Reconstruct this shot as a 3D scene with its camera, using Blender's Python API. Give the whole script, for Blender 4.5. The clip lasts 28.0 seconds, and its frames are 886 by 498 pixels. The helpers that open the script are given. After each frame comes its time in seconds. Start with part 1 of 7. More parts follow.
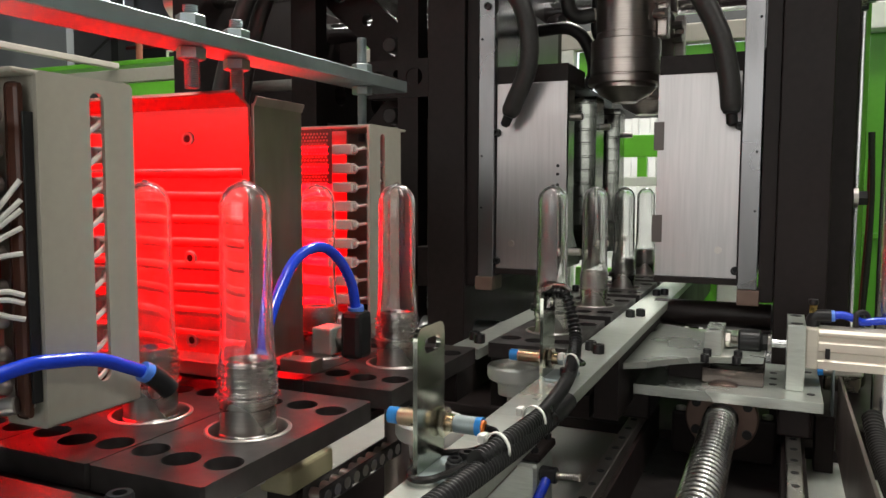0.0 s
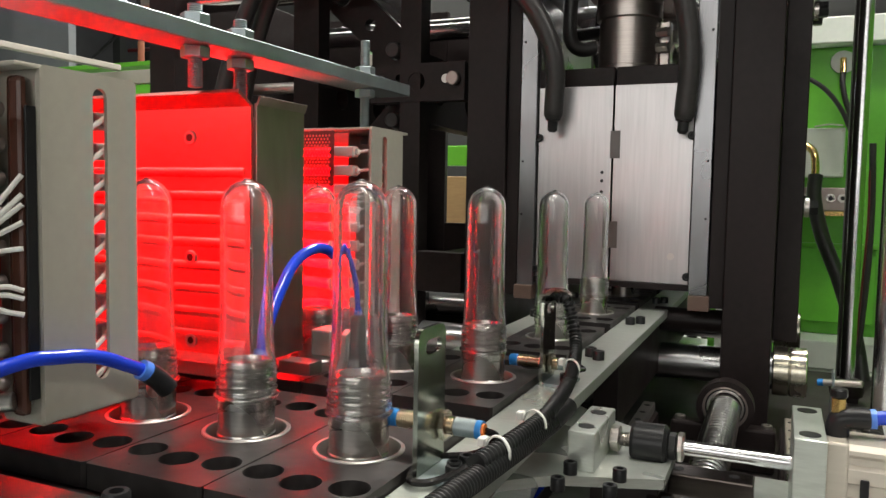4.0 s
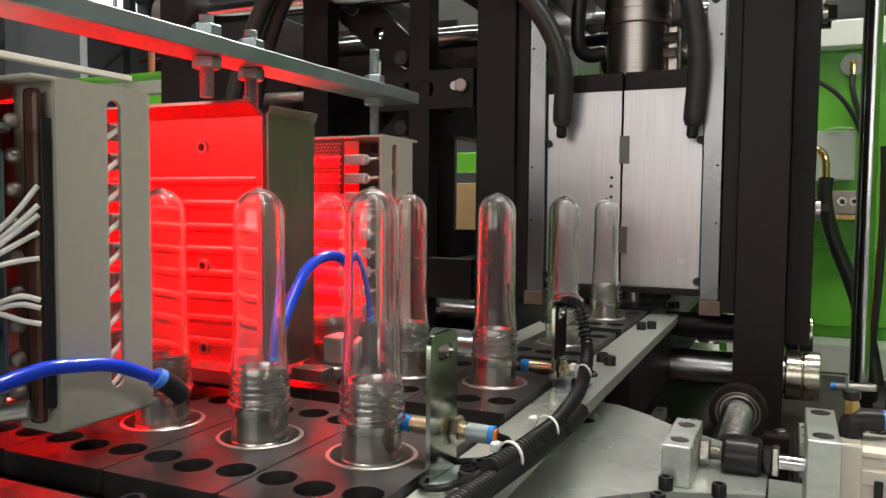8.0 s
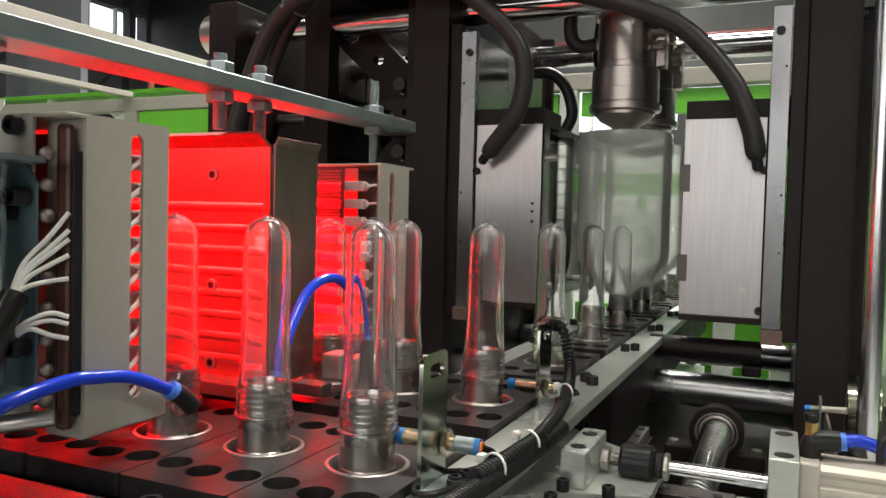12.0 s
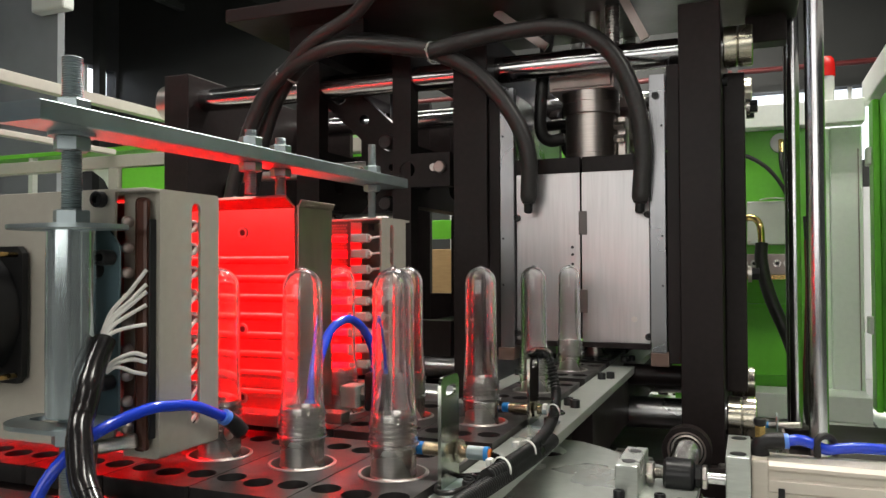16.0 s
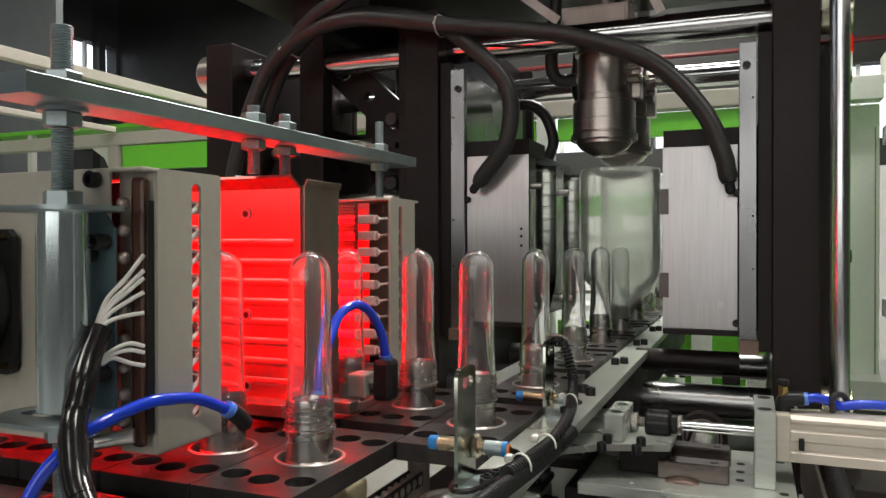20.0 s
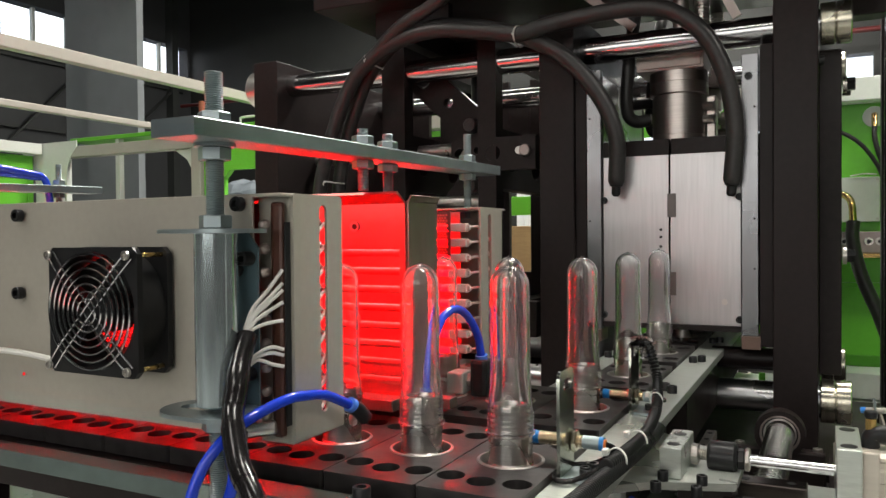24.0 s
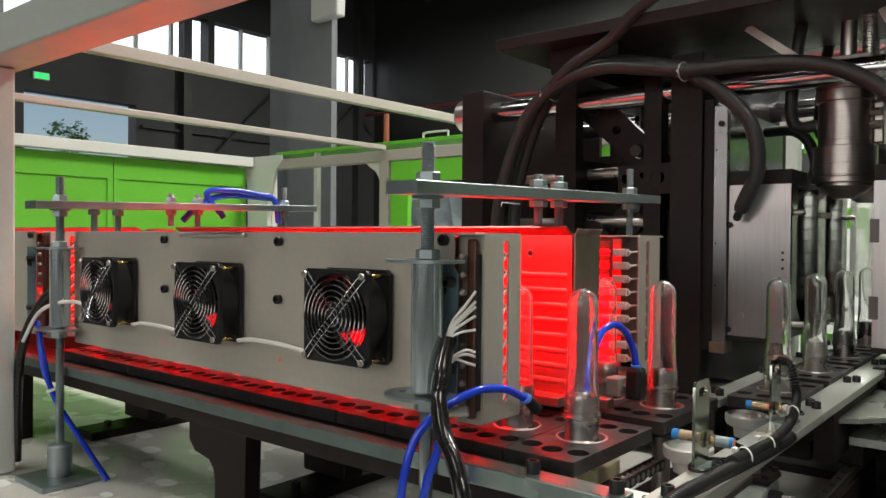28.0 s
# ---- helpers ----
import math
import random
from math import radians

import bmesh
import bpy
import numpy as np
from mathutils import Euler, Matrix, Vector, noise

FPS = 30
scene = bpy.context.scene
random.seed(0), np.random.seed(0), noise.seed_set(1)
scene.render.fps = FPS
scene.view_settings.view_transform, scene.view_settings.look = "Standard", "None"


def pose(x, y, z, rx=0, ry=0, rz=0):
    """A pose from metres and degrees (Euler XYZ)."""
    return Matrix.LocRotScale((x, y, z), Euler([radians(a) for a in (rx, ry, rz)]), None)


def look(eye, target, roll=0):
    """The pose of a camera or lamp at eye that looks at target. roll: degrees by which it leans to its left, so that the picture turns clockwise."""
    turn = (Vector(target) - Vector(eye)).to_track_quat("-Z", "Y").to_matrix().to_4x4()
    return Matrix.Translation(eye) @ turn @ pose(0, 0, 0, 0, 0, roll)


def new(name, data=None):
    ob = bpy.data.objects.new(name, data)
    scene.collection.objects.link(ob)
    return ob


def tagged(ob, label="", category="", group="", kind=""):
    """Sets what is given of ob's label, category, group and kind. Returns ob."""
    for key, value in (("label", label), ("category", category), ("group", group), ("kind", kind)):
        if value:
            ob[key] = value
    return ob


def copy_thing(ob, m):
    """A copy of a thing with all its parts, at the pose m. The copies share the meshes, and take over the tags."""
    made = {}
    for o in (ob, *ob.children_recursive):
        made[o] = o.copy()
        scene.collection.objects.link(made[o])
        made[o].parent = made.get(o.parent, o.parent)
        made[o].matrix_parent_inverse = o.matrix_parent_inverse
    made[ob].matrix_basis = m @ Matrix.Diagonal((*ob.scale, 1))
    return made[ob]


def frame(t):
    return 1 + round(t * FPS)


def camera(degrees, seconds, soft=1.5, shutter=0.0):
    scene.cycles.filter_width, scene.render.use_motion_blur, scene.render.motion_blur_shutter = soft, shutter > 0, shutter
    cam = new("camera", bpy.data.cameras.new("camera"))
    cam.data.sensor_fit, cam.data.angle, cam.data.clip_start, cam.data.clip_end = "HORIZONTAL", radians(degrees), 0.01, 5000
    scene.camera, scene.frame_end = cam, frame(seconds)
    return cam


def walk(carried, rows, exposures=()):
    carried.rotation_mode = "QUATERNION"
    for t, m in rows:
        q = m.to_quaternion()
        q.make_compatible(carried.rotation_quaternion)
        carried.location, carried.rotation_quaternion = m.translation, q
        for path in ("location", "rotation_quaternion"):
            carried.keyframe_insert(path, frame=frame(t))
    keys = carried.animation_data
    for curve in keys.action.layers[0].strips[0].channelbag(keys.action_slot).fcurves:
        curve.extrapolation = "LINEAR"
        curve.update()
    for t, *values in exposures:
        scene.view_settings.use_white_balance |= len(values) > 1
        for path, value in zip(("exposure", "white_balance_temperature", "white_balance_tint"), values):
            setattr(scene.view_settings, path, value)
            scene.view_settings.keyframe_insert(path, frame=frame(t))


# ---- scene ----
cam = camera(60.3, 28.0)
PATH = [
    (0, (0.087, 0.042, 1.191), (-0.72, 1.865, 1.036), 0.2),
    (0.5, (0.093, 0.037, 1.192), (-0.711, 1.862, 1.038), 0.2),
    (1, (0.094, 0.038, 1.195), (-0.717, 1.858, 1.031), -0.0),
    (1.5, (0.094, 0.039, 1.189), (-0.716, 1.862, 1.042), -0.1),
    (2, (0.093, 0.04, 1.191), (-0.719, 1.862, 1.04), 0.4),
    (2.5, (0.088, 0.042, 1.188), (-0.719, 1.867, 1.053), 0.6),
    (3, (0.082, 0.042, 1.187), (-0.72, 1.869, 1.052), 0.8),
    (3.5, (0.084, 0.04, 1.188), (-0.718, 1.867, 1.051), 1.1),
    (5.5, (0.081, 0.059, 1.183), (-0.733, 1.88, 1.045), 0.7),
    (6, (0.082, 0.057, 1.185), (-0.729, 1.88, 1.045), 0.6),
    (6.5, (0.08, 0.055, 1.184), (-0.729, 1.879, 1.05), 0.6),
    (7, (0.08, 0.049, 1.19), (-0.731, 1.872, 1.051), 0.6),
    (7.5, (0.081, 0.046, 1.187), (-0.744, 1.864, 1.062), 0.5),
    (8, (0.084, 0.04, 1.187), (-0.744, 1.857, 1.068), 0.5),
    (8.5, (0.085, 0.035, 1.189), (-0.743, 1.851, 1.067), 0.5),
    (9, (0.086, 0.034, 1.187), (-0.742, 1.851, 1.065), 0.5),
    (9.5, (0.084, 0.036, 1.188), (-0.742, 1.853, 1.064), 0.7),
    (10, (0.085, 0.035, 1.189), (-0.742, 1.852, 1.067), 0.8),
    (10.5, (0.086, 0.035, 1.188), (-0.739, 1.853, 1.073), 1.0),
    (11, (0.085, 0.032, 1.19), (-0.73, 1.856, 1.087), 1.2),
    (11.5, (0.093, 0.026, 1.193), (-0.715, 1.853, 1.102), 1.4),
    (12, (0.104, -0.004, 1.197), (-0.71, 1.821, 1.123), 1.5),
    (12.5, (0.108, -0.068, 1.206), (-0.668, 1.776, 1.176), 1.1),
    (14.5, (0.123, -0.161, 1.199), (-0.576, 1.712, 1.255), 0.6),
    (15, (0.126, -0.149, 1.2), (-0.594, 1.716, 1.261), 0.4),
    (15.5, (0.125, -0.137, 1.201), (-0.612, 1.721, 1.263), 0.1),
    (16, (0.123, -0.128, 1.199), (-0.622, 1.727, 1.241), -0.2),
    (16.5, (0.112, -0.117, 1.201), (-0.625, 1.742, 1.22), -0.2),
    (17, (0.105, -0.102, 1.2), (-0.628, 1.758, 1.197), -0.0),
    (17.5, (0.099, -0.088, 1.201), (-0.625, 1.776, 1.189), -0.1),
    (18, (0.096, -0.083, 1.199), (-0.623, 1.784, 1.183), -0.0),
    (18.5, (0.097, -0.085, 1.199), (-0.625, 1.78, 1.175), 0.2),
    (19, (0.097, -0.091, 1.2), (-0.639, 1.769, 1.174), 0.1),
    (19.5, (0.099, -0.093, 1.202), (-0.643, 1.764, 1.181), -0.2),
    (20, (0.097, -0.095, 1.204), (-0.653, 1.759, 1.19), -0.1),
    (20.5, (0.095, -0.101, 1.205), (-0.661, 1.75, 1.192), -0.1),
    (22.5, (0.078, -0.14, 1.212), (-0.678, 1.711, 1.179), 0.0),
    (23, (0.084, -0.146, 1.214), (-0.701, 1.694, 1.176), 0.1),
    (23.5, (0.088, -0.157, 1.219), (-0.757, 1.655, 1.183), -0.3),
    (24, (0.09, -0.174, 1.225), (-0.805, 1.614, 1.189), -0.5),
    (24.5, (0.094, -0.195, 1.227), (-0.85, 1.568, 1.194), -0.6),
    (25, (0.093, -0.216, 1.227), (-0.888, 1.526, 1.192), -0.4),
    (25.5, (0.091, -0.233, 1.228), (-0.908, 1.498, 1.185), -0.2),
    (26, (0.096, -0.268, 1.232), (-0.918, 1.455, 1.192), -0.1),
    (26.5, (0.111, -0.316, 1.237), (-0.917, 1.4, 1.206), -0.1),
    (27, (0.115, -0.353, 1.245), (-0.939, 1.346, 1.208), 0.1),
    (27.5, (0.142, -0.355, 1.253), (-1.009, 1.28, 1.22), 0.2),
    (28, (0.19, -0.341, 1.258), (-1.077, 1.206, 1.227), 0.5),
]
walk(cam, [(t, look(eye, goal, roll)) for t, eye, goal, roll in PATH], [(0.0, -0.02), (1.0, 0.15), (3.4, 0.18), (5.5, 0.04), (7.0, 0.0), (8.0, 0.14), (9.0, 0.18), (11.0, 0.16), (12.0, 0.08), (15.0, 0.12), (17.0, 0.12), (19.0, 0.02), (20.0, -0.08), (21.0, -0.04), (23.0, 0.08), (25.0, 0.12), (26.0, 0.08), (27.0, 0.02), (28.0, -0.08)])

# ---- world and lights ----
world = bpy.data.worlds.new("hall_daylight")
scene.world = world
world.use_nodes = True
wn = world.node_tree.nodes
sky = wn.new("ShaderNodeTexSky")
sky.sky_type, sky.sun_disc = 'NISHITA', False
sky.sun_elevation, sky.sun_rotation = radians(38), radians(200)
world.node_tree.links.new(sky.outputs[0], wn["Background"].inputs[0])
wn["Background"].inputs[1].default_value = 0.10


def area_lamp(name, at, to, sx, sy, watts, color):
    data = bpy.data.lights.new(name, 'AREA')
    data.shape, data.size, data.size_y, data.energy, data.color = 'RECTANGLE', sx, sy, watts, color
    ob = new(name, data)
    ob.matrix_world = look(at, to)
    return tagged(ob, kind="structure")


# fill lights added overhead, out of view, set to brighten single areas
LAMPS = [((-2.6, -1.0, 4.6), 54), ((0.38, 0.6, 4.6), 80), ((3.0, 0.0, 4.6), 88), ((-4.6, 7.0, 4.6), 150), ((-2.2, 3.6, 4.6), 16), ((-0.2, 3.4, 4.6), 270), ((-1.1, 7.2, 4.6), 185), ((-0.6, -2.2, 4.6), 24)]
for at, watts in LAMPS:
    area_lamp("overhead_fill_light", at, (at[0], at[1], 0), 1.4, 0.5, watts, (1.0, 0.97, 0.89))
# broad fill light added behind the camera, inside the closed south wall
area_lamp("front_fill_light", (-0.3, -5.8, 2.6), (-0.1, 1.6, 1.2), 6.6, 2.6, 132, (1.0, 0.98, 0.93))


# ---- materials ----
def mat(name, color, rough=0.5, metal=0.0, grain=0.15, scale=40.0, bump=0.08, wear=0.25, emit=None, strength=0.0, coat=0.0, stretch=None, trans=0.0, ior=1.45, blotch=4.0):
    m = bpy.data.materials.new(name)
    m.use_nodes = True
    nt = m.node_tree
    b = nt.nodes["Principled BSDF"]
    b.inputs["Metallic"].default_value = metal
    b.inputs["Roughness"].default_value = rough
    b.inputs["IOR"].default_value = ior
    b.inputs["Coat Weight"].default_value = coat
    b.inputs["Transmission Weight"].default_value = trans
    if emit:
        b.inputs["Emission Color"].default_value = (*emit, 1)
        b.inputs["Emission Strength"].default_value = strength
    b.inputs["Base Color"].default_value = (*color, 1)
    if grain <= 0:
        return m
    co = nt.nodes.new("ShaderNodeTexCoord")
    mp = nt.nodes.new("ShaderNodeMapping")
    if stretch:
        mp.inputs["Scale"].default_value = stretch
    nt.links.new(co.outputs["Object"], mp.inputs["Vector"])
    fine = nt.nodes.new("ShaderNodeTexNoise")
    fine.inputs["Scale"].default_value, fine.inputs["Detail"].default_value = scale, 6
    nt.links.new(mp.outputs[0], fine.inputs["Vector"])
    big = nt.nodes.new("ShaderNodeTexNoise")
    big.inputs["Scale"].default_value, big.inputs["Detail"].default_value = blotch, 5
    nt.links.new(co.outputs["Object"], big.inputs["Vector"])
    both = nt.nodes.new("ShaderNodeMath")
    both.operation = 'ADD'
    nt.links.new(fine.outputs[0], both.inputs[0])
    nt.links.new(big.outputs[0], both.inputs[1])
    span = nt.nodes.new("ShaderNodeMapRange")
    span.inputs["From Min"].default_value, span.inputs["From Max"].default_value = 0.6, 1.4
    span.inputs["To Min"].default_value, span.inputs["To Max"].default_value = 1 - grain, 1 + grain
    nt.links.new(both.outputs[0], span.inputs["Value"])
    mul = nt.nodes.new("ShaderNodeVectorMath")
    mul.operation = 'SCALE'
    mul.inputs[0].default_value = color
    nt.links.new(span.outputs[0], mul.inputs["Scale"])
    nt.links.new(mul.outputs[0], b.inputs["Base Color"])
    rr = nt.nodes.new("ShaderNodeMapRange")
    rr.inputs["From Min"].default_value, rr.inputs["From Max"].default_value = 0.3, 0.7
    rr.inputs["To Min"].default_value, rr.inputs["To Max"].default_value = rough * (1 - wear), min(1, rough * (1 + wear))
    nt.links.new(big.outputs[0], rr.inputs["Value"])
    nt.links.new(rr.outputs[0], b.inputs["Roughness"])
    if bump > 0:
        bp = nt.nodes.new("ShaderNodeBump")
        bp.inputs["Strength"].default_value, bp.inputs["Distance"].default_value = bump, 0.002
        nt.links.new(fine.outputs[0], bp.inputs["Height"])
        nt.links.new(bp.outputs[0], b.inputs["Normal"])
    return m


BEIGE = mat("beige_enamel", (0.365, 0.34, 0.29), 0.42, grain=0.06, scale=120, bump=0.03)
BLACK = mat("black_enamel", (0.0165, 0.0118, 0.0116), 0.46, grain=0.25, scale=90, bump=0.05)
TILE = mat("blackened_steel", (0.042, 0.037, 0.0365), 0.40, metal=0.35, grain=0.34, scale=70, bump=0.06, wear=0.35, blotch=16.0)
STEEL = mat("turned_steel", (0.52, 0.49, 0.46), 0.33, metal=1.0, grain=0.18, scale=30, stretch=(1, 1, 30), bump=0.06)
SLEEVEZINC = mat("bright_zinc_tube", (0.64, 0.73, 0.75), 0.13, metal=0.78, grain=0.34, scale=14, stretch=(9, 9, 0.25), bump=0.12, wear=0.3)
PLATED = mat("yellow_zinc_plate", (0.44, 0.46, 0.40), 0.14, metal=1.0, grain=0.15, scale=20, bump=0.03, wear=0.5)
CONDUIT = mat("black_conduit_plastic", (0.009, 0.009, 0.0095), 0.34, grain=0.2, scale=90, bump=0.03)
# grey wall taken near black: its dimness is put into the colour
DIMWALL = mat("shade_darkened_wall", (0.020, 0.021, 0.020), 0.6, grain=0.1, scale=6, bump=0.03, blotch=0.7)
# white portal enamel, its unlit grey-green tone put into the colour
PORTALSHADE = mat("white_enamel_portal_shade", (0.33, 0.35, 0.31), 0.42, grain=0.07, scale=40, bump=0.03)
RINGPALE = mat("worn_pale_ring", (0.46, 0.43, 0.41), 0.34, metal=0.8, grain=0.15, scale=60, bump=0.04)
BRIGHTALU = mat("bright_milled_aluminium", (0.54, 0.57, 0.53), 0.32, metal=0.62, grain=0.16, scale=60, stretch=(1, 1, 8), bump=0.05)
RAMSTEEL = mat("browned_turned_steel", (0.42, 0.375, 0.35), 0.29, metal=1.0, grain=0.18, scale=30, stretch=(1, 1, 30), bump=0.06)
CAVITY = mat("polished_cavity_steel", (0.21, 0.22, 0.20), 0.13, metal=1.0, grain=0.25, scale=40, bump=0.08)
# darker, rougher chrome of the lower tie bars
LOWBAR = mat("darker_chromed_bar", (0.42, 0.42, 0.42), 0.30, metal=1.0, grain=0.15, scale=12, stretch=(0.5, 4, 4), bump=0.01, wear=0.2)
POLECHROME = mat("dull_chromed_pole", (0.58, 0.58, 0.60), 0.21, metal=1.0, grain=0.10, scale=20, stretch=(4, 4, 0.3), bump=0.0, wear=0.15)
CHROME = mat("chromed_rod", (0.56, 0.56, 0.57), 0.17, metal=1.0, grain=0.05, bump=0.0)
ZINC = mat("zinc_plated_steel", (0.31, 0.36, 0.37), 0.40, metal=0.85, grain=0.18, scale=25, bump=0.04, wear=0.4)
ALU = mat("milled_aluminium", (0.47, 0.495, 0.455), 0.34, metal=0.62, grain=0.16, scale=60, stretch=(1, 6, 1), bump=0.05)
TEALALU = mat("anodised_rail_aluminium", (0.29, 0.36, 0.335), 0.25, metal=0.95, grain=0.24, scale=50, stretch=(1, 6, 1), bump=0.05)
SHEET = mat("brushed_stainless_sheet", (0.47, 0.455, 0.46), 0.36, metal=1.0, grain=0.12, scale=30, stretch=(8, 8, 0.4), bump=0.02, wear=0.10, blotch=2.0)
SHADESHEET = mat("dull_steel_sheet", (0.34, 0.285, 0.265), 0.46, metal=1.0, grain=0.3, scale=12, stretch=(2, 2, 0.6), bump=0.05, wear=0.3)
EDGESTRIP = mat("polished_edge_strip", (0.235, 0.235, 0.245), 0.30, metal=1.0, grain=0.2, scale=14, stretch=(2, 2, 0.4), bump=0.05, wear=0.3)
SMOKED = mat("smoked_plastic", (0.105, 0.085, 0.08), 0.3, grain=0.15, bump=0.02)
ENDPLATE = mat("heat_browned_sheet", (0.34, 0.25, 0.225), 0.45, metal=1.0, grain=0.35, scale=14, stretch=(2, 2, 0.6), bump=0.05, wear=0.35)
# steel reflector; the lamps' red glow is partly put into its base colour
REFLECT = mat("red_glow_reflector", (0.48, 0.18, 0.165), 0.40, metal=1.0, grain=0.10, scale=12, stretch=(1, 1, 6), bump=0.10, wear=0.25)
GREEN = mat("green_enamel", (0.13, 0.46, 0.035), 0.38, grain=0.07, scale=80, bump=0.03)
# white frame enamel with the rails' shade put into the colour
RAILSHADE = mat("white_enamel_rail_shade", (0.36, 0.335, 0.30), 0.42, grain=0.06, scale=60, bump=0.03)
# lighter copy of the white enamel, for parts that stand in strong light
LITWHITE = mat("white_enamel_lit", (0.82, 0.84, 0.80), 0.38, grain=0.05, scale=80, bump=0.03)
WHITE = mat("white_enamel", (0.58, 0.60, 0.56), 0.40, grain=0.05, scale=80, bump=0.03)
BLUETUBE = mat("blue_polyurethane", (0.012, 0.048, 0.56), 0.22, grain=0.06, scale=50, bump=0.0, coat=0.3)
RUBBER = mat("black_rubber", (0.022, 0.0205, 0.0205), 0.42, grain=0.3, scale=120, bump=0.08)
PVC = mat("black_shrink_sleeve", (0.012, 0.0105, 0.011), 0.2, grain=0.2, scale=60, bump=0.05)
PLASTIC = mat("black_plastic", (0.016, 0.016, 0.017), 0.33, grain=0.2, scale=90, bump=0.03)
WIRE = mat("white_silicone_wire", (0.70, 0.68, 0.64), 0.5, grain=0.06, bump=0.0)
NYLON = mat("white_nylon", (0.74, 0.74, 0.70), 0.4, grain=0.06, bump=0.02)
BRASS = mat("brass", (0.62, 0.42, 0.16), 0.25, metal=1.0, grain=0.12, bump=0.03)
TERMBLUE = mat("blue_grey_insulating_plate", (0.10, 0.155, 0.175), 0.22, grain=0.12, scale=30, bump=0.03)
BAKELITE = mat("brown_bakelite", (0.075, 0.028, 0.018), 0.35, grain=0.25, scale=60, bump=0.05)
CERAMIC = mat("white_ceramic", (0.52, 0.50, 0.47), 0.45, grain=0.06, bump=0.03)
PET = mat("clear_pet", (0.98, 0.985, 0.985), 0.0, grain=0.0, trans=1.0, ior=1.46)
BOTTLE = mat("blown_pet", (0.99, 0.995, 0.99), 0.03, grain=0.0, trans=0.95, ior=1.25)


def make_film(m, haze):
    """A thin clear plastic wall: glossy at grazing angles, with a slight milky haze."""
    nt = m.node_tree
    out = nt.nodes["Material Output"]

    def node(kind, color=None):
        q = nt.nodes.new(kind)
        if color:
            q.inputs["Color"].default_value = (*color, 1)
        return q

    def mixed(a, b, share):
        q = node("ShaderNodeMixShader")
        q.inputs[0].default_value = share
        nt.links.new(a.outputs[0], q.inputs[1])
        nt.links.new(b.outputs[0], q.inputs[2])
        return q

    clear, gloss = node("ShaderNodeBsdfTransparent", (0.975, 0.985, 0.975)), node("ShaderNodeBsdfGlossy", (1, 1, 1))
    gloss.inputs["Roughness"].default_value = 0.06
    fres = node("ShaderNodeFresnel")
    fres.inputs["IOR"].default_value = 1.20
    wall = mixed(clear, gloss, 0.1)
    nt.links.new(fres.outputs[0], wall.inputs[0])
    milk = mixed(node("ShaderNodeBsdfTranslucent", (0.96, 0.97, 0.94)), node("ShaderNodeBsdfDiffuse", (0.96, 0.97, 0.94)), 0.30)
    skin_mix = mixed(wall, milk, haze)
    # cloudy rings left by the blowing
    at, stretch, cloud, span = nt.nodes.new("ShaderNodeTexCoord"), nt.nodes.new("ShaderNodeMapping"), nt.nodes.new("ShaderNodeTexNoise"), nt.nodes.new("ShaderNodeMapRange")
    stretch.inputs["Scale"].default_value = (7, 7, 40)
    cloud.inputs["Scale"].default_value = 1.0
    cloud.inputs["Detail"].default_value = 4.0
    span.inputs["From Min"].default_value, span.inputs["From Max"].default_value = 0.3, 0.7
    span.inputs["To Min"].default_value, span.inputs["To Max"].default_value = haze * 0.85, haze * 1.15
    nt.links.new(at.outputs["Object"], stretch.inputs["Vector"])
    nt.links.new(stretch.outputs[0], cloud.inputs["Vector"])
    nt.links.new(cloud.outputs[0], span.inputs["Value"])
    nt.links.new(span.outputs[0], skin_mix.inputs[0])
    nt.links.new(skin_mix.outputs[0], out.inputs[0])


make_film(BOTTLE, 0.19)


def add_haze(m, share):
    """A little milky scatter over the clear plastic."""
    nt = m.node_tree
    milk = nt.nodes.new("ShaderNodeBsdfTranslucent")
    milk.inputs["Color"].default_value = (0.9, 0.9, 0.9, 1)
    mix = nt.nodes.new("ShaderNodeMixShader")
    mix.inputs[0].default_value = share
    nt.links.new(nt.nodes["Principled BSDF"].outputs[0], mix.inputs[1])
    nt.links.new(milk.outputs[0], mix.inputs[2])
    nt.links.new(mix.outputs[0], nt.nodes["Material Output"].inputs[0])


add_haze(PET, 0.035)
for m, gloss in ((BLACK, 0.2), (RUBBER, 0.45), (TILE, 0.4), (PLASTIC, 0.3)):
    m.node_tree.nodes["Principled BSDF"].inputs["Specular IOR Level"].default_value = gloss
SPINDLE = mat("brushed_spindle_steel", (0.54, 0.52, 0.495), 0.27, metal=1.0, grain=0.2, scale=26, stretch=(0.4, 0.4, 14), bump=0.12)
LAMPRED = mat("glowing_quartz_lamp", (0.3, 0.01, 0.01), 0.3, grain=0.0, emit=(1.0, 0.0006, 0.0030), strength=13.5)
PINHOLE = mat("red_glow_in_hole", (0.2, 0.01, 0.01), 0.4, grain=0.0, emit=(1.0, 0.002, 0.004), strength=0.9)
ORANGE = mat("orange_plastic", (0.75, 0.20, 0.03), 0.4, grain=0.05, bump=0.0)
BLUETIP = mat("blue_sensor_face", (0.02, 0.20, 0.55), 0.35, grain=0.05, bump=0.0)
RED = mat("red_lens", (0.65, 0.015, 0.012), 0.25, grain=0.05, bump=0.0)
CONCRETE = mat("painted_concrete", (0.34, 0.35, 0.34), 0.5, grain=0.15, scale=12, bump=0.05, blotch=1.0)
PARTITION = mat("pale_sheet_partition", (0.580, 0.594, 0.580), 0.5, grain=0.08, scale=6, bump=0.03, blotch=0.7)
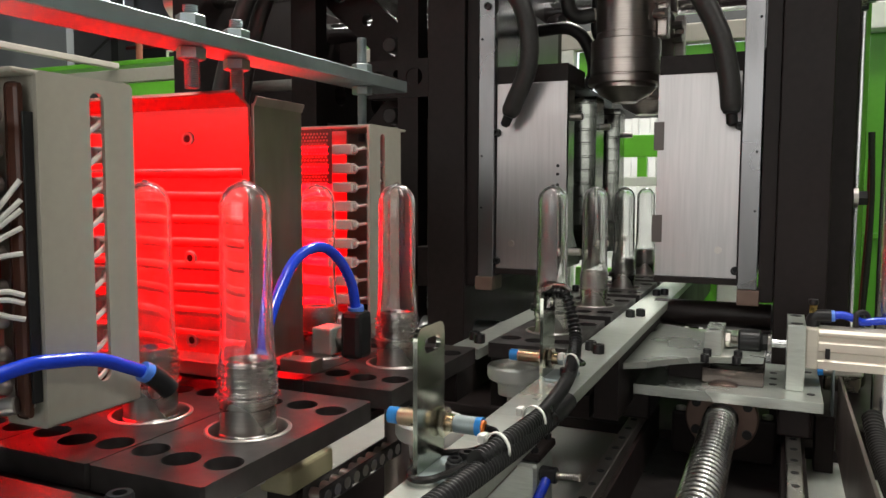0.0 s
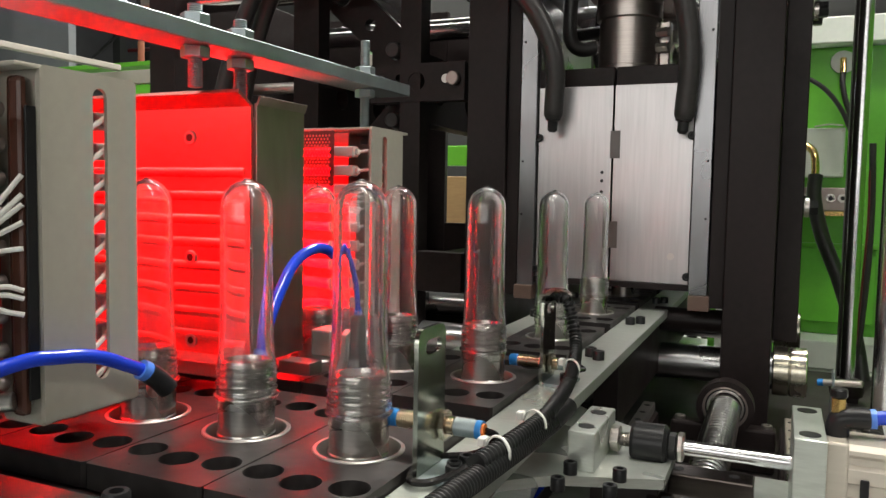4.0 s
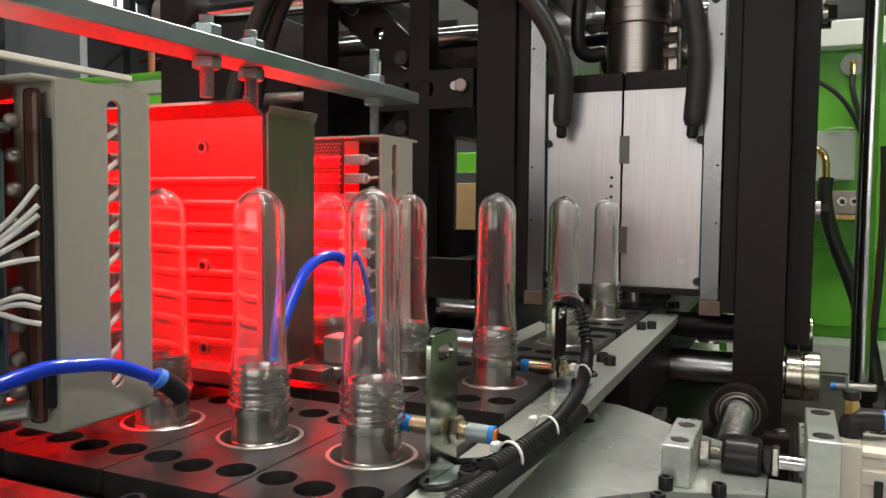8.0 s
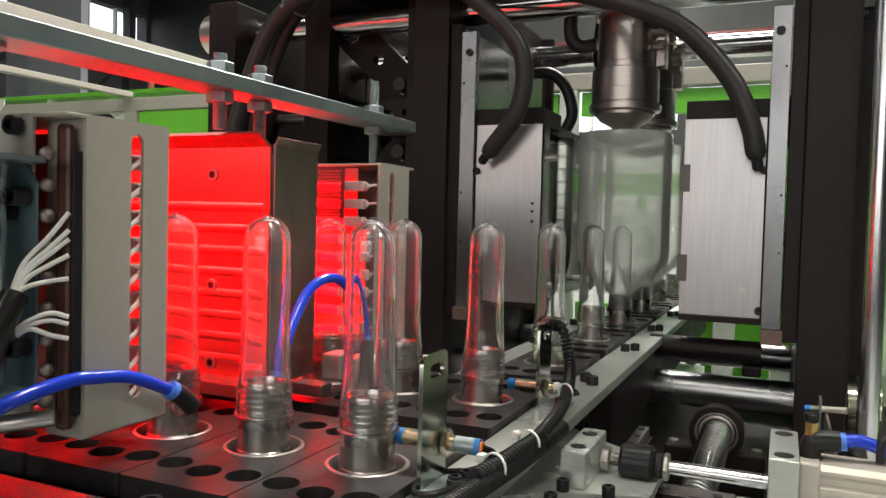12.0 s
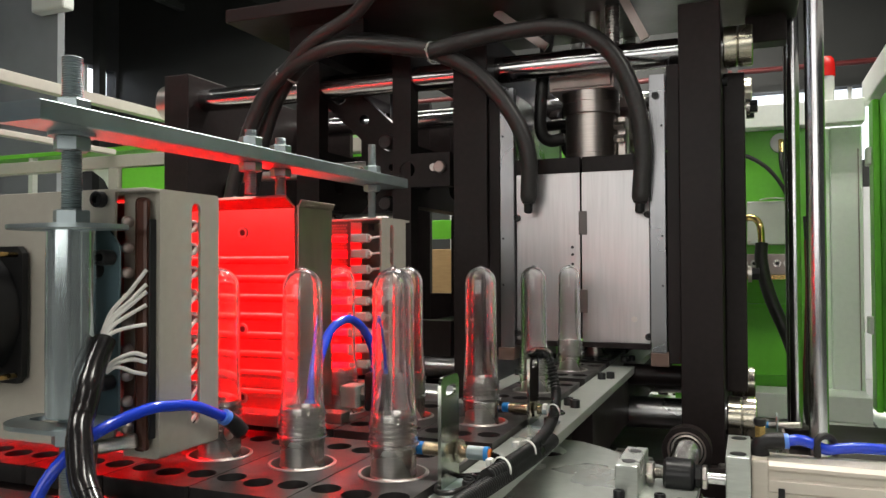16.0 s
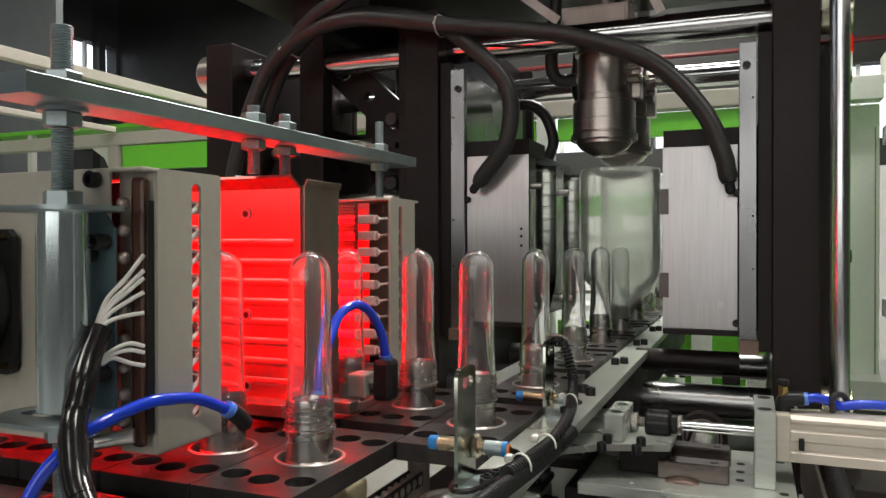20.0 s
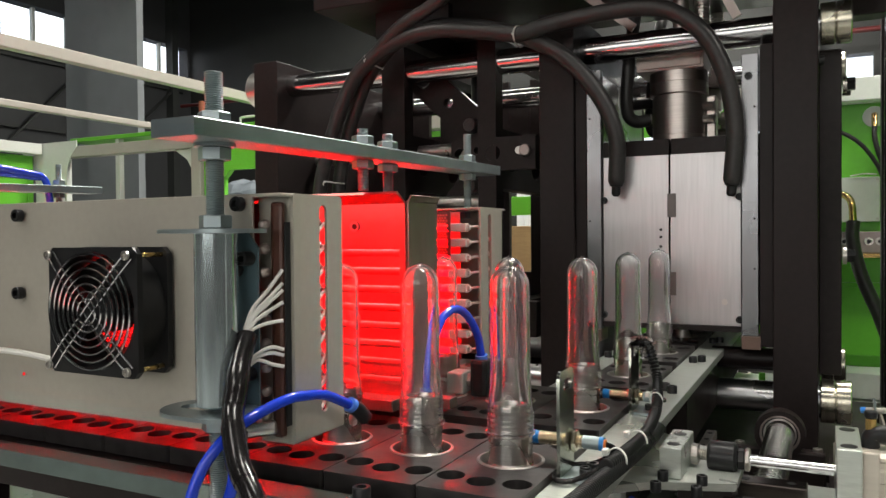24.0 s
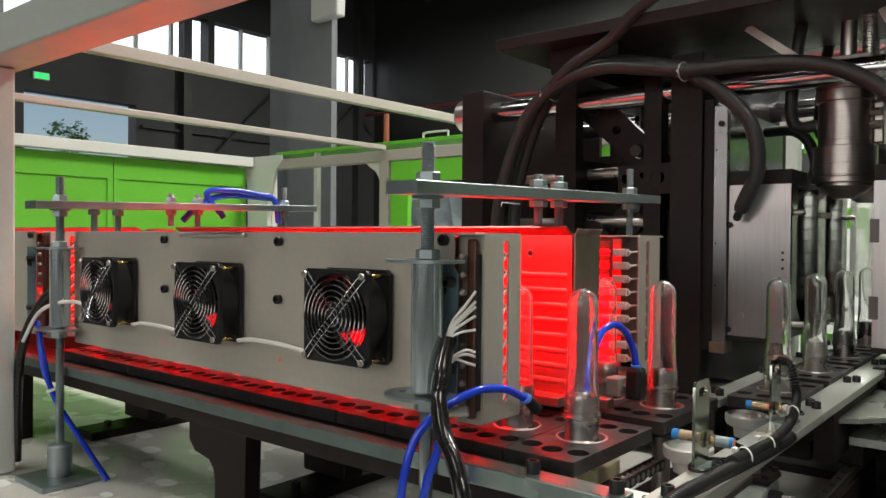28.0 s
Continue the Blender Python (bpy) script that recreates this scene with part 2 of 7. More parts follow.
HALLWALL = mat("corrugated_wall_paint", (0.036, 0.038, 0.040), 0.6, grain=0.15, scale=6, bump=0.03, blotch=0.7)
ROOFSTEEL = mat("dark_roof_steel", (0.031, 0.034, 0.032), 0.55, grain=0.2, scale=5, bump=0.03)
GREYPAINT = mat("grey_column_paint", (0.19, 0.205, 0.215), 0.5, grain=0.08, scale=9, bump=0.03)
BASEPAINT = mat("bed_plate_paint", (0.66, 0.645, 0.60), 0.28, grain=0.1, scale=20, bump=0.03)
GLASS = mat("window_glass", (0.9, 0.95, 1.0), 0.0, grain=0.0, trans=1.0, ior=1.05)
BROWNRUST = mat("rust_red_primer", (0.30, 0.10, 0.05), 0.55, grain=0.15, bump=0.04)
SLIDEBAR = mat("dark_browned_steel", (0.15, 0.125, 0.115), 0.24, metal=1.0, grain=0.25, scale=30, stretch=(1, 8, 8), bump=0.04)
PAINTRAIL = mat("dark_teal_rail_paint", (0.10, 0.135, 0.125), 0.42, metal=0.3, grain=0.25, scale=30, bump=0.04)
NUTSTEEL = mat("yellowed_nut_steel", (0.52, 0.49, 0.40), 0.26, metal=1.0, grain=0.18, scale=30, stretch=(30, 1, 1), bump=0.05)
BROWNFLANGE = mat("rusty_flange_steel", (0.16, 0.105, 0.085), 0.45, metal=0.5, grain=0.3, scale=30, bump=0.06)
MESHMAT = mat("perforated_guard", (0.09, 0.045, 0.04), 0.4, metal=0.4, grain=0.2, scale=60)


# ---- shapes ----
def new_bm():
    return bmesh.new()


def box(bm, x0, x1, y0, y1, z0, z1, bevel=0.0, m=None):
    made = bmesh.ops.create_cube(bm, size=1.0)["verts"]
    for v in made:
        v.co = Vector(((x0 + x1) / 2 + v.co.x * (x1 - x0), (y0 + y1) / 2 + v.co.y * (y1 - y0), (z0 + z1) / 2 + v.co.z * (z1 - z0)))
    if m is not None:
        bmesh.ops.transform(bm, matrix=m, verts=made)
    if bevel > 0:
        edges = list({e for v in made for e in v.link_edges})
        bmesh.ops.bevel(bm, geom=edges, offset=bevel, segments=2, affect='EDGES', profile=0.5)
    return bm


def ring_pts(c, a, b, r, n, spin=0.0):
    return [c + (a * math.cos(spin + 2 * math.pi * i / n) + b * math.sin(spin + 2 * math.pi * i / n)) * r for i in range(n)]


def skin(bm, rings, close_ends=True):
    vs = [[bm.verts.new(p) for p in ring] for ring in rings]
    n = len(vs[0])
    for a, b in zip(vs, vs[1:]):
        for i in range(n):
            f = bm.faces.new((a[i], a[(i + 1) % n], b[(i + 1) % n], b[i]))
            f.smooth = True
    if close_ends:
        bm.faces.new(tuple(reversed(vs[0])))
        bm.faces.new(tuple(vs[-1]))
    return bm


def axes_of(d):
    d = Vector(d).normalized()
    a = d.cross(Vector((0, 0, 1)) if abs(d.z) < 0.9 else Vector((1, 0, 0))).normalized()
    return a, d.cross(a).normalized()


def cyl(bm, p0, p1, r, n=24, r1=None, chamfer=0.0, spin=0.0):
    p0, p1 = Vector(p0), Vector(p1)
    a, b = axes_of(p1 - p0)
    d = (p1 - p0).normalized()
    r1 = r if r1 is None else r1
    spots = [(p0, r - chamfer), (p0 + d * chamfer, r), (p1 - d * chamfer, r1), (p1, r1 - chamfer)] if chamfer else [(p0, r), (p1, r1)]
    return skin(bm, [ring_pts(p, a, b, q, n, spin) for p, q in spots])


def hexa(bm, p0, p1, r, spin=0.0):
    cyl(bm, p0, p1, r, 6, chamfer=min(r * 0.12, 0.001), spin=spin)
    for f in bm.faces:
        f.smooth = False
    return bm


def lathe(bm, profile, n=32, at=(0, 0, 0), closed=False):
    """Turned about z: (radius, height) from one end to the other; closed joins the ends into a shell."""
    o = Vector(at)
    rings = [ring_pts(o + Vector((0, 0, z)), Vector((1, 0, 0)), Vector((0, 1, 0)), max(r, 1e-5), n) for r, z in profile]
    if closed:
        rings.append(rings[0])
        skin(bm, rings, False)
        bmesh.ops.remove_doubles(bm, verts=bm.verts, dist=2e-5)
    else:
        skin(bm, rings, True)
    return bm


def smooth_line(points, per=10):
    p = [Vector(q) for q in points]
    p = [2 * p[0] - p[1], *p, 2 * p[-1] - p[-2]]
    out = []
    for i in range(1, len(p) - 2):
        for k in range(per):
            t = k / per
            out.append(0.5 * (2 * p[i] + (p[i + 1] - p[i - 1]) * t + (2 * p[i - 1] - 5 * p[i] + 4 * p[i + 1] - p[i + 2]) * t * t + (3 * p[i] - p[i - 1] - 3 * p[i + 1] + p[i + 2]) * t ** 3))
    out.append(p[-2])
    return out


def even(points, n):
    """n + 1 places at even steps along a smooth line."""
    line = smooth_line(points, 12)
    run = [0.0]
    for a, b in zip(line, line[1:]):
        run.append(run[-1] + (b - a).length)
    out, k = [], 0
    for i in range(n + 1):
        want = run[-1] * i / n
        while k < len(run) - 2 and run[k + 1] < want:
            k += 1
        f = (want - run[k]) / max(1e-9, run[k + 1] - run[k])
        out.append(line[k].lerp(line[k + 1], min(1, f)))
    return out


def ribbed(bm, points, r, pitch=0.0048, depth=0.0016, n=16):
    """A corrugated hose: four rings to each rib."""
    line = smooth_line(points, 12)
    length = sum((b - a).length for a, b in zip(line, line[1:]))
    ribs = max(4, int(length / pitch))
    line = even(points, ribs * 4)
    a, rings = None, []
    for i, q in enumerate(line):
        d = (line[min(i + 1, len(line) - 1)] - line[max(i - 1, 0)]).normalized()
        if a is None:
            a, b = axes_of(d)
        else:
            a = (a - d * a.dot(d)).normalized()
            b = d.cross(a)
        rings.append(ring_pts(q, a, b, r - (0, 0, depth, depth)[i % 4], n))
    return skin(bm, rings)


def tube(bm, points, r, n=12, per=10, wave=0.0):
    line = smooth_line(points, per)
    a = None
    rings = []
    for i, q in enumerate(line):
        d = (line[min(i + 1, len(line) - 1)] - line[max(i - 1, 0)]).normalized()
        if a is None:
            a, b = axes_of(d)
        else:
            a = (a - d * a.dot(d)).normalized()
            b = d.cross(a)
        rings.append(ring_pts(q, a, b, r + (wave if i % 2 else -wave) * (1 if wave else 0), n))
    return skin(bm, rings)


def rod_screw(bm, p0, p1, r, pitch=0.0018, n=14):
    """A threaded rod: rings that swell and shrink along it."""
    p0, p1 = Vector(p0), Vector(p1)
    a, b = axes_of(p1 - p0)
    k = max(2, int((p1 - p0).length / pitch * 2))
    return skin(bm, [ring_pts(p0.lerp(p1, i / k), a, b, r * (1.0 if i % 2 else 0.86), n) for i in range(k + 1)])


def holed_plate(outline, holes, depth):
    """A flat plate in x and y with round or polygon holes, its top at z = 0."""
    cu = bpy.data.curves.new("outline", 'CURVE')
    cu.dimensions, cu.fill_mode, cu.extrude = '2D', 'BOTH', depth / 2
    for pts in [outline, *holes]:
        sp = cu.splines.new('POLY')
        sp.points.add(len(pts) - 1)
        for q, (x, y) in zip(sp.points, pts):
            q.co = (x, y, 0, 1)
        sp.use_cyclic_u = True
    ob = bpy.data.objects.new("outline", cu)
    me = bpy.data.meshes.new_from_object(ob)
    bpy.data.objects.remove(ob)
    bpy.data.curves.remove(cu)
    bm = new_bm()
    bm.from_mesh(me)
    bpy.data.meshes.remove(me)
    bmesh.ops.remove_doubles(bm, verts=bm.verts, dist=1e-6)
    bmesh.ops.translate(bm, verts=bm.verts, vec=(0, 0, -depth / 2))
    return bm


def disc(x, y, r, n=24):
    return [(x + r * math.cos(2 * math.pi * i / n), y + r * math.sin(2 * math.pi * i / n)) for i in range(n)]


def oblong(x, y, rx, ry, n=8):
    """A slot, rounded at its two ends, along its longer side."""
    out = []
    long_y = ry > rx
    r = min(rx, ry)
    for s, a0 in ((1, 0), (-1, math.pi)):
        for i in range(n + 1):
            a = a0 + math.pi * i / n
            if long_y:
                out.append((x + r * math.cos(a), y + s * (ry - r) + r * math.sin(a)))
            else:
                out.append((x + s * (rx - r) + r * math.cos(a - math.pi / 2), y + r * math.sin(a - math.pi / 2)))
    return out


def part(name, bm, material, parent=None, label=""):
    bmesh.ops.recalc_face_normals(bm, faces=bm.faces)
    for e in bm.edges:
        if len(e.link_faces) == 2 and e.calc_face_angle(0.0) > 0.60:
            e.smooth = False
    me = bpy.data.meshes.new(name)
    bm.to_mesh(me)
    bm.free()
    me.materials.append(material)
    ob = new(name, me)
    if parent is not None:
        ob.parent = parent
    if label:
        ob["label"] = label
    return ob


def shared(name, like, parent, m):
    """Another piece on the same mesh."""
    ob = new(name, like.data)
    ob.parent = parent
    ob.matrix_basis = m
    return ob


def split(name, bm, cut, lower, upper, material, parent):
    """One shell as two parts that meet at the height cut."""
    for n, keep_up in ((upper, True), (lower, False)):
        half = bm.copy()
        gone = [f for f in half.faces if (f.calc_center_median().z > cut) != keep_up]
        bmesh.ops.delete(half, geom=gone, context='FACES')
        for e in half.edges:
            if len(e.link_faces) == 2 and e.calc_face_angle(0.0) > 0.60:
                e.smooth = False
        me = bpy.data.meshes.new(n)
        half.to_mesh(me)
        half.free()
        me.materials.append(material)
        new(n, me).parent = parent
    bm.free()


def thing(name, label, category, group="", at=(0, 0, 0)):
    ob = new(name)
    ob.empty_display_size = 0.02
    ob.location = at
    return tagged(ob, label, category, group)


def setting(name, bm, material):
    return tagged(part(name, bm, material), kind="structure")


def cap_screw(parent, at, d=(0, 0, 1), r=0.0055, h=0.008, name="cap_screw", material=None):
    """A socket head screw whose head stands on at and points along d."""
    at, d = Vector(at), Vector(d).normalized()
    a, b = axes_of(d)
    bm = new_bm()
    rings = [ring_pts(at + d * z, a, b, q, 16) for q, z in ((r, 0), (r, h * 0.9), (r * 0.9, h), (r * 0.55, h), (r * 0.5, h * 0.45))]
    skin(bm, rings)
    return part(name, bm, material or PLASTIC, parent)


def hex_nut(parent, at, d=(0, 0, 1), r=0.011, h=0.009, name="nut", material=None):
    at, d = Vector(at), Vector(d).normalized()
    return part(name, hexa(new_bm(), at, at + d * h, r), material or ZINC, parent)


# ---- plan: S stations along the transfer line, lanes of the oven ----
XS, Y0, PITCH, STEP, TOP = -0.172, 0.487, 0.238, 0.0942, 1.015
LANES = (Y0, Y0 + PITCH)
MID_Y = (Y0 + 4 * PITCH, Y0 + 5 * PITCH)


def station(k):
    return Y0 + PITCH * k


# ---- hall ----
def hall():
    b = new_bm()
    box(b, -9.2, 7.2, -7.2, 9.2, -0.12, 0.0)
    setting("floor", b, CONCRETE)
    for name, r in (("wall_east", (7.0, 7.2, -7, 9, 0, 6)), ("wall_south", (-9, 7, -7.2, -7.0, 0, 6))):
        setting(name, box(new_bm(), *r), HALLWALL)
    # walls with a band of high windows
    for name, run in (("wall_north", 'x'), ("wall_west", 'y')):
        b = new_bm()
        lo, hi = (-9.0, 7.0) if run == 'x' else (-7.0, 9.0)
        at0, at1 = (9.0, 9.2) if run == 'x' else (-9.2, -9.0)
        w0, w1 = (2.30, 3.10) if run == 'x' else (3.62, 4.22)
        spans = [(lo, hi, 0.0, w0), (lo, hi, w1, 6.0)] if run == 'x' else [(lo, 3.35, 0.0, w0), (4.70, hi, 0.0, w0), (3.35, 4.70, 2.90, w0), (lo, hi, w1, 6.0)]
        n = 10
        step = (hi - lo) / n
        first = 4 if run == 'x' else 0
        if first:
            spans.append((lo, lo + first * step - 0.05, w0, w1))
        for i in range(first, n + 1):
            c = lo + i * step
            spans.append((max(lo, c - 0.05), min(hi, c + 0.05), w0, w1))
        for a0, a1, z0, z1 in spans:
            box(b, *((a0, a1, at0, at1) if run == 'x' else (at0, at1, a0, a1)), z0, z1)
        setting(name, b, DIMWALL if run == 'x' else HALLWALL)
        w = thing("window_band", "high strip of clear daylight windows in the hall wall", "window")
        w["kind"] = "structure"
        for i in range(first, n):
            c0, c1 = lo + i * step + 0.05, lo + (i + 1) * step - 0.05
            m = (at0 + at1) / 2
            q = part("pane", box(new_bm(), *((c0, c1, m - 0.004, m + 0.004) if run == 'x' else (m - 0.004, m + 0.004, c0, c1)), w0, w1), GLASS, w)
            q.visible_shadow = False
            f = new_bm()
            for u in (0.33, 0.66):
                c = c0 + (c1 - c0) * u
                box(f, *((c - 0.02, c + 0.02, m - 0.03, m + 0.03) if run == 'x' else (m - 0.03, m + 0.03, c - 0.02, c + 0.02)), w0, w1)
            part("mullion", f, WHITE, w)
    setting("trim", box(new_bm(), -2.64, 0.10, 8.93, 8.996, 2.82, 3.14, 0.004), HALLWALL)
    b = new_bm()
    box(b, -9.2, 7.2, -7.2, 9.2, 6.0, 6.15)
    for i in range(16):
        box(b, -9.0, 7.0, -7.0 + i, -6.94 + i, 5.8, 6.0)
    for i in range(4):
        box(b, -7 + 4 * i, -6.8 + 4 * i, -7.0, 9.0, 5.45, 5.8)
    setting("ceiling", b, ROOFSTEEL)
    # housings added above the fill lights
    for at, watts in LAMPS:
        f = thing("fill_light_housing", "added long white housing over an unseen fill light", "lamp", "hall lamps")
        part("housing", box(new_bm(), at[0] - 0.75, at[0] + 0.75, at[1] - 0.3, at[1] + 0.3, at[2] + 0.01, at[2] + 0.12, 0.01), WHITE, f)
        part("hanger", cyl(new_bm(), (at[0], at[1], at[2] + 0.12), (at[0], at[1], 6.0), 0.012, 8), STEEL, f)


    # pale corrugated partition at the end of the hall
    front = []
    for i in range(24):
        x = -3.4 + 0.2 * i
        front += [Vector((x, 8.90, 0)), Vector((x + 0.10, 8.90, 0)), Vector((x + 0.12, 8.86, 0)), Vector((x + 0.18, 8.86, 0))]
    ring = front + [Vector((1.4, 8.90, 0)), Vector((1.4, 8.93, 0)), Vector((-3.4, 8.93, 0))]
    setting("wall_partition", skin(new_bm(), [ring, [p + Vector((0, 0, 2.0)) for p in ring]]), PARTITION)


hall()


# white that stands for spots of light on the bed plate
SPOTWHITE = mat("white_light_patch", (0.92, 0.92, 0.89), 0.55, grain=0.03, scale=60, bump=0.01)


# ---- preforms and their carriers ----
def make_carrier():
    t = thing("preform_carrier", "black steel carrier plate with a steel spindle in a pale ring", "carrier plate", "carriers of the preform chain")
    holes = [disc(0, 0, 0.0300, 36)]
    for s in (-1, 1):
        for x, y in ((-0.031, 0.064), (0, 0.069), (0.031, 0.064)):
            holes.append(disc(x, s * y, 0.0128, 20))
    w, d = STEP / 2 - 0.0006, 0.102
    out = [(-w + 0.002, -d), (w - 0.002, -d), (w, -d + 0.002), (w, d - 0.002), (w - 0.002, d), (-w + 0.002, d), (-w, d - 0.002), (-w, -d + 0.002)]
    part("plate", holed_plate(out, holes, 0.017), TILE, t)
    part("ring", lathe(new_bm(), [(0.0282, -0.012), (0.0314, -0.012), (0.0317, 0.0006), (0.0310, 0.0012), (0.0288, 0.0012), (0.0282, -0.001)], 40, closed=True), RINGPALE, t, "pale worn steel ring")
    turned = [(0.0, -0.040), (0.012, -0.040), (0.012, -0.02), (0.0212, -0.014), (0.0212, -0.001), (0.0204, 0.0), (0.0204, 0.0176), (0.0197, 0.0180), (0.0197, 0.0188), (0.0212, 0.0192), (0.0212, 0.0242), (0.0205, 0.0246), (0.0174, 0.0250)]
    for z in (0.0330, 0.0440):
        turned += [(0.0174, z), (0.0169, z + 0.0003), (0.0169, z + 0.0011), (0.0174, z + 0.0014)]
    turned += [(0.0172, 0.0520), (0.0166, 0.0530), (0.0146, 0.0532), (0.0138, 0.0500), (0.0130, 0.0420), (0.0, 0.0420)]
    part("spindle", lathe(new_bm(), turned, 40), SPINDLE, t)
    return t


def make_preform():
    """Blow-moulding preform, neck down on its spindle."""
    outer = [(0.0207, 0.0255), (0.0232, 0.0257), (0.0234, 0.0272), (0.0213, 0.0282)]
    for i in range(4):
        z = 0.0302 + 0.0047 * i
        outer += [(0.0208, z), (0.0219, z + 0.0009), (0.0222, z + 0.0016), (0.0219, z + 0.0023), (0.0208, z + 0.0032)]
    outer += [(0.0206, 0.0490), (0.0212, 0.0496), (0.0212, 0.0504), (0.0204, 0.0512), (0.0201, 0.0560), (0.0196, 0.0640), (0.0191, 0.0760), (0.0188, 0.0920), (0.0186, 0.1250), (0.0184, 0.1620)]
    n, r = 9, 0.0184
    for i in range(1, n):
        a = math.pi / 2 * i / n
        outer.append((r * math.cos(a), 0.1620 + 0.0200 * math.sin(a)))
    outer += [(0.0022, 0.1821), (0.0018, 0.1829), (0.0, 0.1831)]
    wall = 0.0027
    inner = [(0.0, 0.1795)]
    for i in reversed(range(0, n)):
        a = math.pi / 2 * i / n
        inner.append(((r - wall) * math.cos(a), 0.1620 + 0.0170 * math.sin(a)))
    inner += [(0.0158, 0.1250), (0.0160, 0.0920), (0.0164, 0.0760), (0.0173, 0.0640), (0.0184, 0.0560), (0.0189, 0.0512), (0.0190, 0.0255), (0.0207, 0.0255)]
    bm = lathe(new_bm(), outer + inner[:-1], 36, closed=True)
    bmesh.ops.recalc_face_normals(bm, faces=bm.faces)
    ob = thing("preform", "clear plastic bottle preform standing neck down on a steel spindle", "preform", "preforms on the chain")
    split("preform", bm, 0.0515, "threaded_neck", "body", PET, ob)
    return ob


def make_bottle():
    prof = [(0.0190, 0.0250), (0.0190, 0.048), (0.024, 0.056), (0.048, 0.078), (0.072, 0.100), (0.0835, 0.119)]
    z = 0.126
    while z < 0.325:
        prof += [(0.0852, z), (0.0853, z + 0.0100), (0.0852, z + 0.0215), (0.0857, z + 0.0228), (0.0852, z + 0.0241)]
        z += 0.0262
    prof += [(0.0853, 0.338), (0.0856, 0.344), (0.0842, 0.350), (0.0800, 0.3525), (0.0740, 0.3515), (0.050, 0.340), (0.022, 0.331), (0.0, 0.329)]
    back = [(max(0.0, r - 0.0012), h - (0.0012 if r < 0.06 and h > 0.3 else 0)) for r, h in reversed(prof)]
    bm = lathe(new_bm(), prof + back, 56, closed=True)
    bmesh.ops.recalc_face_normals(bm, faces=bm.faces)
    ob = thing("blown_bottle", "large clear hazy plastic bottle just blown, upside down", "bottle", "blown bottles")
    split("blown_bottle", bm, 0.0485, "neck", "body", BOTTLE, ob)
    return ob


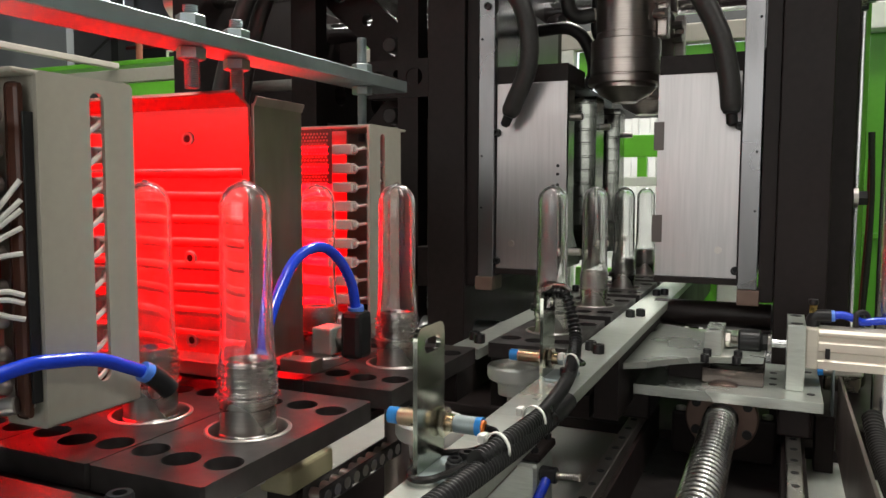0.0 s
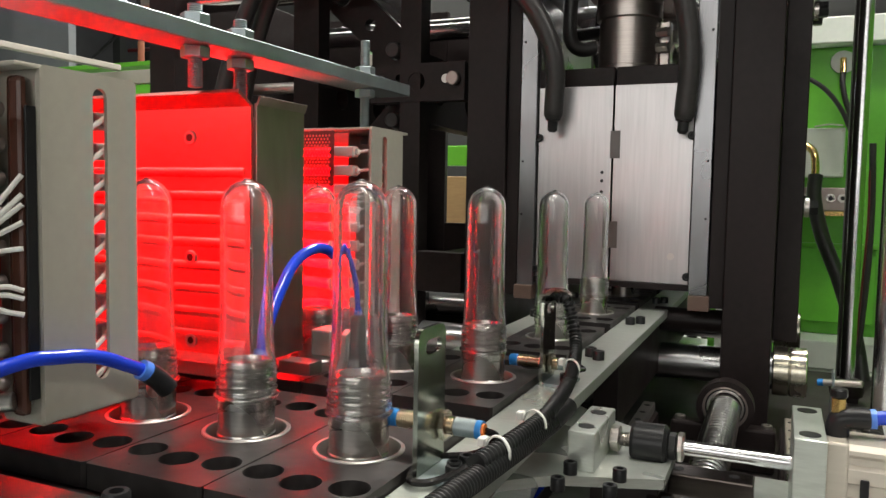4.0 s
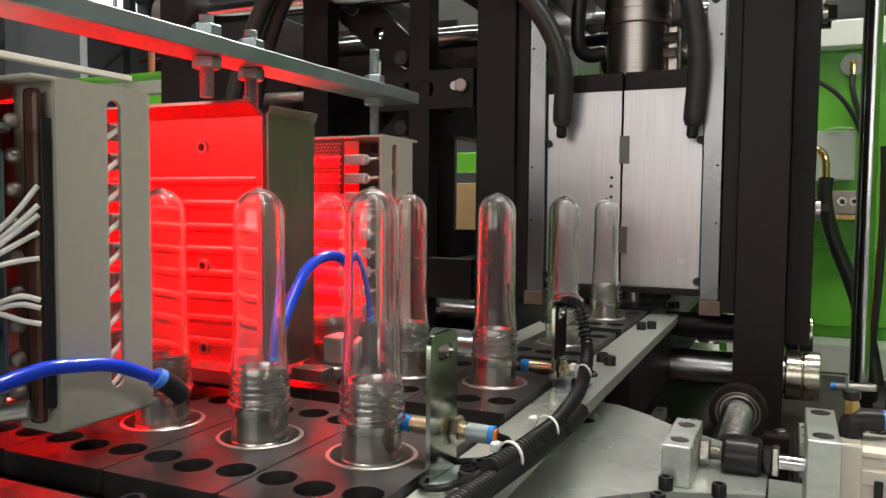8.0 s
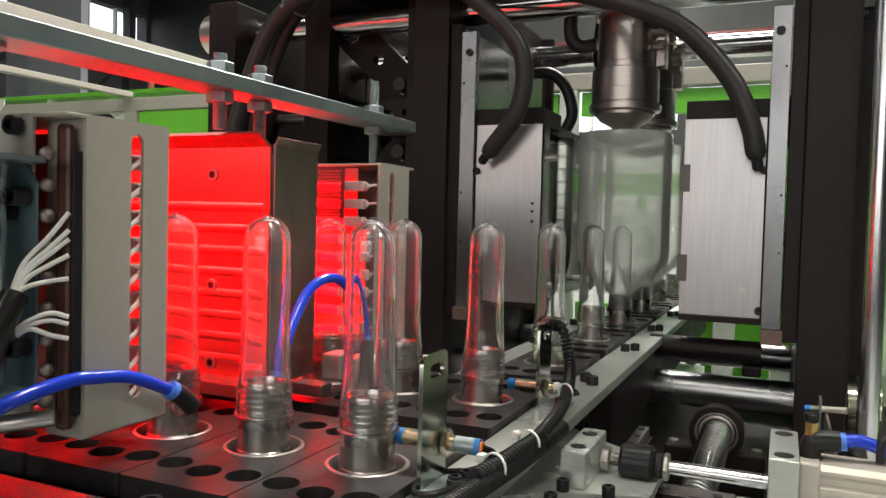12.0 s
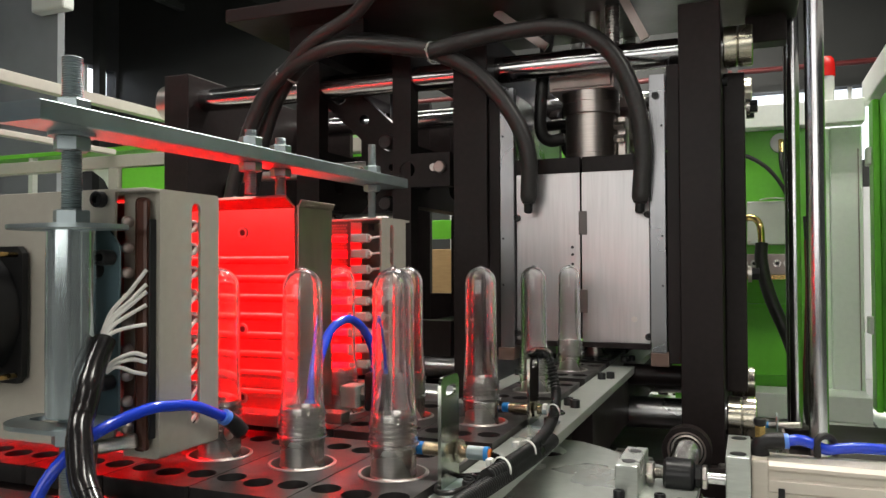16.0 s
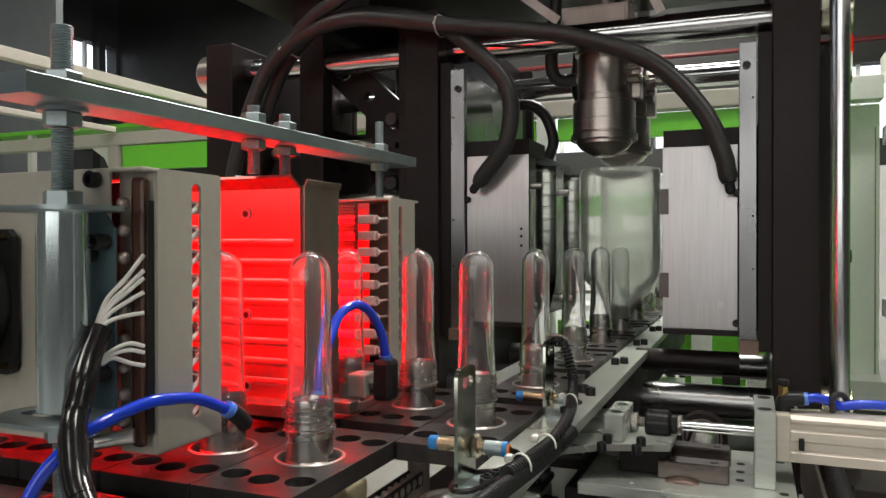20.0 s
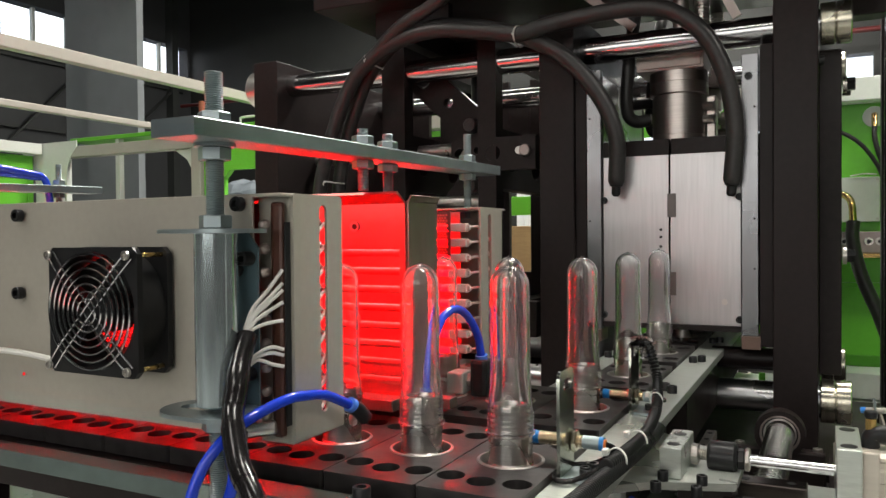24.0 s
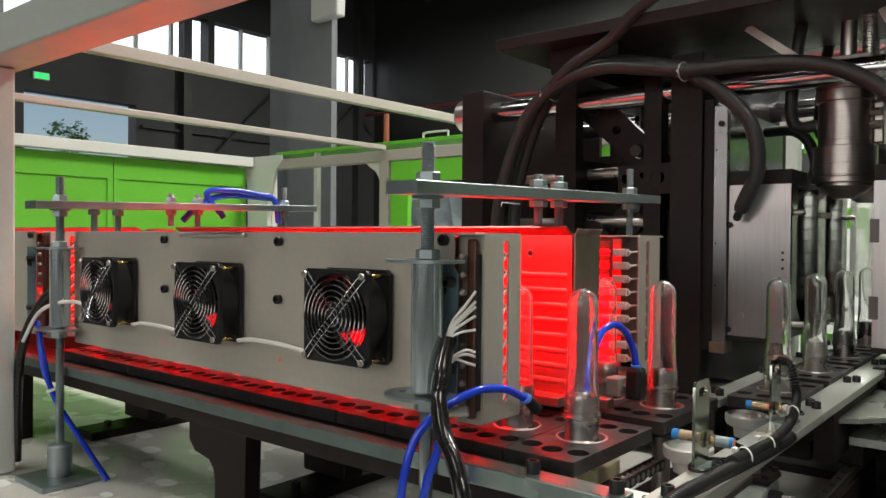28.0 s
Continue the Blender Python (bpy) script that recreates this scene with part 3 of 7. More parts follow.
# ---- oven ----
def lamp_bank(y_face, y_lamp, side, name, label):
    """One bank of red lamps: beige casing, terminals and lamp ends. side is +1 where the casing lies in front of its lane."""
    t = thing(name, label, "infrared heater")
    s = side
    x0, x1 = -1.315, -0.366
    panel = holed_plate([(x0, 1.046), (x1, 1.046), (x1, 1.263), (x0, 1.263)], [disc(fx, 1.157, 0.052, 40) for fx in FANS], 0.0025)
    bmesh.ops.transform(panel, matrix=Matrix.Translation((0, y_face, 0)) @ pose(0, 0, 0, 90, 0, 0), verts=panel.verts)
    part("casing_panel", panel, BEIGE, t)
    q0, q1 = sorted((y_face, y_face + s * 0.085))
    part("top_flange", box(new_bm(), x0, -0.334, q0, q1, 1.2605, 1.2635, 0.001), BEIGE, t)
    # end channel: broad leaf, slot, narrow leaf
    ya, yb, yc, yd = y_face + s * 0.016, y_face + s * 0.055, y_face + s * 0.067, y_face + s * 0.092
    u, v = sorted((ya, yd))
    slot = oblong((yb + yc) / 2, 1.1570, 0.0058, 0.0975, 10)
    leaf = holed_plate([(u, 1.040), (v, 1.040), (v, 1.2610), (v - 0.0025, 1.2635), (u + 0.0025, 1.2635), (u, 1.2610)], [slot], 0.003)
    bmesh.ops.transform(leaf, matrix=Matrix(((0, 0, 1, -0.333), (1, 0, 0, 0), (0, 1, 0, 0), (0, 0, 0, 1))), verts=leaf.verts)
    part("end_channel", leaf, BEIGE, t)
    u, v = sorted((ya, ya + s * 0.003))
    part("channel_return", box(new_bm(), -0.372, -0.336, u, v, 1.040, 1.2635, 0.0008), BEIGE, t)
    u, v = sorted((ya + s * 0.001, yd))
    part("foot_flange", box(new_bm(), -0.372, -0.336, u, v, 1.038, 1.041), BEIGE, t)
    u, v = sorted((y_face + s * 0.0070, y_face + s * 0.0112))
    part("terminal_strip", box(new_bm(), -0.3515, -0.3385, u, v, 1.046, 1.256, 0.0035), BAKELITE, t, "brown terminal strip")
    u, v = sorted((y_face + s * 0.0085, y_face + s * 0.0156))
    part("edge_bar", box(new_bm(), -0.3382, -0.3362, u, v, 1.056, 1.238, 0.0005), PLASTIC, t)
    lamp_z = [1.066 + 0.0212 * i for i in range(9)]
    mesh = new_bm()
    cyl(mesh, (-1.30, 0, 0), (-0.375, 0, 0), 0.0052, 12)
    first = None
    capm = None
    for z in lamp_z:
        if first is None:
            first = part("quartz_lamp", mesh, LAMPRED, t, "glowing red quartz heater tube")
            first.location = (0, y_lamp, z)
            cap = new_bm()
            box(cap, -0.380, -0.354, -0.0062, 0.0062, -0.0060, 0.0060, 0.0015)
            box(cap, -0.354, -0.350, -0.0030, 0.0030, -0.0034, 0.0034, 0.0008)
            capm = part("lamp_cap", cap, CERAMIC, t, "white ceramic lamp end")
            capm.location = (0, y_lamp, z)
            cl = new_bm()
            dome = lathe(new_bm(), [(0.0, 0.0), (0.0050, 0.0), (0.0050, 0.0026), (0.0044, 0.0050), (0.0030, 0.0066), (0.0012, 0.0072), (0.0, 0.0073)], 18)
            bmesh.ops.transform(dome, matrix=pose(-0.3555, -s * 0.001, 0, 90 * s, 0, 0), verts=dome.verts)
            tmp = bpy.data.meshes.new("dome")
            dome.to_mesh(tmp)
            dome.free()
            cl.from_mesh(tmp)
            bpy.data.meshes.remove(tmp)
            clip = part("terminal_screw", cl, SHADESHEET, t)
            clip.location = (0, y_face + s * 0.0065, z)
        else:
            shared("quartz_lamp", first, t, pose(0, y_lamp, z))
            shared("lamp_cap", capm, t, pose(0, y_lamp, z))
            shared("terminal_screw", clip, t, pose(0, y_face + s * 0.0065, z))
        part("lead_wire", tube(new_bm(), [(-0.352, y_lamp, z), (-0.3405, y_lamp - s * 0.010, z + 0.001), (-0.3395, y_lamp - s * 0.026, z - 0.009), (-0.3425, y_face + s * 0.034, z - 0.020), (-0.346, y_face + s * 0.014, z - 0.012)], 0.0019, 6, 5), WIRE, t)
    # backing mesh behind the lamps
    g0 = min(y_lamp - s * 0.016, y_lamp - s * 0.014)
    hol = []
    if s > 0:
        for fx in FANS:
            for j in range(-13, -3):
                for i in range(-34, 9):
                    u, v = (i + (0.5 if j % 2 else 0)) * 0.0046, j * 0.0040
                    hol.append(disc(fx + u, 1.157 + v, 0.0015, 6))
    back = holed_plate([(-1.30, 1.048), (-0.372, 1.048), (-0.372, 1.258), (-1.30, 1.258)], hol, 0.0015)
    bmesh.ops.transform(back, matrix=Matrix.Translation((0, g0, 0)) @ pose(0, 0, 0, 90, 0, 0), verts=back.verts)
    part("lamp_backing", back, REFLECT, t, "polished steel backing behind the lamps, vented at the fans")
    return t


FANS = (-0.520, -0.827, -1.134)


def fan(x, y, z):
    t = thing("cooling_fan", "black axial cooling fan with a chromed wire finger guard", "fan", "oven cooling fans", (x, y, z))
    h, d = 0.0595, 0.041
    fr = holed_plate([(-h + 0.006, -h), (h - 0.006, -h), (h, -h + 0.006), (h, h - 0.006), (h - 0.006, h), (-h + 0.006, h), (-h, h - 0.006), (-h, -h + 0.006)], [disc(0, 0, 0.0555, 48)], 0.006)
    bmesh.ops.transform(fr, matrix=pose(0, -d, 0, 90, 0, 0), verts=fr.verts)
    part("front_flange", fr, PLASTIC, t)
    fr = holed_plate([(-h + 0.006, -h), (h - 0.006, -h), (h, -h + 0.006), (h, h - 0.006), (h - 0.006, h), (-h + 0.006, h), (-h, h - 0.006), (-h, -h + 0.006)], [disc(0, 0, 0.0555, 48)], 0.006)
    bmesh.ops.transform(fr, matrix=pose(0, -0.006, 0, 90, 0, 0), verts=fr.verts)
    part("rear_flange", fr, PLASTIC, t)
    sh = holed_plate(disc(0, 0, 0.0582, 48), [disc(0, 0, 0.0555, 48)], d - 0.0125)
    bmesh.ops.transform(sh, matrix=pose(0, -d + 0.00625, 0, 90, 0, 0), verts=sh.verts)
    part("shroud", sh, PLASTIC, t)
    hub = lathe(new_bm(), [(0.0, 0.006), (0.021, 0.006), (0.021, d - 0.008), (0.019, d - 0.006), (0.0, d - 0.006)], 32)
    bmesh.ops.transform(hub, matrix=pose(0, 0, 0, 90, 0, 0), verts=hub.verts)
    part("hub", hub, PLASTIC, t)
    blade = new_bm()
    rows = []
    for i in range(6):
        r = 0.021 + 0.033 * i / 5
        rows.append([Vector((r * math.cos(a), -0.012 - 0.013 * k, r * math.sin(a))) for k, a in ((0, -0.30 - 0.06 * i / 5), (0.5, 0.0), (1, 0.30 + 0.06 * i / 5))])
    vs = [[blade.verts.new(p) for p in r] for r in rows]
    for a, b in zip(vs, vs[1:]):
        for i in range(2):
            blade.faces.new((a[i], a[i + 1], b[i + 1], b[i]))
    bmesh.ops.solidify(blade, geom=blade.faces[:], thickness=0.0012)
    bmesh.ops.transform(blade, matrix=Matrix.Rotation(0.24, 4, 'Y'), verts=blade.verts)
    b0 = part("blade", blade, PLASTIC, t)
    for i in range(1, 5):
        shared("blade", b0, t, Matrix.Rotation(2 * math.pi * i / 5, 4, 'Y'))
    for r in (0.012, 0.019, 0.026, 0.033, 0.040, 0.047, 0.054):
        g = new_bm()
        n = 48
        pts = [Vector((r * math.cos(2 * math.pi * i / n), -d - 0.004 - 0.003 * (1 - r / 0.06), r * math.sin(2 * math.pi * i / n))) for i in range(n)]
        rings = []
        for i, p in enumerate(pts):
            out = Vector((p.x, 0, p.z)).normalized()
            rings.append(ring_pts(p, out, Vector((0, 1, 0)), 0.0011, 6))
        rings.append(rings[0])
        skin(g, rings, False)
        bmesh.ops.remove_doubles(g, verts=g.verts, dist=1e-6)
        part("guard_ring", g, CHROME, t)
    for a in (45, 135):
        for off in (-0.0045, 0.0045):
            g = new_bm()
            u = Vector((math.cos(radians(a)), 0, math.sin(radians(a))))
            v = Vector((-u.z, 0, u.x)) * off
            p = Vector((0, -d - 0.0045, 0)) + v
            tube(g, [p - u * 0.074 + Vector((0, 0.002, 0)), p - u * 0.05, p, p + u * 0.05, p + u * 0.074 + Vector((0, 0.002, 0))], 0.0011, 6, 5)
            part("guard_stay", g, CHROME, t)
    for sx in (-1, 1):
        for sz in (-1, 1):
            part("through_bolt", cyl(new_bm(), (sx * 0.0523, -d + 0.006, sz * 0.0523), (sx * 0.0523, -0.006, sz * 0.0523), 0.0024, 10), BRASS, t, "thin brass through bolt")
            cap_screw(t, (sx * 0.0523, -d - 0.0055, sz * 0.0523), (0, -1, 0), 0.0042, 0.003, "screw", STEEL)
    return t


def perforated(x, y, w, h, pitch, r, bars, material, name, parent):
    """A sheet of round holes, upright and facing -y."""
    holes = []
    n, m = int(w / pitch), int(h / (pitch * 0.87))
    for j in range(m):
        for i in range(n):
            holes.append(disc((i + (0.5 if j % 2 else 0)) * pitch + pitch * 0.5, (j + 0.5) * pitch * 0.87, r, 6))
    bm = holed_plate([(0, 0), (w + pitch * 0.5, 0), (w + pitch * 0.5, h), (0, h)], holes, 0.001)
    bmesh.ops.transform(bm, matrix=Matrix.Translation((x, y, bars)) @ pose(0, 0, 0, 90, 0, 0), verts=bm.verts)
    return part(name, bm, material, parent)


def oven():
    front = lamp_bank(0.358, 0.440, 1, "front_lamp_bank", "beige sheet-metal oven bank with glowing red lamps inside")
    back = lamp_bank(0.880, 0.790, -1, "rear_lamp_bank", "beige rear oven bank with red lamps and white wired caps")
    perforated(-0.420, 0.772, 0.046, 0.062, 0.0042, 0.0015, 1.196, MESHMAT, "guard_mesh", back)
    for x, z in ((-0.378, 1.2545), (-0.682, 1.2500), (-0.983, 1.2500), (-0.683, 1.1670), (-0.982, 1.1670), (-0.380, 1.196)):
        cap_screw(front, (x, 0.3555, z), (0, -1, 0), 0.0068, 0.007)
    part("lift_handle", tube(new_bm(), [(-0.925, 0.352, 1.2585), (-0.915, 0.344, 1.2590), (-0.84, 0.343, 1.2592), (-0.765, 0.344, 1.2590), (-0.755, 0.352, 1.2585)], 0.004, 8, 5), STEEL, front)
    for x in FANS:
        fan(x, 0.3545, 1.157)
    # emissive discs on the panel stand for lamp light through pilot holes
    for x in (-0.68, -0.985):
        part("pilot_glow", cyl(new_bm(), (x, 0.3548, 1.080), (x, 0.3552, 1.080), 0.0019, 12), PINHOLE, front, "small glowing disc in place of red light through a hole")
    # fan cables, clipped along the casing
    c = thing("fan_cable", "pale grey cable strung from fan to fan", "cable")
    for a, b in ((0, 1), (1, 2)):
        x0, x1 = FANS[a] - 0.055, FANS[b] + 0.06
        part("run", tube(new_bm(), [(x1, 0.346, 1.101), (x1 + 0.03, 0.349, 1.1045), ((x0 + x1) / 2, 0.350, 1.1035), (x0 - 0.04, 0.349, 1.099), (x0, 0.346, 1.0975)], 0.0033, 8), WIRE, c)
    part("run", tube(new_bm(), [(FANS[2] - 0.06, 0.350, 1.115), (-1.27, 0.33, 1.130), (-1.33, 0.30, 1.110), (-1.36, 0.28, 1.05)], 0.0036, 8), WIRE, c)
    tp = holed_plate([(-0.398, 1.064), (-0.357, 1.064), (-0.357, 1.216), (-0.369, 1.230), (-0.398, 1.230)], [], 0.002)
    bmesh.ops.transform(tp, matrix=Matrix.Translation((0, 0.3540, 0)) @ pose(0, 0, 0, 90, 0, 0), verts=tp.verts)
    part("terminal_plate", tp, TERMBLUE, front, "blue-grey plate beside the terminals")
    for z in (1.206, 1.104):
        cap_screw(front, (-0.3640, 0.3520, z), (0, -1, 0), 0.0064, 0.012)
    # double reflector between the lanes
    r = thing("reflector", "bright bent-sheet reflector glowing red between the lamp banks", "reflector")
    b = new_bm()
    prof = [(0.566, 1.272), (0.584, 1.262), (0.584, 1.040), (0.587, 1.040), (0.587, 1.263), (0.568, 1.275)]
    skin(b, [[Vector((x, y, z)) for y, z in prof] for x in (-1.30, -0.338)])
    for f in b.faces:
        f.smooth = False
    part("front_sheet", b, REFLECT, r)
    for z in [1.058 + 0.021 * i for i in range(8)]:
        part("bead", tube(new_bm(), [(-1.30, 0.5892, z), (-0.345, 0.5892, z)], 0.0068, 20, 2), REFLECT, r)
    for x in (-0.405, -0.70, -1.0):
        for z in (1.236, 1.128, 1.052):
            bm = new_bm()
            lathe(bm, [(0.0, 0.0), (0.0068, 0.0), (0.0068, 0.0012), (0.0058, 0.0020), (0.0038, 0.0020), (0.0036, 0.0006), (0.0, 0.0006)], 16)
            bmesh.ops.transform(bm, matrix=pose(x, 0.584, z, 90, 0, 0), verts=bm.verts)
            part("rivet_nut", bm, SHADESHEET, r)
            part("rivet_core", cyl(new_bm(), (x, 0.5826, z), (x, 0.5834, z), 0.0034, 12), PLASTIC, r)
    b = new_bm()
    box(b, -0.338, -0.335, 0.588, 0.660, 1.036, 1.2652, 0.0006)
    skin(b, [[Vector((-0.336, y, 1.2642)), Vector((-0.3325, y, 1.2715)), Vector((-0.331, y, 1.2710)), Vector((-0.334, y, 1.2635))] for y in (0.588, 0.660)])
    part("end_plate", b, ENDPLATE, r, "heat-browned dull steel end plate with a short flared top")
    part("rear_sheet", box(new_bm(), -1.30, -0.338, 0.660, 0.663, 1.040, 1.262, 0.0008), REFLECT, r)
    part("sill", box(new_bm(), -1.30, -0.340, 0.556, 0.600, 1.028, 1.041, 0.001), SHADESHEET, r)
    return front, back, r


oven()


def hang_bar(x, name_label):
    """Zinc plated flat bar over the oven, with its threaded studs, nuts and spacer sleeve."""
    t = thing("hanger_bar", name_label, "support bar", "oven hanger bars")
    def top(y):
        return 1.319 + (y - 0.267) * 0.024

    b = new_bm()
    skin(b, [[Vector((c + u, y, top(y) + h)) for u, h in ((-0.0222, 0.0), (-0.0230, -0.0008), (-0.0230, -0.0138), (-0.0222, -0.0146), (0.0222, -0.0146), (0.0230, -0.0138), (0.0230, -0.0008), (0.0222, 0.0))] for c, y in ((x + 0.022, 0.267), (x - 0.014, 0.975))])
    for q in b.faces:
        q.smooth = False
    part("bar", b, ZINC, t)
    # big spacer with discs
    sx, sy = x + 0.009, 0.327
    part("stud", rod_screw(new_bm(), (sx, sy, 0.80), (sx, sy, 1.367), 0.0082, 0.0019), ZINC, t)
    part("sleeve", cyl(new_bm(), (sx, sy, 1.080), (sx, sy, 1.230), 0.0186, 48, chamfer=0.001), SLEEVEZINC, t, "bright zinc plated spacer sleeve")
    for z in (1.228, 1.072):
        pl = holed_plate(oblong(0, 0, 0.050, 0.034, 16), [oblong(-0.018, 0, 0.018, 0.009, 8)], 0.0035)
        bmesh.ops.translate(pl, verts=pl.verts, vec=(sx - 0.004, sy, z + 0.004))
        part("oval_washer", pl, ZINC, t)
    for z in (top(sy) + 0.0005, top(sy) - 0.0295, 1.2325, 1.058):
        hex_nut(t, (sx, sy, z), (0, 0, 1), 0.0142, 0.0115)
    part("washer", cyl(new_bm(), (sx, sy, top(sy) - 0.0180), (sx, sy, top(sy) - 0.0148), 0.0180, 28), ZINC, t)
    for dx, y, r, low, high in ((0.011, 0.560, 0.0065, 1.2765, 1.346), (0.001, 0.632, 0.0065, 1.262, 1.349), (-0.007, 0.882, 0.0060, 1.250, 1.378)):
        part("stud", rod_screw(new_bm(), (x + dx, y, low), (x + dx, y, high), r, 0.0017), ZINC, t)
        for z in (top(y) + 0.0022, top(y) - 0.0252):
            hex_nut(t, (x + dx, y, z), (0, 0, 1), 0.0125, 0.0100)
        part("washer", cyl(new_bm(), (x + dx, y, top(y)), (x + dx, y, top(y) + 0.0022), 0.0135, 24), ZINC, t)
    return t


hang_bar(-0.389, "zinc plated flat bar on threaded studs over the oven end")
far_bar = hang_bar(-1.318, "zinc plated flat bar on threaded studs over the far oven end")
part("post_foot", lathe(new_bm(), [(0.0, 0.7925), (0.022, 0.7925), (0.022, 0.850), (0.014, 0.855), (0.0, 0.855)], 28, (-1.309, 0.327, 0)), ZINC, far_bar)
part("base_plate", box(new_bm(), -1.372, -1.252, 0.27, 0.38, 0.7805, 0.792, 0.001), ZINC, far_bar)
for y in (0.394, 0.443):
    part("short_stud", rod_screw(new_bm(), (-1.310, y, 1.262), (-1.310, y, 1.310), 0.0065), ZINC, far_bar)
    hex_nut(far_bar, (-1.310, y, 1.296), (0, 0, 1), 0.0125, 0.0105)


# ---- deck, rails, bed ----
LIFTS = []


def deck():
    r = thing("front_guide_rail", "grey-green aluminium guide rail bolted along the oven lane", "guide rail")
    part("rail", box(new_bm(), -0.420, -0.140, 0.333, 0.366, 0.984, 1.006, 0.0015), TEALALU, r)
    part("long_rail", box(new_bm(), -2.4, -0.4205, 0.340, 0.366, 0.982, 1.000, 0.0015), PAINTRAIL, r)
    for x in (-0.25, -0.152):
        cap_screw(r, (x, 0.352, 1.006), (0, 0, 1), 0.0078, 0.0135)
    part("web", box(new_bm(), -2.4, -0.20, 0.350, 0.366, 0.958, 0.9815, 0.001), BLACK, r)
    u = thing("lane_bed", "black steel bed under the carrier lanes", "machine bed")
    for y0, y1, x1 in ((0.374, 0.394, -0.232), (0.560, 0.652, -0.345), (0.800, 0.850, -0.232)):
        part("runner", box(new_bm(), -2.4, x1, y0, y1, 0.958, 0.9965, 0.001), BLACK, u)
    part("apron", box(new_bm(), -2.4, -0.30, 0.50, 0.82, 0.948, 0.957), BLACK, u)
    part("apron", box(new_bm(), -2.4, -0.345, 0.3945, 0.4995, 0.950, 0.957), BLACK, u)
    for x in (-0.864, -1.72):
        arch = [(-0.117, 0.165), (-0.117, 0.125), (-0.100, 0.108), (-0.058, 0.100), (-0.046, 0.088), (-0.041, 0.070), (-0.041, 0.0), (0.041, 0.0), (0.041, 0.070), (0.044, 0.165)]
        lg = holed_plate(arch, [], 0.03)
        bmesh.ops.transform(lg, matrix=Matrix.Translation((x, 0.40, 0.7805)) @ pose(0, 0, 0, 90, 0, 0), verts=lg.verts)
        part("arched_leg", lg, BLACK, u)
    for x in (-0.905, -1.595):
        part("rear_leg", box(new_bm(), x - 0.060, x + 0.060, 0.64, 0.69, 0.8003, 0.947, 0.006), BLACK, u)
        part("foot", box(new_bm(), x - 0.030, x + 0.058, 0.50, 0.95, 0.7805, 0.800, 0.003), BLACK, u)
        for y in (0.560, 0.840):
            cap_screw(u, (x + 0.015, y, 0.800), (0, 0, 1), 0.009, 0.012, "foot_screw")
    # transfer line rails
    for name, x0, x1, y0, y1, lab in (("transfer_rail", -0.124, -0.078, 0.330, 2.35, "pale aluminium plate rail with black screws beside the line"), ("transfer_rail", -0.262, -0.226, 0.850, 2.35, "pale aluminium plate rail on the inner side of the line")):
        t = thing(name, lab, "guide rail", "rails of the transfer line")
        part("plate", box(new_bm(), x0, x1, y0, y1, 0.996, 1.0085, 0.001), ALU, t)
        part("web", box(new_bm(), x0 + 0.004, x1 - 0.012, max(0.98, y0 + 0.05), y1, 0.905, 0.9955), BLACK, t)
        for y in [yy for yy in (0.37, 0.885, 0.90, 1.15, 1.165, 1.40, 1.415, 1.65, 1.665) if yy > y0]:
            cap_screw(t, ((x0 + x1) / 2 - 0.002 + (0.008 if int(y * 1000) % 2 else -0.004), y, 1.0085), (0, 0, 1), 0.0068, 0.0105)
    w = thing("transfer_bed", "black channel under the transfer line", "machine bed")
    part("channel", box(new_bm(), -0.222, -0.128, 0.99, 2.35, 0.900, 0.930), BLACK, w)
    # nylon cups that rise under the corner
    for y in (0.690, 0.940):
        n = thing("lift_cup", "white nylon cup on a short lift rod under the track corner", "lift cup", "nylon lift cups")
        part("cup", lathe(new_bm(), [(0.0, 0.936), (0.020, 0.936), (0.021, 0.950), (0.032, 0.956), (0.034, 0.960), (0.034, 0.971), (0.032, 0.973), (0.029, 0.973), (0.027, 0.969), (0.0, 0.969)], 40, (XS - 0.040, y, 0)), NYLON, n)
        part("rod", cyl(new_bm(), (XS - 0.040, y, 0.850), (XS - 0.040, y, 0.936), 0.009, 16), STEEL, n)
        LIFTS.append(n)
    # machine bed plate
    pl = box(new_bm(), -2.6, -0.42, -0.10, 2.30, 0.768, 0.780, 0.002)
    s = thing("bed_plate", "pale painted machine bed plate with light spots laid on as white ovals", "bed plate")
    part("plate", pl, BASEPAINT, s)
    part("beam", box(new_bm(), -2.6, 0.9, -0.12, -0.02, 0.55, 0.767, 0.004), BASEPAINT, s)
    part("beam", box(new_bm(), -0.42, -0.362, -0.02, 2.30, 0.55, 0.80, 0.004), BLACK, s)
    part("beam", box(new_bm(), -0.361, 0.9, -0.02, 2.30, 0.55, 0.80, 0.004), WHITE, s)
    # spots of light on the bed, laid on as thin white ovals
    rnd = random.Random(5)
    for i in range(13):
        for j in range(6):
            x, y = -1.85 + 0.115 * i + rnd.uniform(-0.022, 0.022), 0.04 + 0.105 * j + 0.05 * (i % 2) + rnd.uniform(-0.012, 0.012)
            k = rnd.choice((0.6, 0.8, 1.0, 1.1))
            q = holed_plate(oblong(0, 0, 0.025 * k, 0.016 * k, 8), [], 0.002)
            bmesh.ops.transform(q, matrix=pose(x, y, 0.7808, 0, 0, rnd.uniform(-25, 25)), verts=q.verts)
            part("oval_light_spot", q, SPOTWHITE, s)
    for x in (-2.5, -0.5, 0.8):
        for y in (-0.07, 2.2):
            part("post", box(new_bm(), x - 0.05, x + 0.05, y - 0.05, y + 0.05, 0.0, 0.55, 0.003), BASEPAINT, s)


deck()


# ---- mould and clamp ----
OPEN = 0.121
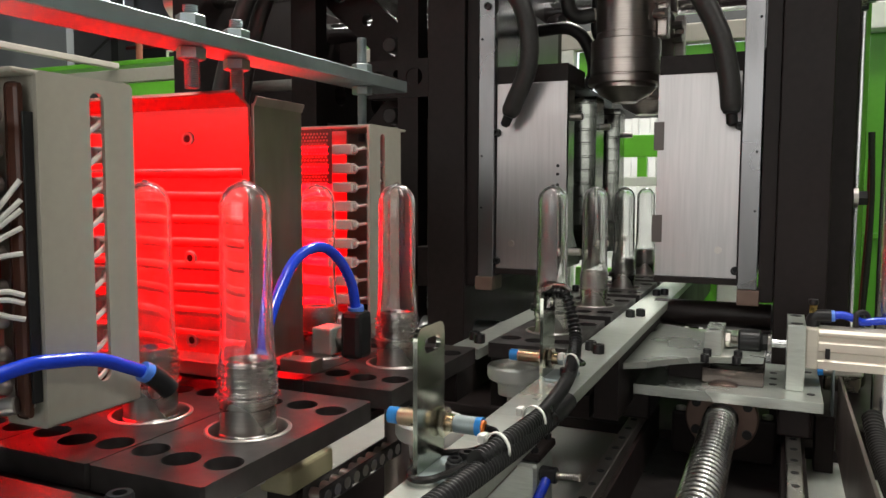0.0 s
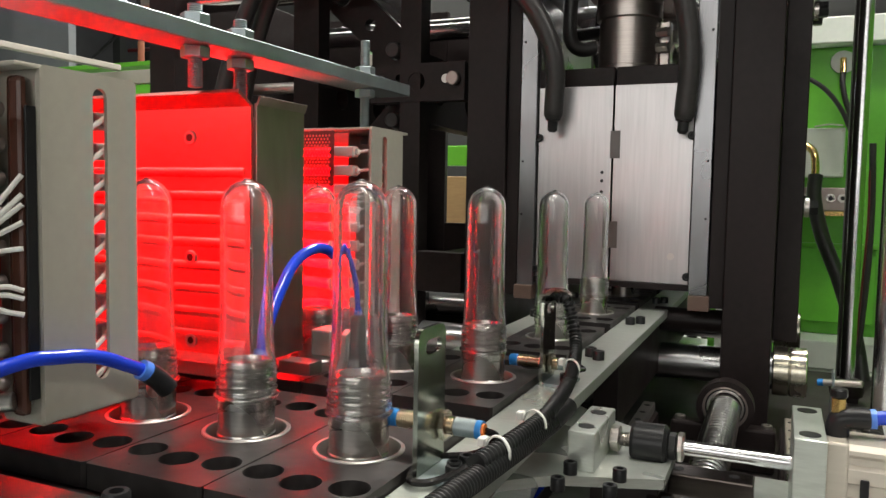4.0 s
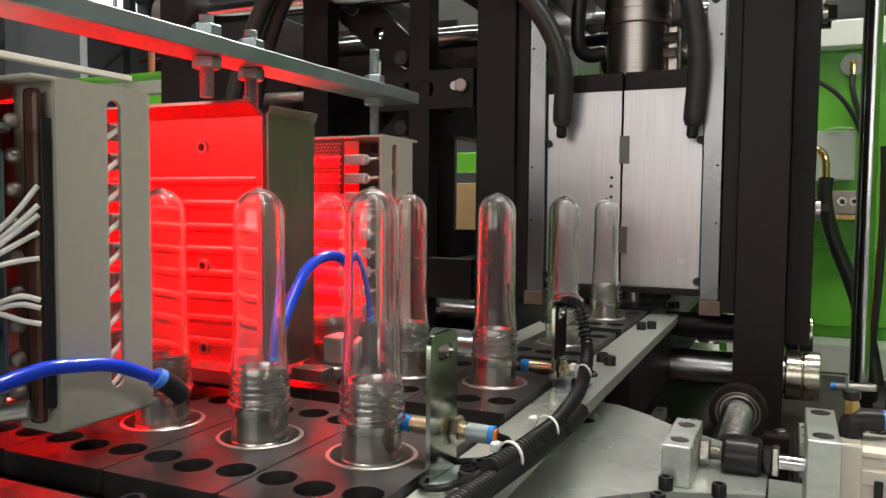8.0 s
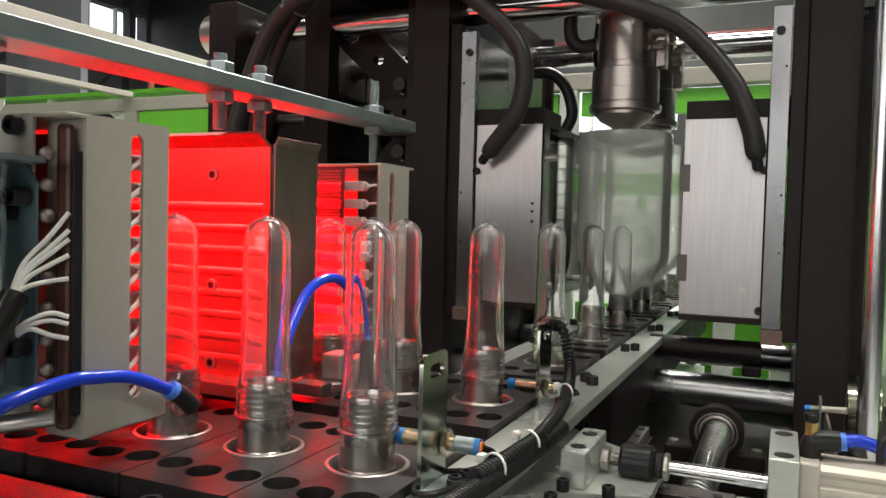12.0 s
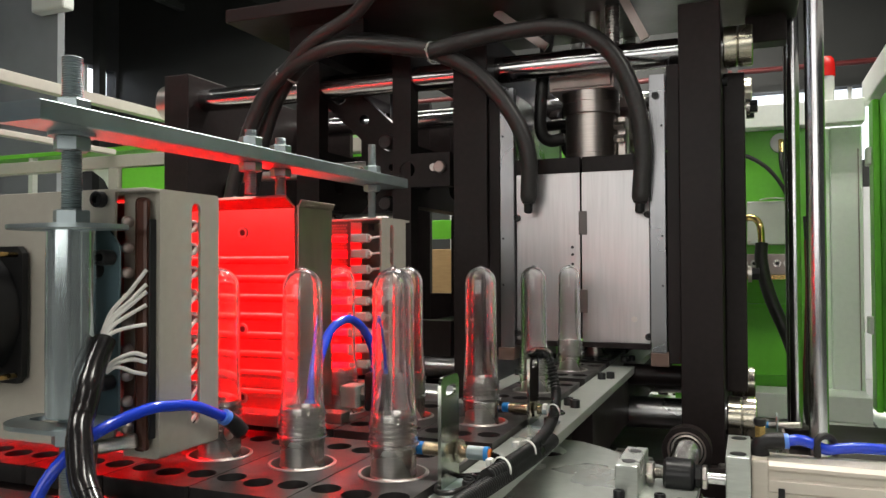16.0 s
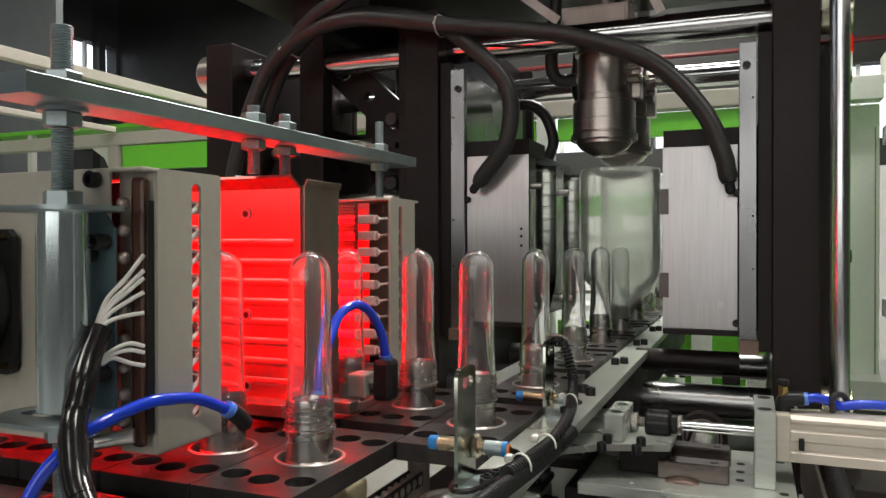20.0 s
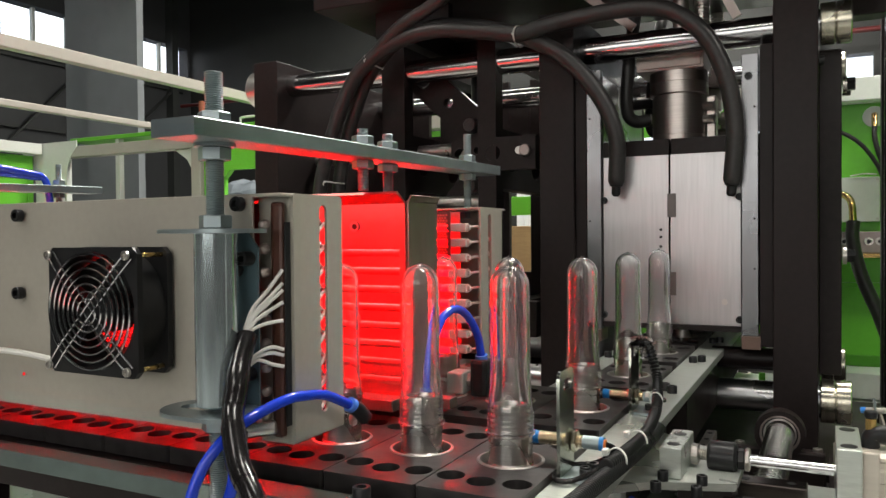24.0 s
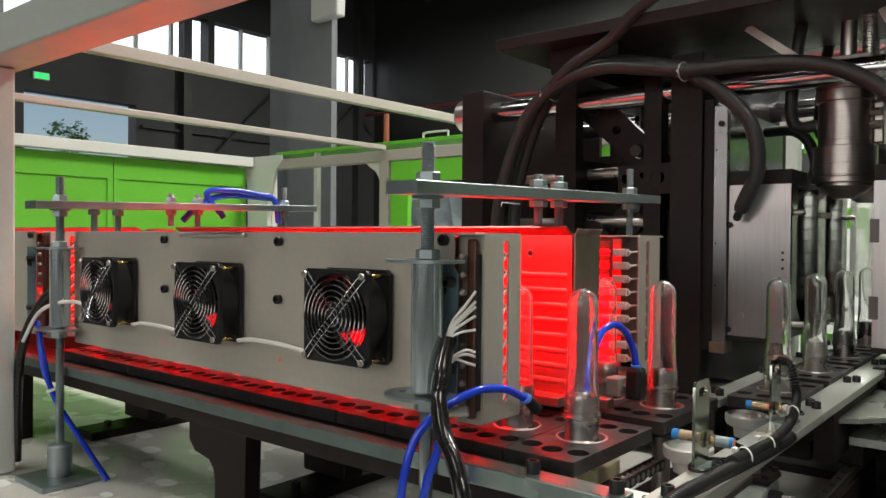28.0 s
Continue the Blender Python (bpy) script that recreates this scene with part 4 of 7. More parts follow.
MF, MB = 1.316, 1.815


def mould_half(side):
    """Half of the two-cavity mould with its shield, adapter plate, platen and strip. side -1 is the inner half."""
    s = side
    t = thing("mould_half", "black and steel mould half behind a brushed stainless shield, ribbed cavity", "mould", "mould halves")

    def X(v):
        return XS + s * v

    def bx(name, u0, u1, y0, y1, z0, z1, material, bevel=0.001, label="", parent=None):
        a, b = sorted((X(u0), X(u1)))
        return part(name, box(new_bm(), a, b, y0, y1, z0, z1, bevel), material, parent or t, label)

    # ribbed cavity block
    bm = new_bm()
    rings = []
    n = 22
    levels = [(1.058, 0.030), (1.070, 0.030)]
    z = 1.075
    while z < 1.345:
        for dz, r in ((0.0, 0.0864), (0.0215, 0.0864), (0.0225, 0.0830), (0.0248, 0.0830)):
            levels.append((z + dz, min(r, 0.030 + max(0.0, z + dz - 1.07) * 1.1)))
        z += 0.0262
    for z, r in levels + [(1.372, 0.0850)]:
        pts = [Vector((X(0.155), MF, z)), Vector((X(0.001), MF, z))]
        for yc in MID_Y:
            for i in range(n + 1):
                a = math.pi * i / n
                pts.append(Vector((X(0.001 + r * math.sin(a)), yc - r * math.cos(a), z)))
        pts += [Vector((X(0.001), MB, z)), Vector((X(0.155), MB, z))]
        rings.append(pts)
    skin(bm, rings)
    part("cavity_block", bm, CAVITY, t, "steel mould block with ribbed cavities")
    if s < 0:
        for y in (MF + 0.014, (MID_Y[0] + MID_Y[1]) / 2, MB - 0.016):
            for z in (1.315, 1.085):
                part("guide_pin", cyl(new_bm(), (X(0.004), y, z), (X(-0.020), y, z), 0.0062, 16, chamfer=0.0016), STEEL, t, "short steel guide pin")
    if s < 0:
        part("water_hose", tube(new_bm(), [(-0.310, 1.60, 1.520), (-0.264, 1.58, 1.5185), (-0.238, 1.58, 1.514), (-0.215, 1.58, 1.495), (-0.200, 1.58, 1.465), (-0.193, 1.58, 1.427), (-0.205, 1.58, 1.3955)], 0.0125, 12, 6), RUBBER, t, "black rubber hose to the rear cavity")
    bx("top_plate", 0.002, 0.158, MF - 0.004, MF + 0.115, 1.3735, 1.404, BLACK)
    bx("top_plate", 0.030, 0.158, MF + 0.120, MB, 1.3735, 1.395, BLACK)
    # front shield and latch
    bx("shield", 0.0015, 0.126, 1.3065, 1.3095, 1.054, 1.3735, SHEET, 0.0006, "brushed stainless shield sheet")
    bx("shield_core", 0.004, 0.150, 1.3100, 1.3155, 1.054, 1.3735, BLACK)
    bx("foot_strip", 0.002, 0.150, 1.302, 1.330, 1.044, 1.0535, BLACK)
    if s > 0:
        for z0, z1 in ((1.255, 1.300), (1.108, 1.152)):
            bx("latch_plate", -0.004, 0.012, 1.3045, 1.3062, z0, z1, SMOKED, 0.0004)
    else:
        for u, z in ((0.016, 1.232), (0.016, 1.218), (0.016, 1.20)):
            part("set_screw", cyl(new_bm(), (X(u), 1.3050, z), (X(u), 1.3064, z), 0.0028, 10), PLASTIC, t)
    part("sight_plug", cyl(new_bm(), (X(0.098), 1.3040, 1.098), (X(0.098), 1.3064, 1.098), 0.0055, 16), STEEL, t)
    for z in (1.290, 1.067):
        cap_screw(t, (X(0.124), 1.3064, z), (0, -1, 0), 0.0065, 0.010)
    # alu strip, adapter plate and platen
    bx("side_strip", 0.128, 0.156, 1.296, 1.3155, 1.039, 1.544, EDGESTRIP, 0.001, "bright polished steel edge strip")
    cap_screw(t, (X(0.140), 1.296, 1.505), (0, -1, 0), 0.0065, 0.006)
    for z in (1.25, 1.16, 1.45):
        part("strip_screw", cyl(new_bm(), (X(0.150), 1.2945, z), (X(0.150), 1.2962, z), 0.002, 8), PLASTIC, t)
    bx("strip_block", 0.128, 0.160, 1.292, 1.345, 1.015, 1.0385, BROWNFLANGE, 0.001)
    bx("adapter_plate", 0.158, 0.180, 1.300, 1.840, 1.020, 1.560, BLACK)
    bx("liner", 0.1555, 0.1578, 1.318, 1.800, 1.408, 1.556, EDGESTRIP, 0.0005, "polished steel liner sheet")
    p = thing("moving_platen", "thick black steel clamp platen beside the mould", "platen", "clamp platens")
    bx("slab", 0.1803, 0.252, 1.290, 1.860, 0.820, 1.665, BLACK, 0.002, parent=p)
    for z in (1.530, 0.90):
        cap_screw(p, (X(0.2525), 1.345, z), (s, 0, 0), 0.0078, 0.009, "slab_screw")
    return t, p


RAMS = []


def clamp():
    g = thing("tie_bar_frame", "chromed tie bars with end nuts and a black end plate", "clamp frame")
    for y in (1.360, 1.790):
        for z, r in ((1.597, 0.0265), (0.920, 0.0290)):
            part("tie_bar", cyl(new_bm(), (-1.200, y, z), (0.126, y, z), r, 32, chamfer=0.002), CHROME if z > 1 else LOWBAR, g, "polished chrome tie bar")
            part("nut", cyl(new_bm(), (0.083, y, z), (0.1075, y, z), 0.037 if z > 1 else 0.039, 40, chamfer=0.002), NUTSTEEL, g)
            part("nut", cyl(new_bm(), (0.1082, y, z), (0.133, y, z), 0.037 if z > 1 else 0.039, 40, chamfer=0.002), NUTSTEEL, g)
            part("end_nut", cyl(new_bm(), (-1.213, y, z), (-1.164, y, z), 0.044, 36, chamfer=0.010), STEEL, g)
    part("end_plate", box(new_bm(), -1.163, -1.092, 1.300, 1.850, 0.820, 1.650, 0.002), BLACK, g)
    part("thrust_plate", box(new_bm(), 0.0805, 0.118, 1.405, 1.590, 0.960, 1.560, 0.002), BLACK, g)
    for z in (1.500, 1.180):
        b = new_bm()
        cyl(b, (0.120, 1.44, z), (0.127, 1.44, z), 0.016, 20)
        part("washer", b, STEEL, g)
        part("hex_bolt", hexa(new_bm(), (0.127, 1.44, z), (0.141, 1.44, z), 0.013), PLASTIC, g)
        part("hex_bolt", hexa(new_bm(), (0.1205, 1.50, z), (0.135, 1.50, z), 0.013), PLASTIC, g)
    # toggle links between the end plate and the inner platen
    k = thing("toggle_gear", "black toggle plates with round holes and bright pins", "toggle clamp")
    for x0, x1 in ((-0.815, -0.757), (-0.577, -0.535)):
        hol = [disc(1.42, 1.385, 0.022, 24), disc(1.58, 1.385, 0.030, 20), disc(1.72, 1.385, 0.022, 16)]
        hol += [[(1.37, z0), (1.81, z0), (1.81, z1), (1.37, z1)] for z0, z1 in ((0.86, 1.01), (1.07, 1.325), (1.455, 1.625))]
        bm = holed_plate([(1.330, 0.83), (1.840, 0.83), (1.840, 1.650), (1.330, 1.650)], hol, x1 - x0)
        bmesh.ops.transform(bm, matrix=Matrix(((0, 0, 1, x1), (1, 0, 0, 0), (0, 1, 0, 0), (0, 0, 0, 1))), verts=bm.verts)
        part("toggle_plate", bm, BLACK, k)
    for z in (1.42, 1.30, 1.05):
        part("pin", cyl(new_bm(), (-0.755, 1.40, z), (-0.579, 1.40, z), 0.014, 20), STEEL, k)
        part("pin", cyl(new_bm(), (-1.090, 1.46, z), (-0.818, 1.46, z), 0.012, 20), STEEL, k)
    bar = holed_plate([(-0.640, 1.362), (-0.446, 1.362), (-0.446, 1.432), (-0.640, 1.432)], [disc(-0.542, 1.399, 0.017, 24), disc(-0.578, 1.406, 0.008, 16), disc(-0.618, 1.399, 0.014, 20)], 0.030)
    bmesh.ops.transform(bar, matrix=Matrix.Translation((0, 1.328, 0)) @ pose(0, 0, 0, 90, 0, 0), verts=bar.verts)
    part("holed_bar", bar, BLACK, k, "black link bar with round holes")
    part("pin_end", cyl(new_bm(), (-0.466, 1.316, 1.401), (-0.466, 1.3278, 1.401), 0.0125, 20, chamfer=0.002), SHADESHEET, k)
    part("pin_end", cyl(new_bm(), (-0.480, 1.320, 1.401), (-0.480, 1.3278, 1.401), 0.008, 16), STEEL, k)
    part("cross_bar", box(new_bm(), -0.757, -0.446, 1.330, 1.36, 1.010, 1.085, 0.002), BLACK, k)
    # slanting link arms with pin bores
    for x0, z0, x1, z1, y in ((-0.735, 1.265, -0.618, 1.150, 1.372), (-0.735, 1.215, -0.618, 1.335, 1.400), (-0.745, 1.585, -0.618, 1.470, 1.400)):
        along = Vector((x1 - x0, z1 - z0))
        n = along.length
        arm = holed_plate(oblong(n / 2, 0, n / 2 + 0.038, 0.038, 10), [disc(0.0, 0, 0.018, 20), disc(n * 0.5, 0, 0.012, 16), disc(n, 0, 0.018, 20)], 0.022)
        bmesh.ops.transform(arm, matrix=Matrix.Translation((x0, y, z0)) @ Matrix.Rotation(-math.atan2(along.y, along.x), 4, 'Y') @ pose(0, 0, 0, 90, 0, 0), verts=arm.verts)
        part("link_arm", arm, BLACK, k)
        for d in (0.0, 1.0):
            part("link_pin", cyl(new_bm(), (x0 + along.x * d, y - 0.026, z0 + along.y * d), (x0 + along.x * d, y + 0.004, z0 + along.y * d), 0.0150, 20, chamfer=0.002), TILE, k)
    part("hook_plate", box(new_bm(), -0.700, -0.560, 1.340, 1.352, 1.09, 1.14, 0.003), TILE, k)
    # rear wall of the clamp, in strips with gaps between them
    for x0, x1, z0, z1 in ((-1.200, -0.972, 0.82, 1.66), (-0.935, -0.716, 0.82, 1.66), (-0.652, -0.44, 0.82, 1.66), (-0.9715, -0.9355, 0.82, 1.52), (-0.7155, -0.6525, 1.38, 1.60), (-0.7155, -0.6525, 0.82, 1.12)):
        part("rear_strip", box(new_bm(), x0, x1, 1.862, 1.880, z0, z1, 0.001), BLACK, k)
    part("air_cylinder", cyl(new_bm(), (-0.690, 1.62, 1.44), (-0.690, 1.62, 1.64), 0.030, 28, chamfer=0.003), PLASTIC, k, "dark glossy upright cylinder")
    # crown: top plate, bracing
    c = thing("crown_plate", "dark steel crown plate over the clamp", "top plate")
    part("plate", box(new_bm(), -0.909, 0.22, 1.200, 1.64, 1.717, 1.745, 0.002), BLACK, c)
    part("web", box(new_bm(), -0.80, -0.75, 1.32, 1.59, 1.665, 1.717), BLACK, c)
    for y in (1.28, 1.60):
        part("gusset", box(new_bm(), -0.80, -0.62, y, y + 0.02, 1.66, 1.717), BLACK, c)
    for x0, z0, x1, z1, y in ((-0.353, 1.716, -0.248, 1.632, 1.350), (-0.099, 1.716, -0.058, 1.632, 1.365)):
        d = Vector((x1 - x0, 0, z1 - z0)).normalized()
        n = Vector((-d.z, 0, d.x)) * 0.0085
        quad = [Vector((x0, y, z0)) - n, Vector((x1, y, z1)) - n, Vector((x1, y, z1)) + n, Vector((x0, y, z0)) + n]
        part("strut", skin(new_bm(), [quad, [v + Vector((0, 0.008, 0)) for v in quad]]), SHADESHEET, c, "bare flat steel strut")
    part("pillar", box(new_bm(), 0.12, 0.20, 1.58, 1.635, 1.66, 1.717, 0.003), BLACK, c)
    part("bed", box(new_bm(), -1.25, 0.45, 1.25, 1.90, 0.801, 0.818, 0.002), BLACK, c)
    # bottom-mould rams above the cavities
    for yc in MID_Y:
        m = thing("base_mould_ram", "turned steel ram with a domed foot above the cavity", "ram", "base mould rams")
        prof = [(0.0, 1.302), (0.022, 1.303), (0.024, 1.306), (0.046, 1.318), (0.052, 1.326), (0.0540, 1.327), (0.0540, 1.333), (0.0640, 1.3335), (0.0655, 1.335), (0.0655, 1.345), (0.0640, 1.3465), (0.0575, 1.347), (0.0575, 1.350),
                (0.0612, 1.3505), (0.0612, 1.372), (0.0600, 1.3725), (0.0600, 1.3745), (0.0612, 1.375), (0.0612, 1.409), (0.0600, 1.4105), (0.0520, 1.411), (0.0520, 1.4215), (0.0508, 1.422), (0.0508, 1.4235), (0.0520, 1.424),
                (0.0520, 1.4985), (0.0500, 1.499), (0.0500, 1.503), (0.0560, 1.5035), (0.0570, 1.5045), (0.0570, 1.5255), (0.0555, 1.526), (0.0555, 1.5275), (0.0570, 1.528), (0.0570, 1.5485), (0.0, 1.5485)]
        part("body", lathe(new_bm(), prof, 48, (XS - 0.004, yc, 0)), RAMSTEEL, m)
        RAMS.append(m)
        part("head_block", box(new_bm(), XS - 0.078, XS + 0.052, yc - 0.055, yc + 0.055, 1.5485, 1.592, 0.002), SHADESHEET, m)
        part("key_plate", box(new_bm(), XS - 0.072, XS + 0.046, yc - 0.060, yc - 0.0555, 1.553, 1.586, 0.001), SHADESHEET, m)
        for z in (1.452, 1.478):
            part("port_fitting", hexa(new_bm(), (XS + 0.046, yc - 0.014, z), (XS + 0.068, yc - 0.020, z), 0.0085), STEEL, m)
        part("port_block", box(new_bm(), XS + 0.049, XS + 0.068, yc - 0.005, yc + 0.030, 1.415, 1.500, 0.003), RAMSTEEL, m)
        part("stem", cyl(new_bm(), (XS, yc, 1.592), (XS, yc, 1.90), 0.016, 20), STEEL, m)
        part("elbow", tube(new_bm(), [(XS - 0.058, yc - 0.02, 1.458), (XS - 0.085, yc - 0.03, 1.455), (XS - 0.10, yc - 0.04, 1.475), (XS - 0.098, yc - 0.045, 1.54), (XS - 0.085, yc - 0.04, 1.66), (XS - 0.08, yc, 1.735)], 0.013, 12), RUBBER, m, "black rubber cooling hose")
        part("fitting", hexa(new_bm(), (XS - 0.076, yc - 0.026, 1.457), (XS - 0.055, yc - 0.018, 1.459), 0.011), STEEL, m)
        b = new_bm()
        for z in [1.60 + 0.006 * i for i in range(20)]:
            cyl(b, (XS + 0.045, yc - 0.03, z), (XS + 0.045, yc - 0.03, z + 0.004), 0.014, 16)
        cyl(b, (XS + 0.045, yc - 0.03, 1.592), (XS + 0.045, yc - 0.03, 1.735), 0.009, 12)
        part("spring", b, STEEL, m)


clamp()
HALVES = {s: mould_half(s) for s in (-1, 1)}


# ---- pusher carriage of the transfer line ----
def carriage():
    c = thing("pusher_carriage", "steel carriage plate with an air cylinder on linear rails", "carriage")
    part("plate", box(new_bm(), -0.087, 0.143, 0.592, 0.800, 0.918, 0.932, 0.001), BRIGHTALU, c)
    part("riser", box(new_bm(), -0.050, 0.005, 0.655, 0.770, 0.9322, 0.9635, 0.001), BLACK, c)
    for y in (0.652, 0.727):
        part("guide_bar", box(new_bm(), -0.004, 0.074, y - 0.014, y + 0.014, 0.9322, 0.9530, 0.0015), SLIDEBAR, c, "dark browned steel slide bar")
        for x in (0.012, 0.058):
            part("bar_hole", cyl(new_bm(), (x, y, 0.9529), (x, y, 0.9534), 0.0045, 14), PLASTIC, c)
    for x, y in ((0.085, 0.665), (0.085, 0.70), (0.085, 0.735), (0.130, 0.63), (0.130, 0.76)):
        part("sunk_screw", cyl(new_bm(), (x, y, 0.9315), (x, y, 0.9325), 0.0050, 14), PLASTIC, c)
    for x in (-0.088, 0.111):
        part("runner_block", box(new_bm(), x - 0.020, x + 0.020, 0.615, 0.775, 0.878, 0.9175, 0.003), BLACK, c)
    part("screw_nut", cyl(new_bm(), (0.024, 0.625, 0.890), (0.024, 0.640, 0.890), 0.046, 40, chamfer=0.002), BROWNFLANGE, c, "browned steel nut flange")
    part("nut_body", cyl(new_bm(), (0.024, 0.6405, 0.890), (0.024, 0.700, 0.890), 0.030, 32), PLASTIC, c)
    for a in (30, 150, 210, 330):
        part("flange_screw", cyl(new_bm(), (0.024 + 0.037 * math.cos(radians(a)), 0.620, 0.890 + 0.037 * math.sin(radians(a))), (0.024 + 0.037 * math.cos(radians(a)), 0.625, 0.890 + 0.037 * math.sin(radians(a))), 0.006, 14), PLASTIC, c)
    part("bracket", box(new_bm(), 0.100, 0.122, 0.640, 0.740, 0.9322, 1.018, 0.001), BRIGHTALU, c, "upright aluminium end bracket")
    for y in (0.655, 0.725):
        part("bracket_hole", cyl(new_bm(), (0.111, y, 1.0178), (0.111, y, 1.0185), 0.0075, 18), PLASTIC, c)
    # square profile cylinder
    b = new_bm()
    prof = [(-0.022, -0.026), (0.022, -0.026), (0.022, -0.016), (0.019, -0.013), (0.019, -0.004), (0.022, -0.002), (0.022, 0.008), (0.019, 0.011), (0.019, 0.016), (0.022, 0.019), (0.022, 0.022), (0.018, 0.026), (-0.018, 0.026), (-0.022, 0.022)]
    skin(b, [[Vector((x, 0.690 - y, 0.984 + z)) for y, z in prof] for x in (0.138, 0.330)])
    for f in b.faces:
        f.smooth = False
    cy = part("cylinder_barrel", b, CYLALU, c, "pale anodised air cylinder")
    for x0, x1 in ((0.1225, 0.138), (0.330, 0.356)):
        part("cylinder_head", box(new_bm(), x0, x1, 0.667, 0.713, 0.957, 1.011, 0.002), CYLALU, cy)
    el = part("tube_elbow", tube(new_bm(), [(0.131, 0.690, 1.011), (0.131, 0.690, 1.020), (0.136, 0.690, 1.0245), (0.152, 0.692, 1.0255)], 0.0085, 14, 6), PLASTIC, cy, "black push-in elbow")
    part("brass_stem", hexa(new_bm(), (0.131, 0.690, 1.028), (0.131, 0.690, 1.040), 0.0055), BRASS, el)
    part("knob", cyl(new_bm(), (0.131, 0.690, 1.040), (0.131, 0.690, 1.047), 0.0062, 14, chamfer=0.001), PLASTIC, el)
    part("release_collar", cyl(new_bm(), (0.152, 0.692, 1.0255), (0.157, 0.692, 1.0260), 0.0075, 16), BLUELIGHT, el)
    part("air_tube", tube(new_bm(), [(0.155, 0.692, 1.026), (0.166, 0.694, 1.0275), (0.178, 0.697, 1.024), (0.190, 0.702, 1.0185), (0.203, 0.704, 1.020), (0.222, 0.706, 1.0215), (0.26, 0.71, 1.020), (0.33, 0.715, 1.014), (0.42, 0.72, 0.99)], 0.0054, 14, 7), BLUETUBE, cy, "bright blue air tube")
    part("tube_clip", tube(new_bm(), [(0.182, 0.694, 1.012), (0.182, 0.694, 1.028), (0.190, 0.700, 1.032), (0.197, 0.706, 1.026), (0.198, 0.708, 1.012)], 0.0035, 10, 6), RUBBER, cy)
    part("barrel_port", box(new_bm(), 0.146, 0.152, 0.6655, 0.6675, 0.972, 0.986, 0.0008), PLASTIC, cy)
    f = thing("fork_plate", "pale steel fork plate with round bites, block and coupling", "fork")
    out = [(-0.004, 0.640), (-0.082, 0.612), (-0.115, 0.583), (-0.139, 0.553), (-0.186, 0.520), (-0.192, 0.530), (-0.192, 0.572)]
    for yc, r in ((0.600, 0.020), (0.787, 0.030)):
        for i in range(11):
            a = -math.pi / 2 + math.pi * i / 10
            out.append((-0.192 + r * math.cos(a), yc + r * math.sin(a)))
        if yc < 0.7:
            out += [(-0.192, 0.695), (-0.172, 0.700), (-0.168, 0.712), (-0.172, 0.724), (-0.192, 0.728)]
    out += [(-0.190, 0.857), (-0.154, 0.850), (-0.119, 0.825), (-0.095, 0.800), (-0.045, 0.765), (-0.004, 0.750)]
    pl = holed_plate(out, [], 0.008)
    bmesh.ops.translate(pl, verts=pl.verts, vec=(0, 0, 0.972))
    part("fork", pl, BRIGHTALU, f)
    part("block", box(new_bm(), -0.078, -0.056, 0.628, 0.710, 0.9722, 1.004, 0.0012), BRIGHTALU, f)
    for y in (0.646, 0.690):
        part("block_hole", cyl(new_bm(), (-0.067, y, 1.0038), (-0.067, y, 1.0045), 0.0068, 18), PLASTIC, f)
    part("joint_nut", hexa(new_bm(), (-0.0555, 0.690, 0.984), (-0.0475, 0.690, 0.984), 0.0115), STEEL, f)
    part("joint", rod_screw(new_bm(), (-0.0475, 0.690, 0.984), (-0.037, 0.690, 0.984), 0.0062), STEEL, f)
    part("coupling", cyl(new_bm(), (-0.038, 0.690, 0.984), (-0.008, 0.690, 0.984), 0.0165, 28, chamfer=0.003), PLASTIC, f)
    part("coupling_hex", hexa(new_bm(), (-0.0078, 0.690, 0.984), (-0.0008, 0.690, 0.984), 0.0115), PLASTIC, f)
    part("lock_nut", hexa(new_bm(), (-0.0006, 0.690, 0.984), (0.0045, 0.690, 0.984), 0.0125), STEEL, f)
    part("piston_rod", cyl(new_bm(), (0.0047, 0.690, 0.984), (0.120, 0.690, 0.984), 0.0062, 20), CHROME, f)
    for x, y in ((-0.073, 0.632), (-0.035, 0.634), (-0.073, 0.595), (-0.035, 0.597)):
        cap_screw(f, (x, y - 0.012, 0.9722), (0, 0, 1), 0.0055, 0.010)
    return c, f


BLUELIGHT = mat("pale_blue_collar", (0.08, 0.22, 0.72), 0.3, grain=0.05, bump=0.0)
CYLALU = mat("pale_anodised_aluminium", (0.60, 0.545, 0.475), 0.46, metal=0.4, grain=0.06, scale=40, stretch=(0.3, 6, 6), bump=0.03)
CARRIAGE, FORK = carriage()


